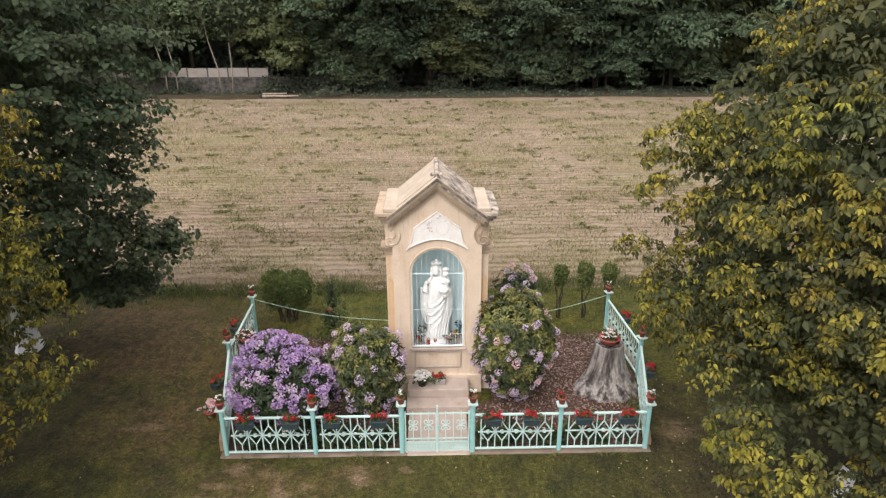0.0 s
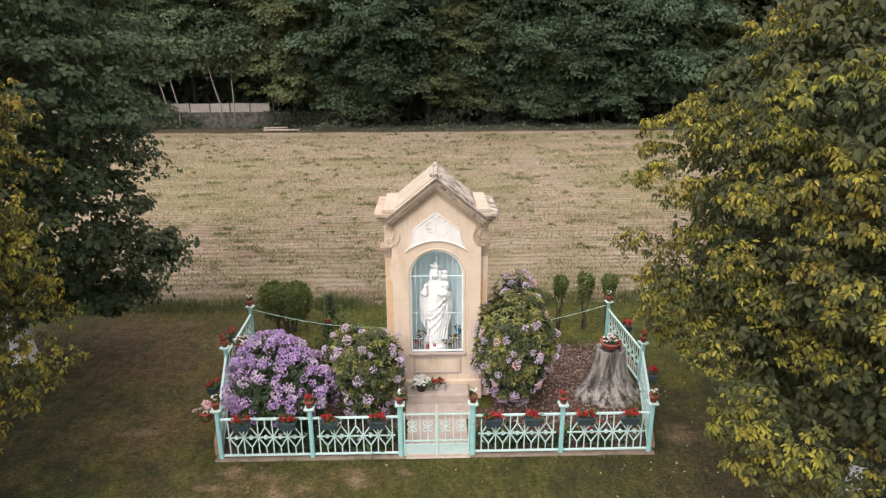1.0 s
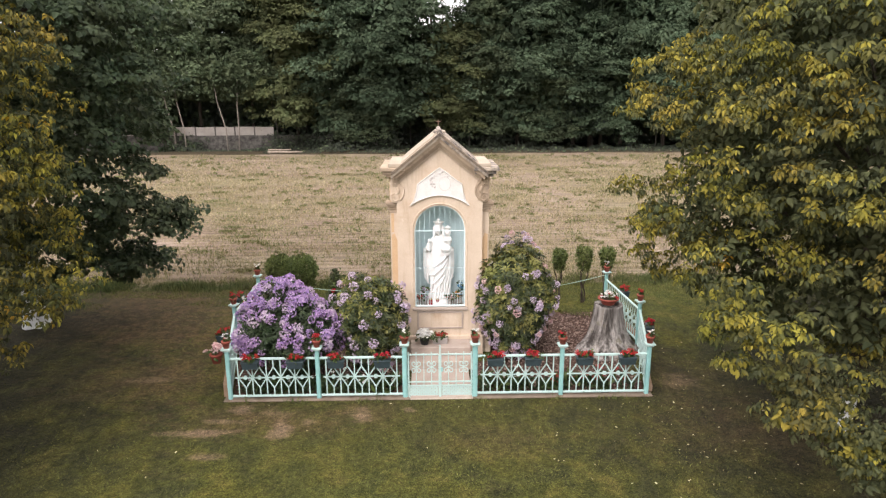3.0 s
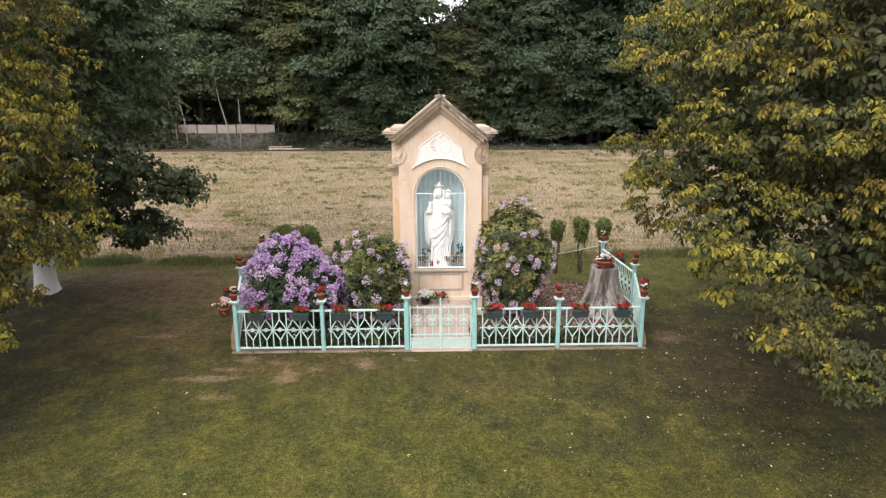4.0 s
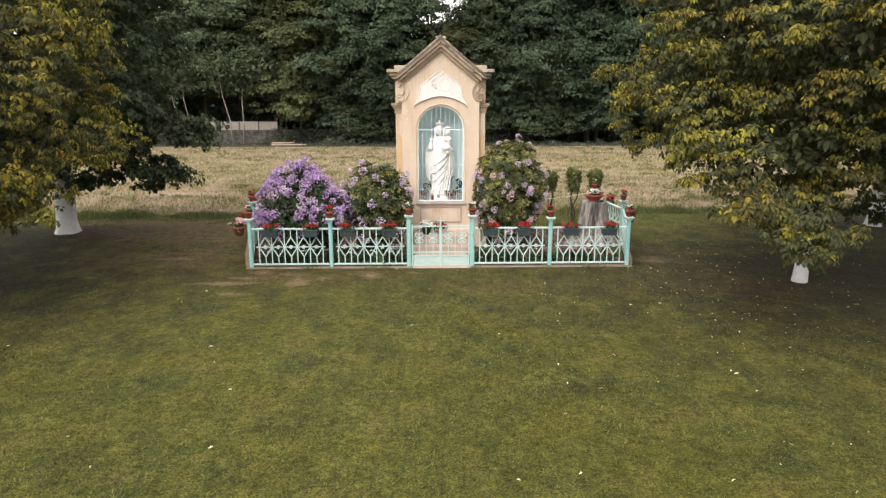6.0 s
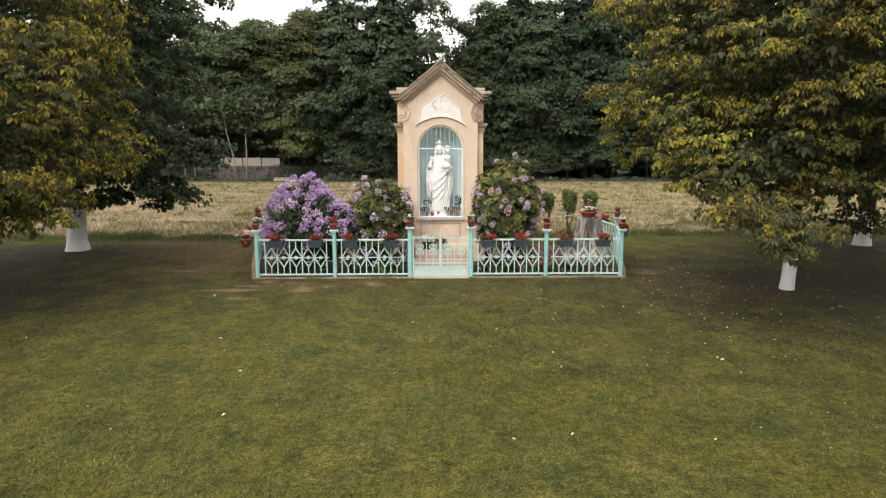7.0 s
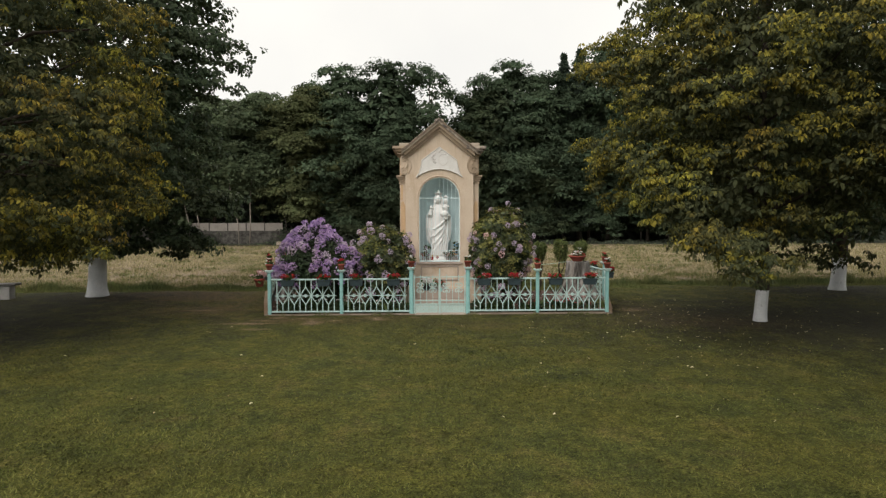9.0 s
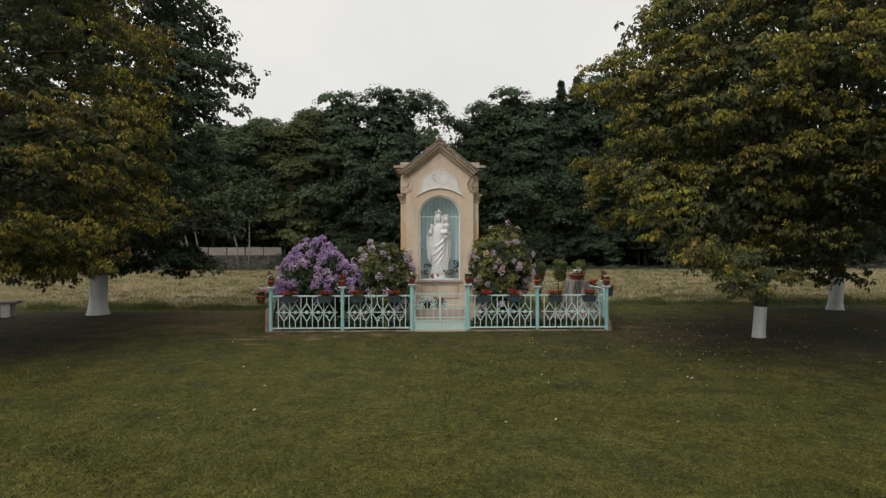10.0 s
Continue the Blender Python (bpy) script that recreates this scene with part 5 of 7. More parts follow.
# ---- rhododendrons ----
def rhododendron(x, y, label, rx, ry, top, bottom, seed, trusses, petal, leaves, whorls, truss=0.085, flower_low=0.0, crest=((-1, 1), (1, 1)), waist=0.72):
    rng = np.random.default_rng(seed)
    t = thing("rhododendron_bush", x, y, 0.03, label, "flowering bush", "rhododendron bushes")
    cz, rz = (top + bottom) / 2, (top - bottom) / 2
    bm = bmesh.new()
    for k in range(9):
        a = 2 * math.pi * k / 9
        e = (rx * 0.7 * math.cos(a), ry * 0.7 * math.sin(a), cz + rz * 0.3 * math.sin(3 * a))
        tube(bm, [(0.05 * math.cos(a), 0.05 * math.sin(a), -0.03), (e[0] * 0.5, e[1] * 0.5, cz * 0.45), e], [0.025, 0.018, 0.008], 6)
    part("stems", bm, M_BARK, t)

    def shell(n, lo, hi):
        d = sphere_dirs(rng, n)
        f = (lo + (hi - lo) * rng.random(n) ** 0.5) * (1 + 0.17 * lump(d, seed, 1.8) + 0.10 * lump(d, seed + 3.1, 4.2))
        at = d * np.array((rx, ry, rz)) * f[:, None] + np.array((0, 0, cz))
        at[:, :2] *= np.interp(at[:, 2], (bottom, cz), (waist, 1.0))[:, None]
        at[:, 2] = bottom + (at[:, 2] - bottom) * np.interp(at[:, 0] / rx, [c[0] for c in crest], [c[1] for c in crest])
        return at, unit(d / np.array((rx, ry, rz)))

    C, O = shell(whorls, 0.62, 1.0)
    k = 9
    axis = unit(O * 0.9 + np.array((0, 0, 0.5)) + rng.normal(size=(whorls, 3)) * 0.2)
    u = unit(np.cross(axis, rng.normal(size=axis.shape)))
    v = np.cross(axis, u)
    turn = rng.uniform(0, 6.3, (whorls, 1)) + np.arange(k) * (2 * math.pi / k) + rng.normal(size=(whorls, k)) * 0.2
    way = (u[:, None] * np.cos(turn)[..., None] + v[:, None] * np.sin(turn)[..., None]).reshape(-1, 3)
    Or = np.repeat(axis, k, 0)
    P = np.repeat(C, k, 0) + way * 0.015
    n = len(P)
    D = way * 0.85 + Or * rng.uniform(-0.1, 0.7, n)[:, None]
    N = Or - way * 0.3 + rng.normal(size=(n, 3)) * 0.12
    young = np.clip(0.05 + 0.55 * (C[:, 2] - bottom) / (top - bottom), 0, 1) if len(leaves) > 1 else 0.0
    slot = np.repeat((rng.random(whorls) < young).astype(int), k)
    L = rng.uniform(0.068, 0.115, n)
    put("foliage", leaf_mesh("foliage", P, D, N, L, L * 0.33, leaves, slot, 0.2, 0.18), t)
    Ci, Oi = shell(380, 0.3, 0.72)
    P = np.repeat(Ci, 8, 0) + rng.normal(size=(380 * 8, 3)) * 0.07
    n = len(P)
    put("inner_foliage", leaf_mesh("inner_foliage", P, rng.normal(size=(n, 3)), np.repeat(Oi, 8, 0) + rng.normal(size=(n, 3)) * 0.4, rng.uniform(0.12, 0.2, n), rng.uniform(0.06, 0.09, n), [M_RHODO_DK]), t)
    C, O = shell(trusses, 0.97, 1.06)
    if petal[0] is M_LILAC:
        ok = C[:, 2] > 0.42 + 0.45 * rng.random(len(C))
        C, O = C[ok], O[ok]
    if flower_low:
        ok = C[:, 2] < bottom + (top - bottom) * flower_low + 0.6 * (C[:, 2] - cz) * (rng.random(len(C)) < 0.2)
        C, O = C[ok], O[ok]
    q = 60
    d = unit(np.repeat(O, q, 0) * 0.55 + sphere_dirs(rng, len(C) * q) * 0.95)
    size = np.repeat(rng.uniform(0.7, 1.15, len(C)), q)[:, None] * truss
    P = np.repeat(C, q, 0) + d * size * 0.62
    n = len(P)
    L = rng.uniform(0.24, 0.38, n) * size[:, 0]
    put("blossoms", leaf_mesh("blossoms", P, d + rng.normal(size=(n, 3)) * 0.8, d + rng.normal(size=(n, 3)) * 0.2, L, L * 0.95, petal, (np.repeat(rng.random(len(C)), q) < 0.18).astype(int) if len(petal) > 1 else None, 0.15, 0.1), t, None, "lilac blossom trusses" if petal[0] is M_LILAC else "pale mauve blossom trusses")


rhododendron(-2.74, 0.72, "rhododendron bush covered in lilac blossom behind the fence", 0.93, 0.68, 1.90, 0.06, 4, 350, [M_LILAC, M_MAUVE], [M_RHODO_DK], 700, 0.116, 0.0, ((-1.0, 0.86), (-0.3, 1.02), (0.2, 0.97), (1.0, 0.80)), 0.80)
rhododendron(-1.31, 1.12, "round green rhododendron with a few pale blossoms", 0.70, 0.60, 1.92, 0.04, 9, 78, [M_MAUVE, M_PINK], [M_RHODO, M_RHODO_NEW], 1150, 0.108, 0.9)
rhododendron(1.52, 1.58, "tall green rhododendron with mauve blossoms low down", 0.78, 0.70, 2.34, 0.12, 15, 170, [M_MAUVE, M_PINK], [M_RHODO, M_RHODO_NEW], 1600, 0.086, 0.74)
rhododendron(1.70, 2.95, "dark rhododendron with mauve blossoms behind the shrine", 0.56, 0.50, 2.20, 0.1, 27, 80, [M_MAUVE, M_PINK], [M_RHODO_DK], 380, 0.10)


def clipped_shrub(x, y, w, top, low, seed, label, stems=3, lobes=((0, 0, 1.0),)):
    """A flat-topped vase of foliage over crooked bare stems that run up into it."""
    rng = np.random.default_rng(seed)
    t = thing("clipped_shrub", x, y, float(ground_z(y, x)), label, "shrub", "clipped shrubs behind the fence")
    for k in range(stems):
        bm = bmesh.new()
        a = 2 * math.pi * k / stems + seed
        foot = 0.03 if w < 0.5 else 0.20
        pts = [(foot * math.cos(a), foot * math.sin(a), -0.03)]
        for i in range(1, 6):
            f = i / 5
            r = foot + (w * 0.75 - foot) * f ** 1.6
            pts.append((r * math.cos(a + 0.3 * f) + rng.normal() * 0.025, r * math.sin(a + 0.3 * f) + rng.normal() * 0.025, (low + (top - low) * 0.55) * f))
        tube(bm, pts, [0.024, 0.021, 0.018, 0.014, 0.010, 0.005], 6)
        part("stem", bm, M_BARK, t)
    q = 1400 if w > 0.4 else 360
    shoulder = 0.55 if w > 0.4 else 0.8
    P, N = [], []
    for lx, ly, size in lobes:
        h = rng.random(q) ** 0.7
        a = rng.uniform(0, 2 * math.pi, q)
        key = np.stack((np.cos(a), np.sin(a), h * 2), 1)
        rim = (0.30 + 0.72 * h ** 0.55) * np.where(h > shoulder, np.sqrt(np.clip(1 - ((h - shoulder) / (1.02 - shoulder)) ** 2, 0.05, 1)), 1.0)
        r = w * size * rim * rng.uniform(0.5, 1.0, q) ** 0.4 * (1 + 0.22 * lump(key, seed + lx, 2.4) + 0.14 * lump(key, seed + 5.0, 5.5))
        z = low + (top - low) * (h * (1 + 0.10 * lump(key * 1.3, seed + 2.0, 3.0)) + 0.03 * rng.normal(size=q))
        P.append(np.stack((lx + r * np.cos(a), ly + r * np.sin(a), z), 1))
        N.append(np.stack((np.cos(a), np.sin(a), 0.3 + h), 1))
    P, N = np.concatenate(P), np.concatenate(N)
    m = len(P) * 5
    P = np.repeat(P, 5, 0) + rng.normal(size=(m, 3)) * 0.022
    D = np.repeat(N, 5, 0) * 0.5 + np.array((0, 0, 0.7)) + rng.normal(size=(m, 3)) * 0.7
    L = rng.uniform(0.035, 0.07, m)
    put("foliage", leaf_mesh("foliage", P, D, np.repeat(N, 5, 0) + rng.normal(size=(m, 3)) * 0.5, L, L * 0.5, [M_CLIP]), t)


clipped_shrub(-3.70, 5.3, 0.50, 1.26, 0.36, 3, "wide clipped green shrub on bare stems", 13, ((-0.26, 0.0, 0.85), (0.28, -0.05, 0.9)))
clipped_shrub(3.14, 5.2, 0.17, 1.37, 0.84, 5, "small clipped green shrub on thin stems")
clipped_shrub(3.77, 5.2, 0.205, 1.44, 0.80, 6, "small clipped green shrub on thin stems")
clipped_shrub(4.36, 5.2, 0.185, 1.40, 0.84, 8, "small clipped green shrub on thin stems")


def slim_shrub(x, y, width, height, seed, name, label, blooms=()):
    rng = np.random.default_rng(seed)
    t = thing(name, x, y, float(ground_z(y, x)), label, "shrub", "")
    bm = bmesh.new()
    for k in range(5):
        a = 1.26 * k
        tube(bm, [(0.02 * math.cos(a), 0.02 * math.sin(a), -0.03), (width * 0.3 * math.cos(a), width * 0.3 * math.sin(a), height * 0.5), (width * 0.5 * math.cos(a + 0.4), width * 0.5 * math.sin(a + 0.4), height * (0.8 + 0.04 * k))], [0.010, 0.008, 0.004], 5)
    part("stems", bm, M_BARK, t)
    m = 900
    h = rng.random(m)
    a = rng.uniform(0, 2 * math.pi, m)
    r = width * (0.45 + 0.55 * np.sin(math.pi * h)) * np.sqrt(rng.random(m)) * (1 + 0.3 * np.sin(3 * a + 5 * h))
    P = np.stack((r * np.cos(a), r * np.sin(a), height * (0.06 + 0.94 * h)), 1)
    L = rng.uniform(0.04, 0.075, m)
    put("foliage", leaf_mesh("foliage", P, rng.normal(size=(m, 3)) + np.array((0, 0, 0.3)), rng.normal(size=(m, 3)) * 0.5 + np.array((0, -0.4, 0.8)), L, L * 0.5, [M_RHODO]), t)
    for bx, by, bz in blooms:
        d = sphere_dirs(rng, 46)
        L = rng.uniform(0.03, 0.045, 46)
        put("bloom", leaf_mesh("bloom", np.array((bx, by, bz)) + d * 0.02, d + rng.normal(size=(46, 3)) * 0.4, d + np.array((0, 0, 0.4)), L, L * 0.95, [M_RED]), t, None, "red rose bloom")


slim_shrub(-2.56, 4.78, 0.20, 0.50, 401, "rose_bush", "low dark rose bush with a red bloom behind the shrine garden", ((0.02, -0.06, 0.53), (-0.03, -0.02, 0.50)))
slim_shrub(-2.65, 5.70, 0.15, 0.86, 402, "slim_shrub", "slim dark green shrub on the grass strip")


# ---- stumps ----
def tree_stump(x, y, h, r_top, roots, seed, label):
    """A fluted stump; roots: (way in degrees, reach beyond the trunk, sharpness)."""
    bm = bmesh.new()
    seg, rows = 110, 26
    rings = []
    for j in range(rows + 1):
        t = j / rows
        low = (1 - t) ** 3.0
        ring = []
        for i in range(seg):
            a = 2 * math.pi * i / seg
            c, sn = math.cos(a), math.sin(a)
            r = r_top * (1 + 0.28 * (1 - t))
            for way, reach, sharp in roots:
                r += reach * (0.72 * low + 0.28 * (1 - t) ** 5) * max(0.0, math.cos(a - math.radians(way))) ** sharp
            big = noise.noise(Vector((c * 1.9 + seed, sn * 1.9, t * 0.7)))
            flute = noise.noise(Vector((c * 6.5 + seed, sn * 6.5, t * 0.8)))
            thin = noise.noise(Vector((c * 17 + seed, sn * 17, t * 1.2)))
            r *= 1 + 0.12 * big + (0.09 + 0.07 * (1 - t)) * flute + 0.02 * thin
            z = -0.05 + (h + 0.05) * t + (0.03 * flute + 0.02 * thin if j == rows else 0)
            ring.append(bm.verts.new((r * c, r * 0.94 * sn, z)))
        rings.append(ring)
    for k, drop in ((0.90, 0.0), (0.80, 0.035), (0.45, 0.05)):
        rings.append([bm.verts.new((v.co.x * k, v.co.y * k, v.co.z - drop)) for v in rings[rows]])
    for a, b in zip(rings, rings[1:]):
        for i in range(seg):
            bm.faces.new((a[i], a[(i + 1) % seg], b[(i + 1) % seg], b[i]))
    bm.faces.new(rings[-1])
    ob = put("tree_stump", finish("tree_stump", bm, M_STUMP, True), None, pose(x, y, 0.03))
    tagged(ob, label, "tree stump")


tree_stump(3.52, 2.02, 0.98, 0.285, ((192, 0.40, 3), (232, 0.22, 5), (272, 0.34, 9), (312, 0.30, 5), (0, 0.26, 4), (90, 0.25, 3)), 2.0, "grey weathered tree stump with spreading roots")
tree_stump(-3.96, 2.62, 0.79, 0.19, ((200, 0.12, 4), (270, 0.14, 5), (340, 0.12, 4), (90, 0.1, 3)), 6.0, "small grey tree stump behind the lilac bush")


# ---- pots, bowls and window boxes ----
def flower_head(rng, C, size, mat, name, parent, q=18):
    n = len(C) * q
    d = sphere_dirs(rng, n)
    d[:, 2] = np.abs(d[:, 2]) * 0.8 + 0.05
    P = np.repeat(C, q, 0) + d * size * 0.6
    L = rng.uniform(0.5, 0.8, n) * size
    return tagged(put(name, leaf_mesh(name, P, d + rng.normal(size=(n, 3)) * 0.7, d, L, L * 0.9, [mat]), parent), kind="stuff")


def pot_leaves(rng, C, spread, size, parent, n=60, up=0.4):
    P = C[rng.integers(0, len(C), n)] + rng.normal(size=(n, 3)) * spread
    d = sphere_dirs(rng, n) + np.array((0, 0, up))
    L = rng.uniform(0.7, 1.2, n) * size
    return put("foliage", leaf_mesh("foliage", P, d, d[:, [1, 2, 0]] + np.array((0, 0, 1.0)), L, L * 0.7, [M_POTLEAF]), parent)


def flower_pot(x, y, z, kind, seed, group="flower pots on the fence posts"):
    """A small clay pot with red geraniums, or with white pansies."""
    rng = np.random.default_rng(seed)
    what = {"red": "small terracotta pot of red geraniums on a fence post", "white": "small terracotta pot of white pansies on a fence post"}[kind]
    t = thing("flower_pot", x, y, z, what, "flower pot", group, rng.uniform(-20, 20))
    bm = bmesh.new()
    lathe(bm, [(0.048, 0), (0.066, 0.095), (0.078, 0.095), (0.080, 0.13), (0.070, 0.13), (0.066, 0.115)], 16)
    part("pot", bm, M_TERRA, t, "", True)
    top = np.array([(rng.normal() * 0.02, rng.normal() * 0.02, 0.15) for _ in range(4)])
    pot_leaves(rng, top, 0.028, 0.055, t, 40)
    if kind == "red":
        C = np.array([(rng.uniform(-0.05, 0.05), rng.uniform(-0.05, 0.05), rng.uniform(0.17, 0.23)) for _ in range(6)])
        flower_head(rng, C, 0.032, M_RED, "blossom", t)
    else:
        C = np.array([(rng.uniform(-0.05, 0.05), rng.uniform(-0.05, 0.05), rng.uniform(0.17, 0.25)) for _ in range(5)])
        flower_head(rng, C, 0.024, M_WHITE, "blossom", t)
        C = np.array([(rng.uniform(-0.04, 0.04), rng.uniform(-0.04, 0.04), rng.uniform(0.15, 0.19)) for _ in range(2)])
        flower_head(rng, C, 0.02, M_RED, "small_blossom", t)


for k, (px, kind) in enumerate(zip(FRONT, ("white", "red", "white", "white", "red", "white"))):
    flower_pot(px, 0, 1.036 if k in (2, 3) else 0.986, kind, 100 + k)
for k, ((px, py), kind) in enumerate(((CORNERS_L[1], "red"), (CORNERS_L[2], "white"), (CORNERS_R[1], "red"), (CORNERS_R[2], "white"))):
    flower_pot(px, py, 0.986, kind, 120 + k)


def window_box(x, y, z, rz, seed, size=0.28):
    rng = np.random.default_rng(seed)
    t = thing("planter_box", x, y, z, "slate-blue planter box of red geraniums hung on the fence rail", "planter box", "planter boxes on the fence", rz)
    bm = bmesh.new()
    w, d, h = size / 2, 0.075, 0.135
    v = [bm.verts.new(c) for c in ((-w * 0.86, -d * 0.8, 0), (w * 0.86, -d * 0.8, 0), (w * 0.86, d * 0.8, 0), (-w * 0.86, d * 0.8, 0), (-w, -d, h), (w, -d, h), (w, d, h), (-w, d, h))]
    for q in ((3, 2, 1, 0), (0, 1, 5, 4), (1, 2, 6, 5), (2, 3, 7, 6), (3, 0, 4, 7)):
        bm.faces.new([v[i] for i in q])
    box(bm, -w - 0.008, w + 0.008, -d - 0.008, d + 0.008, h - 0.016, h, 0.003)
    part("box", bm, M_SLATE, t)
    C = np.stack((rng.uniform(-w * 0.8, w * 0.8, 7), rng.uniform(-0.04, 0.04, 7), np.full(7, h + 0.03)), 1)
    pot_leaves(rng, C, 0.03, 0.06, t, 70)
    C = np.stack((rng.uniform(-w * 0.95, w * 0.95, 13), rng.uniform(-0.07, 0.05, 13), rng.uniform(h + 0.03, h + 0.105, 13)), 1)
    flower_head(rng, C, 0.036, M_RED, "blossom", t)
    for hx in (-w * 0.6, w * 0.6):
        bm = bmesh.new()
        box(bm, hx - 0.006, hx + 0.006, 0.07, 0.098, h - 0.03, h + 0.004)
        part("hook", bm, M_IRON, t)


for k, x in enumerate((-3.27, -2.50, -1.80, -1.00, 0.96, 1.62, 2.52, 3.27)):
    window_box(x, -0.105, 0.645, 0, 200 + k, 0.29)
window_box(-4.12, 1.15, 0.66, -104, 220)
window_box(-4.43, 3.40, 0.66, -92, 221)
window_box(4.15, 1.35, 0.66, 76, 222)
window_box(4.34, 3.60, 0.66, 92, 223)


def hanging_pot(x, y, z):
    rng = np.random.default_rng(7)
    t = thing("hanging_pot", x, y, z, "terracotta pot of pale pink flowers hung outside the fence", "flower pot")
    bm = bmesh.new()
    lathe(bm, [(0.07, 0), (0.10, 0.14), (0.115, 0.14), (0.115, 0.175), (0.10, 0.175)], 18)
    part("pot", bm, M_TERRA, t, "", True)
    C = np.array([(rng.normal() * 0.06, rng.normal() * 0.05, 0.2) for _ in range(8)])
    pot_leaves(rng, C, 0.04, 0.07, t, 80)
    C = np.array([(rng.normal() * 0.085, rng.normal() * 0.07, rng.uniform(0.21, 0.33)) for _ in range(22)])
    flower_head(rng, C, 0.045, M_PINK, "blossom", t)
    bm = bmesh.new()
    tube(bm, [(0.10, 0, 0.16), (0.16, 0, 0.24), (0.26, 0.02, 0.26)], [0.006] * 3, 6)
    part("hook", bm, M_IRON, t)


hanging_pot(-3.97, 0.26, 0.60)


def flower_bowl(x, y, z, label, seed, r=0.20):
    rng = np.random.default_rng(seed)
    t = thing("flower_bowl", x, y, z, label, "flower bowl", "flower bowls on stumps")
    bm = bmesh.new()
    lathe(bm, [(r * 0.55, 0), (r * 0.60, 0.02), (r * 0.9, 0.10), (r * 1.02, 0.115), (r * 1.02, 0.14), (r * 0.93, 0.14), (r * 0.86, 0.12)], 24)
    part("bowl", bm, M_TERRA, t, "", True)
    bm = bmesh.new()
    lathe(bm, [(r * 0.87, 0.118), (r * 0.6, 0.13), (0.01, 0.135)], 20)
    part("soil", bm, M_SOIL, t)
    C = np.array([(rng.normal() * r * 0.4, rng.normal() * r * 0.4, 0.15) for _ in range(10)])
    pot_leaves(rng, C, 0.04, 0.06, t, 110)
    ang = rng.uniform(0, 2 * math.pi, 26)
    rad = r * np.sqrt(rng.random(26)) * 0.95
    C = np.stack((rad * np.cos(ang), rad * np.sin(ang), rng.uniform(0.16, 0.24, 26)), 1)
    flower_head(rng, C[:18], 0.03, M_WHITE, "white_blossom", t)
    flower_head(rng, C[18:], 0.028, M_RED, "red_blossom", t)


flower_bowl(3.50, 2.0, 1.02, "terracotta bowl of white and red flowers on the stump", 31, 0.21)
flower_bowl(-3.96, 2.62, 0.83, "terracotta bowl of white and red flowers on the small stump", 32, 0.19)


def step_flowers():
    rng = np.random.default_rng(77)
    t = thing("flower_pot", -0.28, 1.62, 0.35, "black pot of white chrysanthemums on the shrine step", "flower pot")
    bm = bmesh.new()
    lathe(bm, [(0.075, 0), (0.105, 0.13), (0.11, 0.14), (0.095, 0.14)], 16)
    part("pot", bm, M_DARKPOT, t, "", True)
    C = np.array([(rng.normal() * 0.08, rng.normal() * 0.08, 0.16) for _ in range(8)])
    pot_leaves(rng, C, 0.04, 0.07, t, 90, 0.1)
    d = sphere_dirs(rng, 40)
    d[:, 2] = np.abs(d[:, 2])
    flower_head(rng, d * np.array((0.15, 0.13, 0.12)) + np.array((0, 0, 0.16)), 0.05, M_WHITE, "blossom", t)
    t = thing("flower_box", 0.03, 1.66, 0.35, "grey stone box of dark red flowers on the shrine step", "flower box")
    bm = bmesh.new()
    box(bm, -0.15, 0.15, -0.07, 0.07, 0, 0.115, 0.01)
    part("box", bm, M_GREYPOT, t)
    C = np.stack((rng.uniform(-0.13, 0.13, 8), rng.uniform(-0.05, 0.05, 8), np.full(8, 0.14)), 1)
    pot_leaves(rng, C, 0.03, 0.055, t, 60)
    C = np.stack((rng.uniform(-0.14, 0.14, 18), rng.uniform(-0.06, 0.06, 18), rng.uniform(0.14, 0.21, 18)), 1)
    flower_head(rng, C, 0.032, M_RED, "blossom", t)


step_flowers()


def niche_gifts():
    rng = np.random.default_rng(55)
    for k, (x, y, mat, h, nm) in enumerate(((-0.41, 2.06, M_RED, 0.22, "crimson"), (-0.31, 2.08, M_MAUVE, 0.40, "pale mauve"), (0.36, 2.06, M_ORANGE, 0.26, "orange"), (0.42, 2.10, M_BLUE, 0.44, "turquoise"), (0.20, 2.00, M_PINK, 0.20, "pink"), (0.29, 2.05, M_RED, 0.20, "red"))):
        t = thing("flower_vase", SX + x, y, 1.025, f"small glass vase of {nm} flowers in the niche", "vase", "vases in the niche")
        bm = bmesh.new()
        lathe(bm, [(0.030, 0), (0.040, 0.05), (0.028, 0.11), (0.034, 0.13), (0.026, 0.13)], 12)
        part("vase", bm, M_GREYPOT, t, "", True)
        C = np.array([(rng.normal() * 0.03, rng.normal() * 0.025, rng.uniform(0.14, h)) for _ in range(9)])
        pot_leaves(rng, C, 0.02, 0.07, t, 34, 0.8)
        flower_head(rng, C, 0.036, mat, "blossom", t)
    for k, x in enumerate((-0.19, -0.05)):
        t = thing("votive_candle", SX + x, 2.02, 1.025, "red glass grave candle with metal lid in the niche", "candle", "candles in the niche")
        bm = bmesh.new()
        lathe(bm, [(0.032, 0), (0.036, 0.02), (0.036, 0.11), (0.030, 0.125)], 12)
        part("glass", bm, M_CANDLE, t, "", True)
        bm = bmesh.new()
        lathe(bm, [(0.032, 0.126), (0.032, 0.14), (0.012, 0.165)], 12)
        part("lid", bm, M_BRASS, t, "dull brass lid", True)


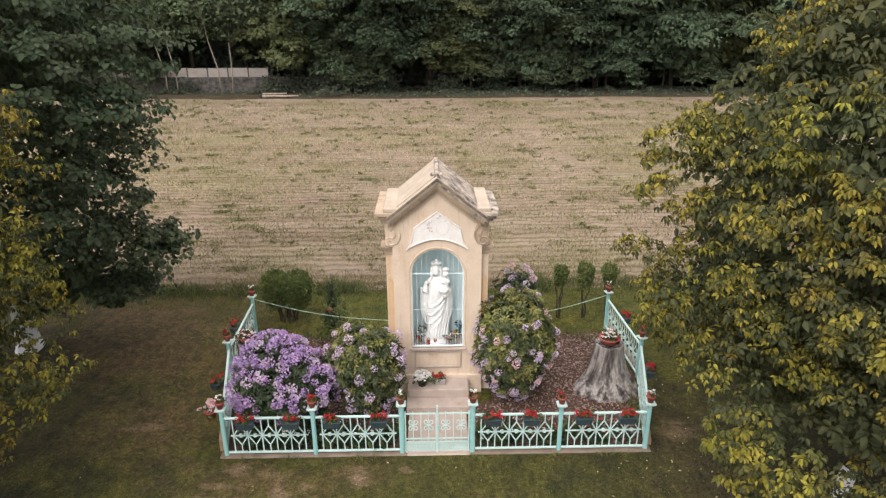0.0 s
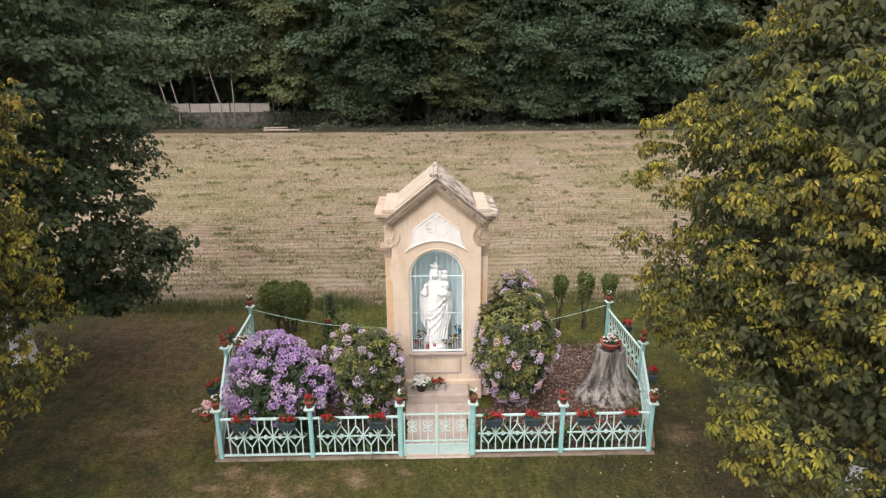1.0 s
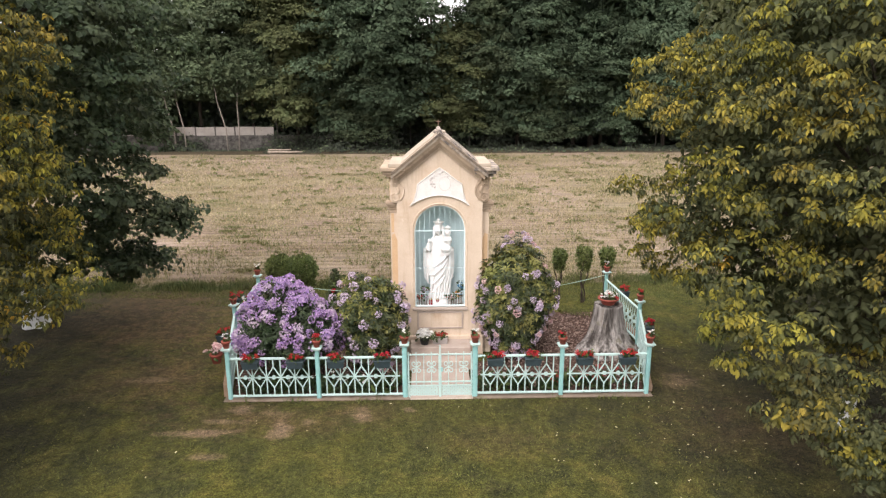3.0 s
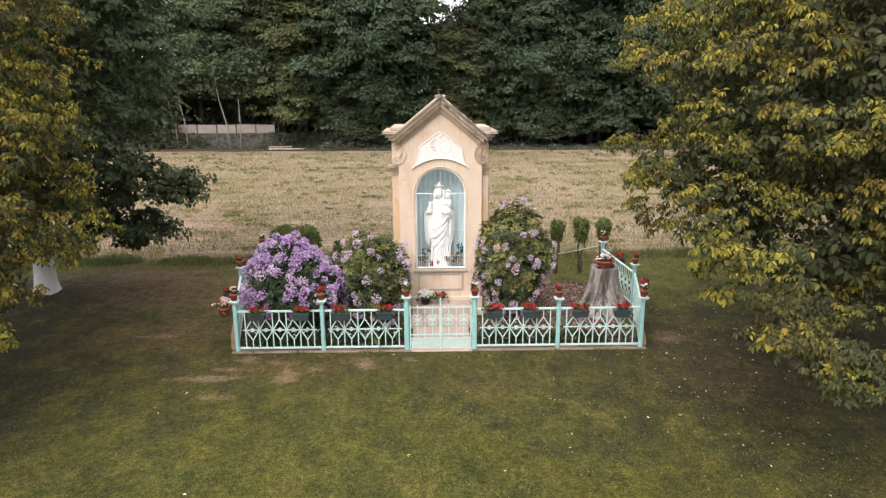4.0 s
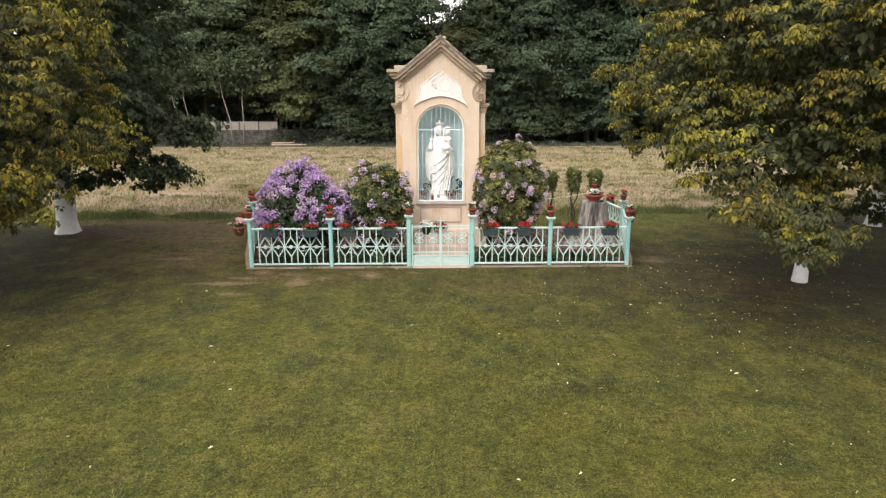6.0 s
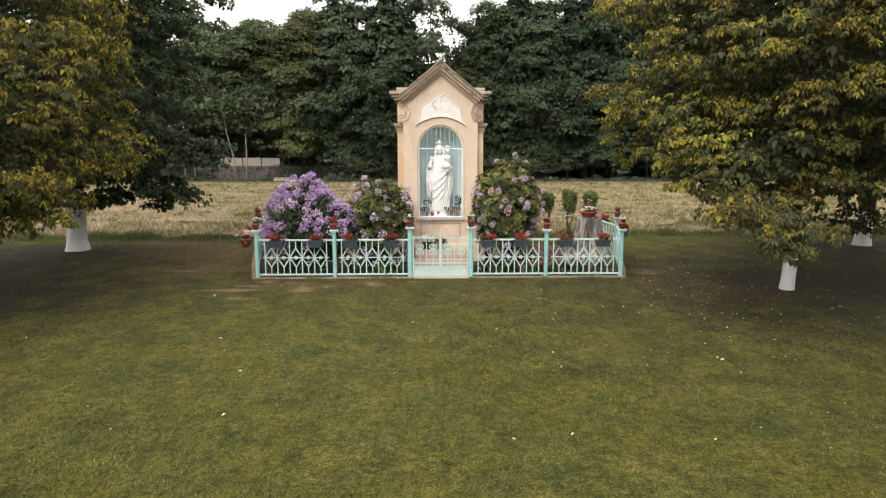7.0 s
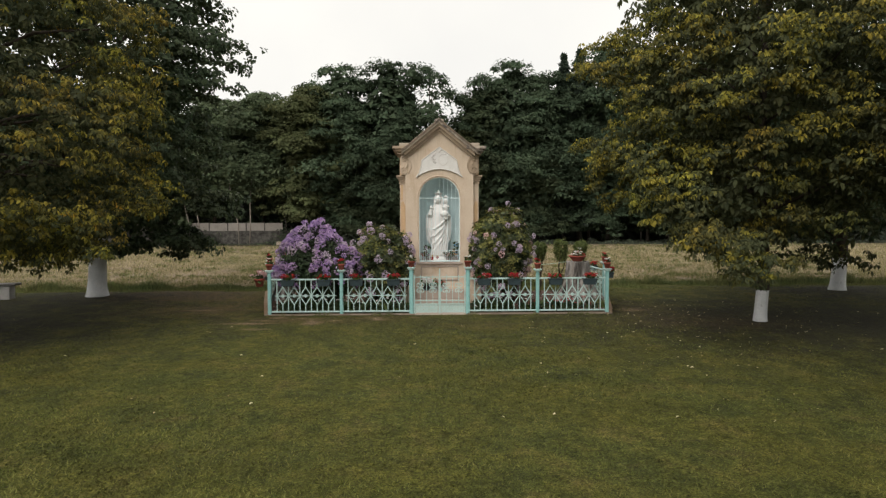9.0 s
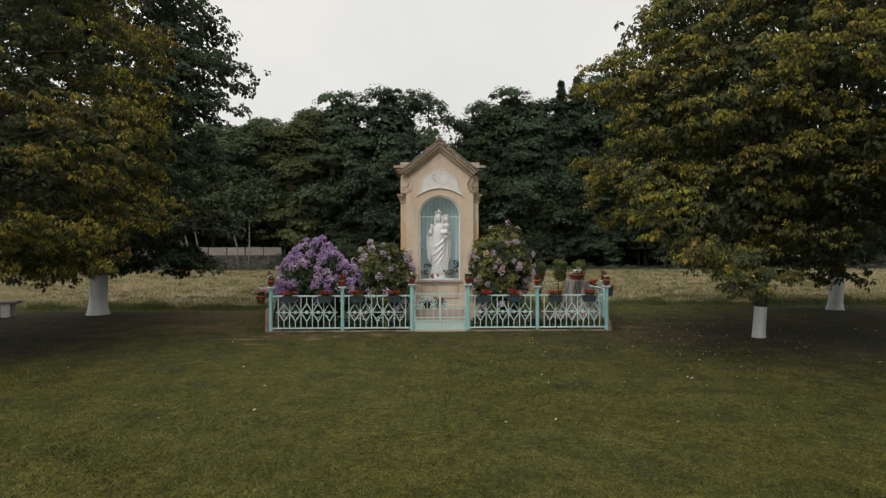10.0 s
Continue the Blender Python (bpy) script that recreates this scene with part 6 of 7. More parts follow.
M_CANDLE = surface("red_candle_glass", (0.22, 0.01, 0.012), (0.30, 0.02, 0.02), 8, 60, 0.2, 0.5, 0.0, 0.001)
M_BRASS = surface("dull_brass", (0.45, 0.33, 0.14), (0.55, 0.41, 0.20), 8, 60, 0.4, 0.5, 0.1, 0.001, metal=1.0)
niche_gifts()


def bed_flowers():
    """Small red and white flowers growing along the inside of the fence."""
    rng = np.random.default_rng(91)
    n = 170
    x = np.where(rng.random(n) < 0.38, rng.uniform(0.75, 3.5, n), rng.uniform(-3.5, -0.75, n))
    C = np.stack((x, 0.16 + 0.42 * rng.random(n) ** 1.5, np.full(n, 0.06)), 1)
    P = np.repeat(C, 16, 0) + rng.normal(size=(n * 16, 3)) * np.array((0.06, 0.05, 0.05))
    d = sphere_dirs(rng, n * 16) + np.array((0, 0, 0.9))
    L = rng.uniform(0.08, 0.20, n * 16)
    b = put("bedding_leaves", leaf_mesh("bedding_leaves", P, d, rng.normal(size=d.shape), L, L * 0.35, [M_RHODO_DK, M_POTLEAF], np.repeat((rng.random(n) < 0.35).astype(int), 16)))
    tagged(b, "low green bedding plants inside the fence", "bedding plants", kind="stuff")
    for mat, part_of, nm, col in ((M_RED, C[:, 0] > 1.9, "red_bedding_flowers", "red"), (M_WHITE, (C[:, 0] < 1.9) & (np.arange(n) % 4 == 0), "white_bedding_flowers", "white")):
        c = C[part_of] + np.array((0, 0, 0.17)) + rng.normal(size=(len(C[part_of]), 3)) * np.array((0.03, 0.03, 0.08))
        f = flower_head(rng, np.stack((c[:, 0], np.maximum(c[:, 1], 0.12), np.maximum(c[:, 2], 0.1)), 1), 0.034, mat, nm, None, 12)
        tagged(f, f"small {col} flowers in the bed inside the fence", "bedding flowers", kind="stuff")


bed_flowers()


def rose_bush(x, y):
    rng = np.random.default_rng(17)
    t = thing("rose_bush", x, y, 0.03, "thin young rose bush with one red flower", "rose bush")
    C = np.concatenate((rng.normal(size=(40, 3)) * np.array((0.13, 0.12, 0.24)) + np.array((0, 0, 0.6)), rng.normal(size=(60, 3)) * np.array((0.32, 0.2, 0.12)) + np.array((0.05, -0.1, 0.25))))
    bm = bmesh.new()
    for k in range(4):
        tube(bm, [(0.02 * k, 0, -0.03), tuple(C[k] * 0.6), tuple(C[k] + np.array((0, 0, 0.2)))], [0.01, 0.008, 0.005], 6)
    part("stems", bm, M_BARK, t)
    pot_leaves(rng, C, 0.06, 0.075, t, 520)
    flower_head(rng, np.array([(0.05, -0.05, 0.62)]), 0.06, M_RED, "blossom", t)


rose_bush(-2.15, 3.9)


# ---- bench ----
def bench(x, y):
    t = thing("bench", x, y, 0, "low concrete bench under the trees", "bench", "", 8)
    bm = bmesh.new()
    box(bm, -0.75, 0.75, -0.19, 0.19, 0.36, 0.42, 0.01)
    part("seat_slab", bm, M_BENCHTOP, t)
    for sx in (-0.5, 0.48):
        bm = bmesh.new()
        box(bm, sx - 0.12, sx + 0.12, -0.16, 0.16, -0.04, 0.36, 0.012)
        part("support", bm, M_BENCH, t)


bench(-11.95, 3.3)


# ---- wall at the wood ----
def build_far_wall():
    w = tagged(new("wall_far"), "old grey rubble wall topped with pale concrete panels", "wall", kind="structure")
    w.location = (0, 56, -0.4)
    bm = bmesh.new()
    box(bm, -60, -5.0, -0.2, 0.2, -0.3, 1.5)
    me = finish("rubble_base", bm, M_WALL)
    put("rubble_base", me, w)
    bm = bmesh.new()
    box(bm, 0.06, 1.94, -0.05, 0.05, 1.5, 2.36, 0.01)
    pan = finish("concrete_panel", bm, M_PANEL)
    bm = bmesh.new()
    box(bm, -0.06, 0.06, -0.08, 0.08, 1.5, 2.42, 0.01)
    pst = finish("concrete_post", bm, M_WALL)
    for k in range(22):
        put("concrete_panel", pan, w, pose(-60 + 2 * k, 0, 0.012 * math.sin(k * 2.3)))
        put("concrete_post", pst, w, pose(-60 + 2 * k, 0, 0))


build_far_wall()


# ---- wood ----
def spray_mesh(name, rng, C, O, size, mats, slot=None):
    """Far foliage: small leafy sprays, three corners each."""
    n = len(C)
    N = unit(O * 0.7 + rng.normal(size=(n, 3)) * 0.30 + np.array((0, 0, 0.6)))
    D = O * 0.3 + rng.normal(size=(n, 3)) * 0.8 + np.array((0, 0, -0.35))
    D = unit(D - N * (D * N).sum(1, keepdims=True) * 0.85)
    S = unit(np.cross(D, N))
    L = (rng.uniform(0.6, 1.4, n) * size)[:, None]
    V = np.stack((C - D * L * 0.45 + S * L * 0.42, C + D * L * 0.7, C - D * L * 0.45 - S * L * 0.42), 1).astype(np.float32)
    me = bpy.data.meshes.new(name)
    me.vertices.add(n * 3)
    me.vertices.foreach_set("co", V.ravel())
    me.loops.add(n * 3)
    me.loops.foreach_set("vertex_index", np.arange(n * 3, dtype=np.int32))
    me.polygons.add(n)
    me.polygons.foreach_set("loop_start", np.arange(0, n * 3, 3, dtype=np.int32))
    for mm in mats:
        me.materials.append(mm)
    if slot is not None:
        me.polygons.foreach_set("material_index", slot.astype(np.int32))
    me.update(calc_edges=True)
    return me


def forest_tree(seed, height, width, low, mat, conifer=False, clumps=329, cards=88, card=0.25, core=4600):
    rng = np.random.default_rng(seed)
    t = thing("forest_tree", 0, 0, -0.4, "tall dark conifer in the wood" if conifer else "tall dense broadleaf tree at the wood's edge", "tree", "wood behind the field")
    bm = bmesh.new()
    tube(bm, [(0, 0, -0.3), (0.1, 0.05, height * 0.25), (-0.1, 0, height * 0.55), (0.05, 0, height * 0.93)], [0.22, 0.17, 0.11, 0.03], 8)
    for k in range(7):
        a, z = 2.4 * k, low + (height - low) * (0.1 + 0.1 * k)
        r = width * 0.6 * (1 - 0.09 * k)
        tube(bm, [(0, 0, z * 0.85), (r * 0.5 * math.cos(a), r * 0.5 * math.sin(a), z), (r * math.cos(a), r * math.sin(a), z + 0.9)], [0.09, 0.06, 0.02], 6)
    part("trunk", bm, M_BARK, t, "", True)
    if conifer:
        prof = ((low, width), (height * 0.5, width * 0.62), (height * 0.8, width * 0.36), (height * 0.93, width * 0.2), (height, 0.05))
    else:
        prof = ((low, width * 0.7), (low + 1.5, width * 0.95), (height * 0.5, width), (height * 0.75, width * 0.85), (height * 0.90, width * 0.55), (height * 0.97, width * 0.25))
    m, k = clumps, cards
    if conifer:
        C, O = crown_shell(rng, prof, m, seed, 0.34, (0.6, 1.0), 1.3)
    else:
        # boughs: clumps ride on the upper side of each, hanging outwards
        B, OB = crown_shell(rng, prof, m // 7, seed, 0.30, (0.62, 0.96), 1.3)
        up = sphere_dirs(rng, (m // 7) * 7)
        face = np.repeat(unit(OB * 0.8 + np.array((0, 0, 0.9))), 7, 0)
        dot = (up * face).sum(1, keepdims=True)
        up = np.where(dot < 0, up - 2 * dot * face, up)
        broad = np.repeat(rng.uniform(0.75, 1.45, m // 7), 7)[:, None]
        C, O = np.repeat(B, 7, 0) + up * broad * np.array((1.35, 1.35, 0.85)), unit(up + np.repeat(OB, 7, 0) * 0.5)
        m = len(C)
    d = sphere_dirs(rng, m * k)
    face = np.repeat(unit(O * 0.8 + np.array((0, 0, 0.9))), k, 0)
    dot = (d * face).sum(1, keepdims=True)
    d = np.where(dot < -0.2, d - 2 * dot * face, d)
    size = np.repeat(rng.uniform(0.4, 1.1, m), k)[:, None]
    if conifer:
        size = size * (0.12 + 0.42 * np.repeat(np.hypot(C[:, 0], C[:, 1]) / width, k))[:, None]
    reach = rng.uniform(0.1, 1.5, (m * k, 1)) ** 0.6
    wide = np.repeat(np.stack((rng.uniform(0.9, 1.7, m), rng.uniform(0.9, 1.7, m), rng.uniform(0.35, 0.75, m)), 1), k, 0)
    P = np.repeat(C, k, 0) + d * size * reach * wide
    P[:, 2] -= (0.30 * reach * size)[:, 0] * np.hypot(d[:, 0], d[:, 1]) ** 2
    put("crown", spray_mesh("crown", rng, P, d, card, [mat]), t)
    Ci, Oi = crown_shell(rng, prof, core, seed, 0.30, (0.0, 0.86), 1.3)
    put("inner_foliage", spray_mesh("inner_foliage", rng, Ci, Oi, 0.55, [mat]), t)
    return t


def build_wood():
    rng = random.Random(8)
    kinds = [forest_tree(61, 18.0, 4.1, 2.0, M_WOOD_A), forest_tree(62, 18.0, 3.9, 2.6, M_WOOD_C), forest_tree(63, 18.0, 4.3, 2.4, M_WOOD_A), forest_tree(64, 18.0, 3.6, 1.6, M_WOOD_B), forest_tree(65, 18.0, 2.6, 2.0, M_CONIFER, True, 330, 60, 0.3),
             forest_tree(66, 18.0, 3.9, 1.0, M_WOOD_A, False, 110, 60, 0.45, 1800), forest_tree(67, 18.0, 3.7, 0.8, M_WOOD_B, False, 110, 60, 0.45, 1800),
             forest_tree(68, 18.0, 4.1, 4.2, M_WOOD_A, False, 150, 96, 0.25, 500),
             forest_tree(69, 18.0, 4.0, 5.4, M_WOOD_B)]
    tops = [(-24.5, 17.0, 8), (-19.2, 17.6, 8), (-13.8, 17.7, 1), (-10.0, 19.3, 0), (-4.3, 19.6, 2), (0.1, 19.8, 7), (6.0, 17.4, 3), (9.2, 19.7, 0), (12.8, 18.6, 2), (15.2, 21.0, 4), (17.0, 21.5, 4), (20.3, 21.6, 2), (24.8, 20.5, 0), (29.5, 20.0, 1), (34.0, 20.6, 6), (39.0, 19.4, 5), (44.5, 20.5, 6), (50.0, 20.0, 5), (-30.0, 18.6, 6), (-35.0, 19.0, 5), (-40.0, 19.2, 5), (-45.5, 19.0, 6), (-51.0, 19.0, 5)]
    used = set()
    spots = [(x, (59.2 if k == 8 else 57.6) + rng.uniform(-0.3, 0.8), h, k) for x, h, k in tops]
    spots += [(-54 + 4.6 * i + rng.uniform(-1, 1), 64.5 + rng.uniform(-1, 1), rng.uniform(17.0, 19.0), rng.randrange(5, 7)) for i in range(24) if i != 12]
    spots += [(2.2, 57.6, 13.0, 1), (-7.2, 57.4, 12.5, 3), (-16.0, 59.5, 13.0, 8), (12.2, 57.2, 12.0, 3), (18.0, 57.4, 13.5, 0), (27.0, 57.4, 12.5, 3)]
    for x, y, h, k in spots:
        m = pose(x, y, -0.4, 0, 0, rng.uniform(0, 360))
        if k in used:
            ob = copy_thing(kinds[k], m)
        else:
            used.add(k)
            ob = kinds[k]
            ob.matrix_basis = m
        s = h / 18.0
        ob.scale = (1.0 + 0.5 * (s - 1), 1.0 + 0.5 * (s - 1), s)
    # undergrowth along the wall
    r = np.random.default_rng(14)
    n = 15000
    x = r.uniform(-55, 55, n)
    open_part = (x > -27) & (x < -16.3)
    y = np.where(open_part, r.uniform(54.2, 55.5, n), r.uniform(51.4, 59.0, n))
    hgt = np.array([max(0.0, 0.35 + 1.6 * noise.noise(Vector((a * 0.45, b * 0.3, 0)))) for a, b in zip(x, y)]) * np.where(open_part, 0.45, np.where((x > -16.5) & (x < -6), 1.0, 0.45))
    C = np.stack((x, y, -0.4 + hgt * r.random(n)), 1)
    lumps = [(-15.4, 0.5), (-13.0, 0.9), (-11.2, 0.7), (-9.0, 1.0), (-6.6, 0.8), (-4.4, 0.9), (-24.5, 0.0), (1.5, 0.6), (6.5, 0.5), (11.0, 0.7)]
    thicket = np.concatenate([r.normal(size=(380, 3)) * np.array((0.8, 0.3, 0.5 + 0.2 * h)) + np.array((lx, 55.3, 0.4 * h)) for lx, h in lumps])
    C = np.concatenate((C, thicket[thicket[:, 2] > -0.4]))
    n = len(C)
    deep = 26000
    D = np.stack((r.uniform(-60, 60, deep), r.uniform(62, 76, deep), -0.4 + 5.5 * r.random(deep)), 1)
    dk = put("understorey", spray_mesh("understorey", r, D, np.tile(np.array((0, -1.0, 0.2)), (deep, 1)), 0.7, [M_UNDER]))
    tagged(dk, "dense dark understorey deep inside the wood", "undergrowth", kind="stuff")
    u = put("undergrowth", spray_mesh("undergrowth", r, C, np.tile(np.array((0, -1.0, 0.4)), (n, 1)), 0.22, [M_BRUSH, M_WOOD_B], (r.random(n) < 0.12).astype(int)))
    tagged(u, "low dark undergrowth along the wood's edge", "undergrowth", kind="stuff")


build_wood()


def sapling(x, y, h, lean, seed, bark=M_BIRCH):
    rng = np.random.default_rng(seed)
    t = thing("sapling", x, y, -0.4, "slender pale-barked young tree before the wall" if bark is M_BIRCH else "slender grey young tree at the wood's edge", "tree", "saplings before the wall")
    bm = bmesh.new()
    tube(bm, [(0, 0, -0.2), (lean * 0.15 + 0.1, 0, h * 0.3), (lean * 0.6 - 0.05, 0, h * 0.65), (lean, 0.1, h)], [0.075, 0.062, 0.05, 0.025], 8)
    part("trunk", bm, bark, t, "", True)
    C = rng.normal(size=(700, 3)) * np.array((1.0, 0.8, 1.0)) + np.array((lean, 0, h + 0.3))
    put("crown", spray_mesh("crown", rng, C, unit(rng.normal(size=(700, 3))), 0.34, [M_WOOD_B]), t)


for k, (sx_, h_, ln_) in enumerate(((-20.4, 7.5, -1.1), (-19.3, 7.0, 0.3), (-24.6, 7.2, -0.7), (-25.6, 7.0, -0.9))):
    sapling(sx_, 54.6, h_, ln_, 300 + k)


rs = random.Random(4)
for k in range(15):
    sapling(-15.0 + 3.0 * k + rs.uniform(-1.3, 1.3), rs.uniform(55.5, 60.5), rs.uniform(6.5, 9.5), rs.uniform(-0.9, 0.9), 330 + k, M_BARK_GREY)


def log_pile():
    for k, (x, y, z, ln, a, r) in enumerate(((-14.2, 51.6, 0.02, 3.0, 4, 0.11), (-13.6, 51.9, 0.0, 2.4, -7, 0.09), (-14.6, 51.8, 0.22, 2.2, 10, 0.08))):
        bm = bmesh.new()
        tube(bm, [(-ln / 2, 0, 0), (-ln / 6, 0.04, 0.02), (ln / 6, -0.03, 0), (ln / 2, 0.02, 0.02)], [r, r * 0.95, r * 0.85, r * 0.7], 9)
        ob = put("log", finish("log", bm, M_LOG), None, pose(x, y, z - 0.27, 0, 0, a))
        tagged(ob, "bleached log lying at the field's far edge", "log", "logs at the wood")


log_pile()


# ---- grass, stubble and litter ----
def ground_cover():
    rng = np.random.default_rng(71)
    n = 330000
    y = -10.2 + 18.0 * rng.random(n) ** 1.7
    x = rng.uniform(-1, 1, n) * (4.6 + (y + 12.0) * 0.62) * (1 + 0.12 * np.abs(rng.normal(size=n)))
    y = y - np.where(rng.random(n) < 0.35, np.abs(rng.normal(size=n)) * 1.6, 0.0)
    inside = (np.abs(x) < np.interp(y, (0, 2.3, 4.6), (3.74, 4.4, 4.45))) & (y > -0.10) & (y < 4.6)
    # grass thinned where the ground colour is darkened under trees
    for cx, cy, r in SHADED_EARTH_SPOTS:
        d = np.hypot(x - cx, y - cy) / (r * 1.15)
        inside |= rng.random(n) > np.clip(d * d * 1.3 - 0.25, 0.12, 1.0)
    for cx, cy, rx, ry, most in DRY_SPOTS + BARE_SPOTS:
        d = np.hypot((x - cx) / rx, (y - cy) / ry)
        inside |= rng.random(n) > np.clip(d * d * 0.7, 1 - most, 1.0)
    P = np.stack((x, y, ground_z(y, x) - 0.006), 1)[~inside]
    m = len(P)
    g = put("lawn_grass", blade_mesh("lawn_grass", P, rng.uniform(0.014, 0.034, m), 1.3, rng.uniform(0.008, 0.016, m), M_GRASS))
    tagged(g, "short mown grass of the lawn", "grass", kind="stuff")
    n = 42000
    x = rng.uniform(-20, 20, n)
    y = 7.35 + rng.normal(size=n) * 0.24
    tuft = np.array([noise.noise(Vector((a * 0.9, 1.0, 0))) for a in x])
    P = np.stack((x, y, ground_z(y, x) - 0.02), 1)
    H = rng.uniform(0.10, 0.36, n) * np.maximum(0.28, 0.62 + 1.9 * tuft)
    t = put("verge_grass", blade_mesh("verge_grass", P, H, 0.45, rng.uniform(0.012, 0.025, n), M_VERGE))
    tagged(t, "tall uncut grass between lawn and field", "grass", kind="stuff")
    n = 45000
    P = np.stack((rng.uniform(-16, 16, n), 4.7 + 2.5 * rng.random(n) ** 0.6, np.zeros(n)), 1)
    P[:, 2] = ground_z(P[:, 1], P[:, 0]) - 0.01
    lush = np.array([noise.noise(Vector((a * 0.6, b * 1.1, 6.0))) for a, b, _ in P])
    P = P[(P[:, 1] - 5.9) * 0.4 + lush > np.where(np.abs(P[:, 0]) > 4.6, 0.0, -0.35)]
    t = put("rear_grass", blade_mesh("rear_grass", P, rng.uniform(0.03, 0.09, len(P)), 0.7, rng.uniform(0.010, 0.018, len(P)), M_TALL))
    tagged(t, "fresh green grass strip behind the shrine", "grass", kind="stuff")
    n = 150000
    row = np.minimum(rng.integers(0, 92, n), rng.integers(0, 92, n))
    y = 7.8 + row * 0.465 + rng.normal(size=n) * 0.07
    x = rng.uniform(-1, 1, n) * (15 + y * 0.68)
    keep = np.array([noise.noise(Vector((a * 0.5, b * 0.9, 3.0))) for a, b in zip(x, y)]) > -0.3
    x, y = x[keep], y[keep]
    n = len(x)
    P = np.stack((x, y, ground_z(y, x) - 0.02), 1)
    far = 1 + (y - 8) * 0.03
    t = put("stubble", blade_mesh("stubble", P, rng.uniform(0.05, 0.12, n) * np.minimum(far, 1.6), 0.6, rng.uniform(0.012, 0.03, n) * far, M_STRAW))
    tagged(t, "dry cut stubble in rows on the field", "stubble", kind="stuff")
    k, q = 900, 26
    y = 8.8 + 40 * rng.random(k) ** 1.2
    x = rng.uniform(-1, 1, k) * (9 + y * 0.62)
    C = np.stack((x, y, ground_z(y, x) + 0.02), 1)
    big = np.repeat(rng.uniform(0.2, 1.0, k) ** 2 * 2.0 + 0.2, q)[:, None]
    P = np.repeat(C, q, 0) + rng.normal(size=(k * q, 3)) * np.array((0.22, 0.16, 0.03)) * big
    d = sphere_dirs(rng, k * q) + np.array((0, 0, 0.9))
    L = rng.uniform(0.05, 0.12, k * q) * np.repeat(1 + (y - 8) * 0.02, q)
    w = put("field_weeds", leaf_mesh("field_weeds", P, d, rng.normal(size=d.shape) + np.array((0, 0, 1.0)), L, L * 0.4, [M_WEED]))
    tagged(w, "scattered green weeds in the stubble", "weeds", kind="stuff")
    k, q = 46, 150
    y = 8.6 + 26 * rng.random(k) ** 1.3
    x = rng.uniform(-1, 1, k) * (9 + y * 0.62)
    C = np.stack((x, y, ground_z(y, x) + 0.02), 1)
    big = np.repeat(rng.uniform(0.5, 1.3, k), q)[:, None]
    P = np.repeat(C, q, 0) + rng.normal(size=(k * q, 3)) * np.array((0.42, 0.16, 0.03)) * big
    d = sphere_dirs(rng, k * q) + np.array((0, 0, 0.9))
    L = rng.uniform(0.05, 0.10, k * q) * np.repeat(1 + (y - 8) * 0.02, q)
    w = put("weed_patches", leaf_mesh("weed_patches", P, d, rng.normal(size=d.shape) + np.array((0, 0, 1.0)), L, L * 0.4, [M_WEED]))
    tagged(w, "low spreading patches of green weeds in the stubble", "weeds", kind="stuff")
    n = 160000
    y = 7.6 + 41 * rng.random(n) ** 1.6
    x = rng.uniform(-1, 1, n) * (15 + y * 0.68)
    keep = np.array([noise.noise(Vector((a * 0.35, b * 0.6, 8.0))) + 0.5 * noise.noise(Vector((a * 1.7, b * 2.0, 5.0))) for a, b in zip(x, y)]) > -0.12
    x, y = x[keep], y[keep]
    P = np.stack((x, y, ground_z(y, x) - 0.02), 1)
    far = 1 + (y - 8) * 0.03
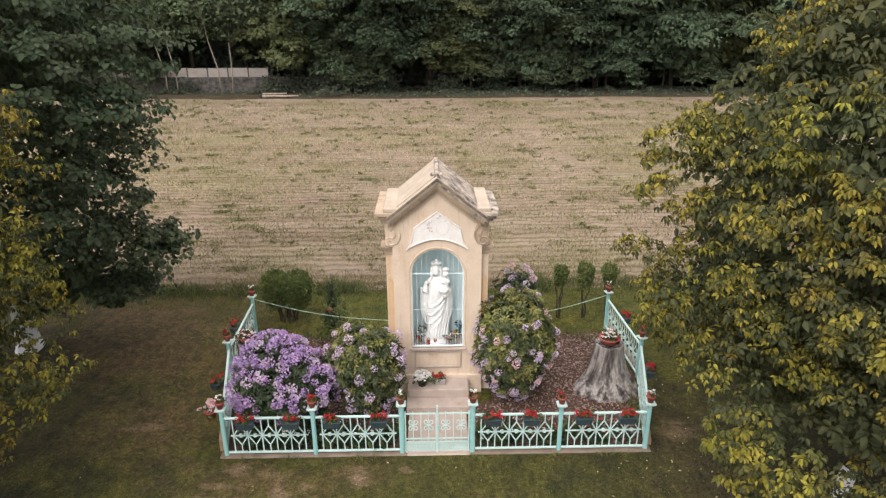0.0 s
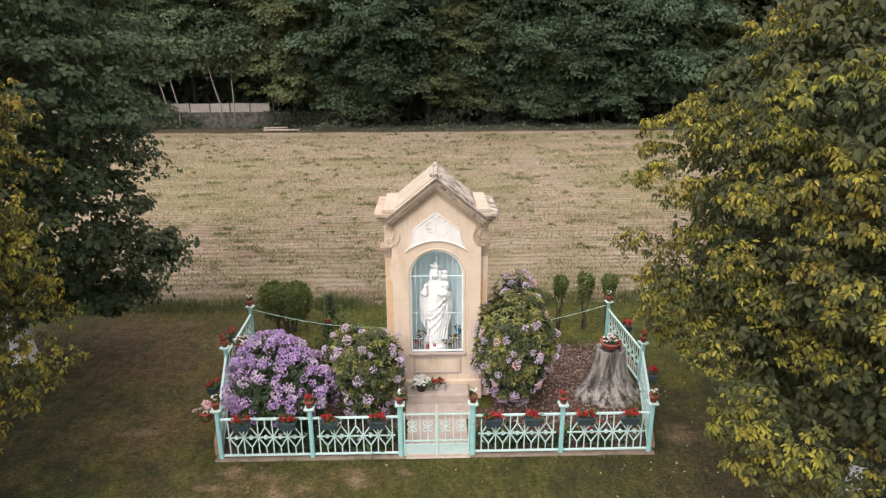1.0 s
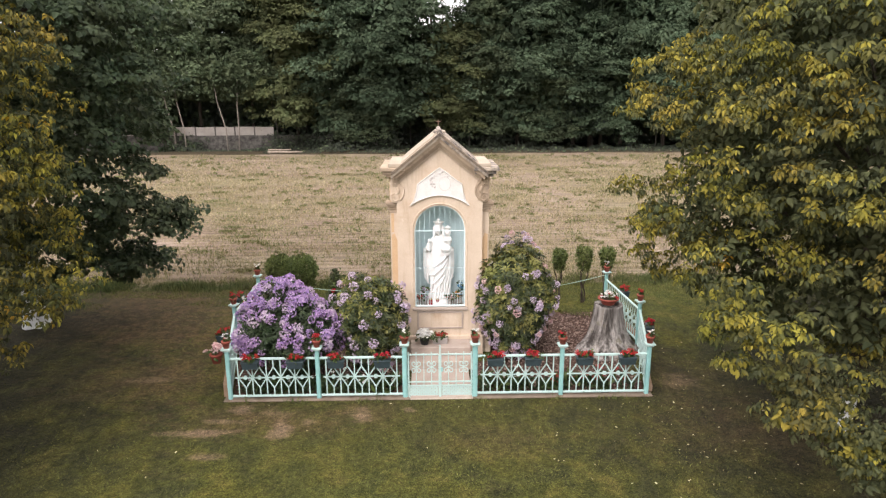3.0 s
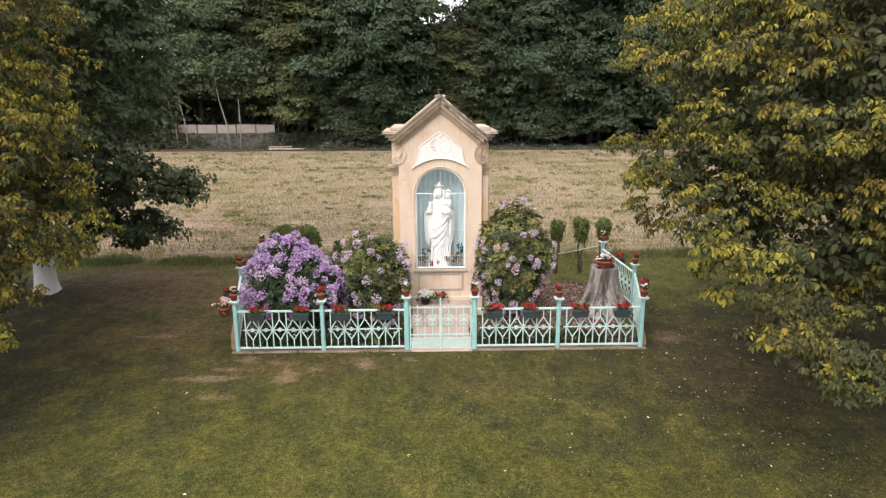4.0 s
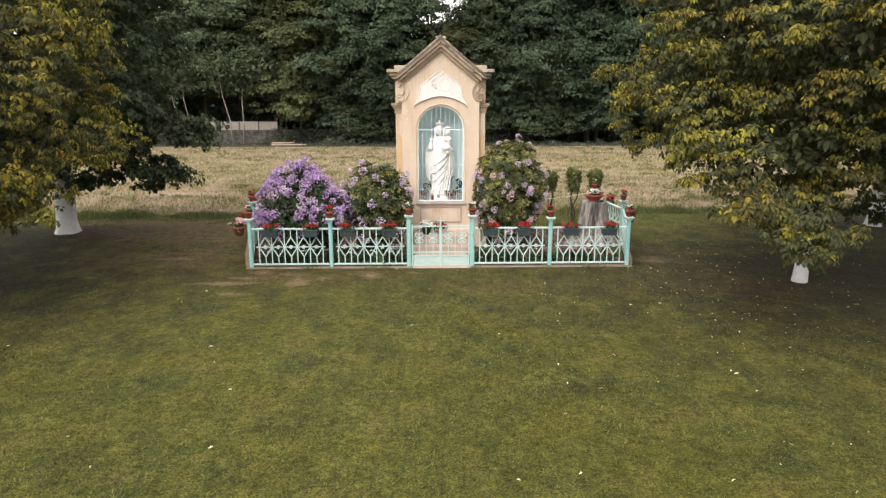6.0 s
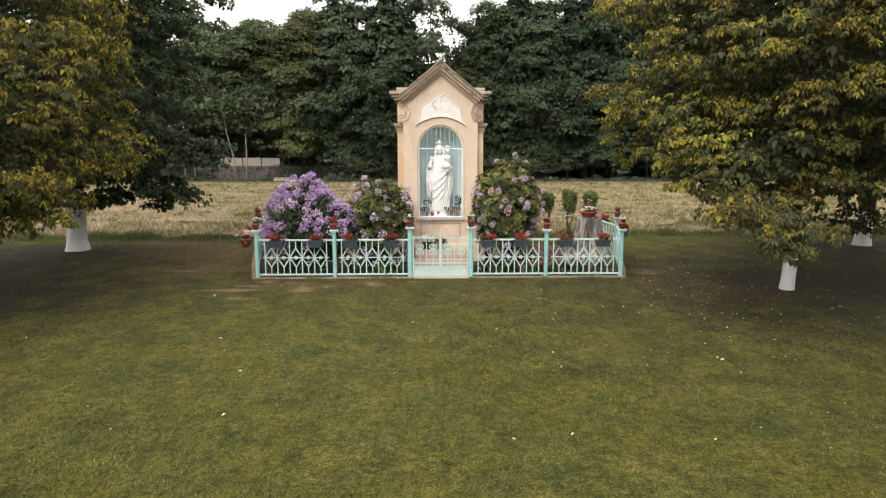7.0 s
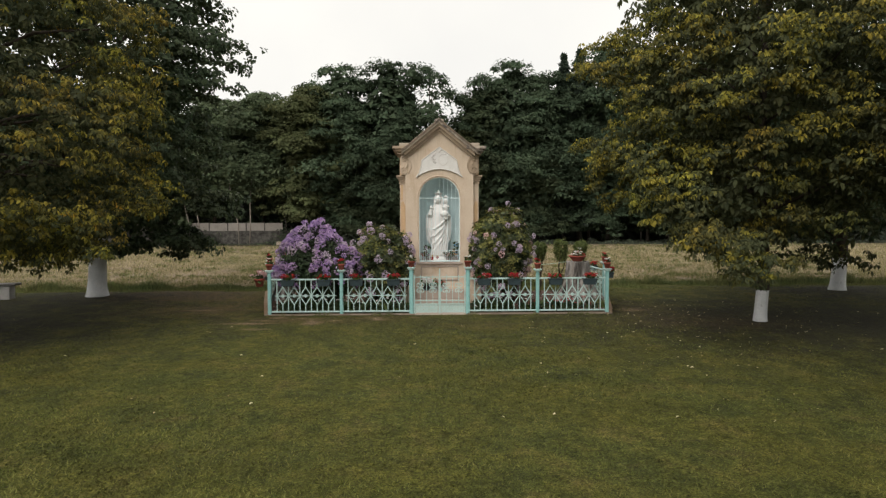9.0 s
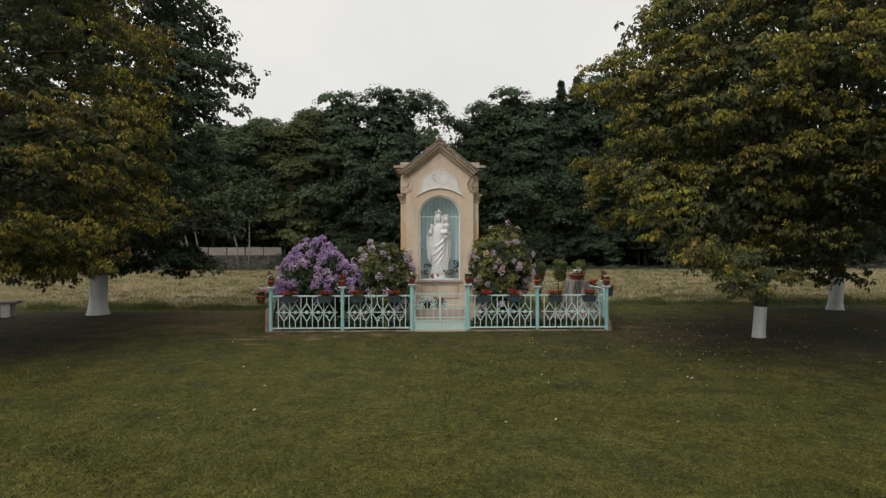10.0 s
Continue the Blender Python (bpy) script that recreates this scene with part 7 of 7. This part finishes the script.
    g = put("field_grass", blade_mesh("field_grass", P, rng.uniform(0.08, 0.22, len(x)), 0.3, rng.uniform(0.008, 0.016, len(x)) * far, M_TALL_DRY))
    tagged(g, "thin yellowish grass sprouting through the stubble", "grass", kind="stuff")
    n = 330
    x = np.where(rng.random(n) < 0.75, rng.normal(5.0, 1.9, n), rng.uniform(-9, 5, n))
    y = np.where(x > 4.2, rng.uniform(-4.6, 2.5, n), -0.3 - 7.5 * rng.random(n) ** 1.8)
    P = np.stack((x, y, np.full(n, 0.045)), 1)
    D = np.stack((rng.normal(size=n), rng.normal(size=n), rng.normal(size=n) * 0.2), 1)
    N = np.stack((rng.normal(size=n) * 0.3, rng.normal(size=n) * 0.3, np.ones(n)), 1)
    L = rng.uniform(0.020, 0.050, n)
    f = put("fallen_leaves", leaf_mesh("fallen_leaves", P, D, N, L, L * 0.5, [M_FALLEN]))
    tagged(f, "pale fallen leaves scattered on the lawn", "fallen leaves", kind="stuff")

    # self-sown grass and weeds in the bed and along the kerb
    n = 3600
    t = rng.random(n)
    side = rng.integers(0, 4, n)
    x = np.where(side == 0, np.interp(t, (0, 1), (3.75, 4.05)) + rng.normal(size=n) * 0.10, np.where(side == 1, rng.uniform(1.9, 3.9, n), np.where(side == 2, rng.uniform(-3.9, -1.3, n), rng.uniform(-3.6, 3.6, n))))
    y = np.where(side == 0, 0.5 + 3.5 * t, np.where(side < 3, 4.15 + rng.normal(size=n) * 0.16, -0.13 + rng.normal(size=n) * 0.035))
    keep = np.array([noise.noise(Vector((a * 2.2, b * 2.2, 4.0))) for a, b in zip(x, y)]) > np.where(side == 3, 0.12, -0.05)
    keep &= ~((side == 3) & (np.abs(x) < 0.6))
    x, y = x[keep], y[keep]
    P = np.stack((x, y, np.where(y < 0, -0.01, 0.03)), 1)
    H = rng.uniform(0.05, 0.22, len(x)) * np.where(y < 0, 0.6, 1.0)
    g = put("bed_weeds", blade_mesh("bed_weeds", P, H, 0.6, rng.uniform(0.010, 0.022, len(x)), M_TALL))
    tagged(g, "tufts of weeds along the bed's edges and kerb", "weeds", kind="stuff")


ground_cover()
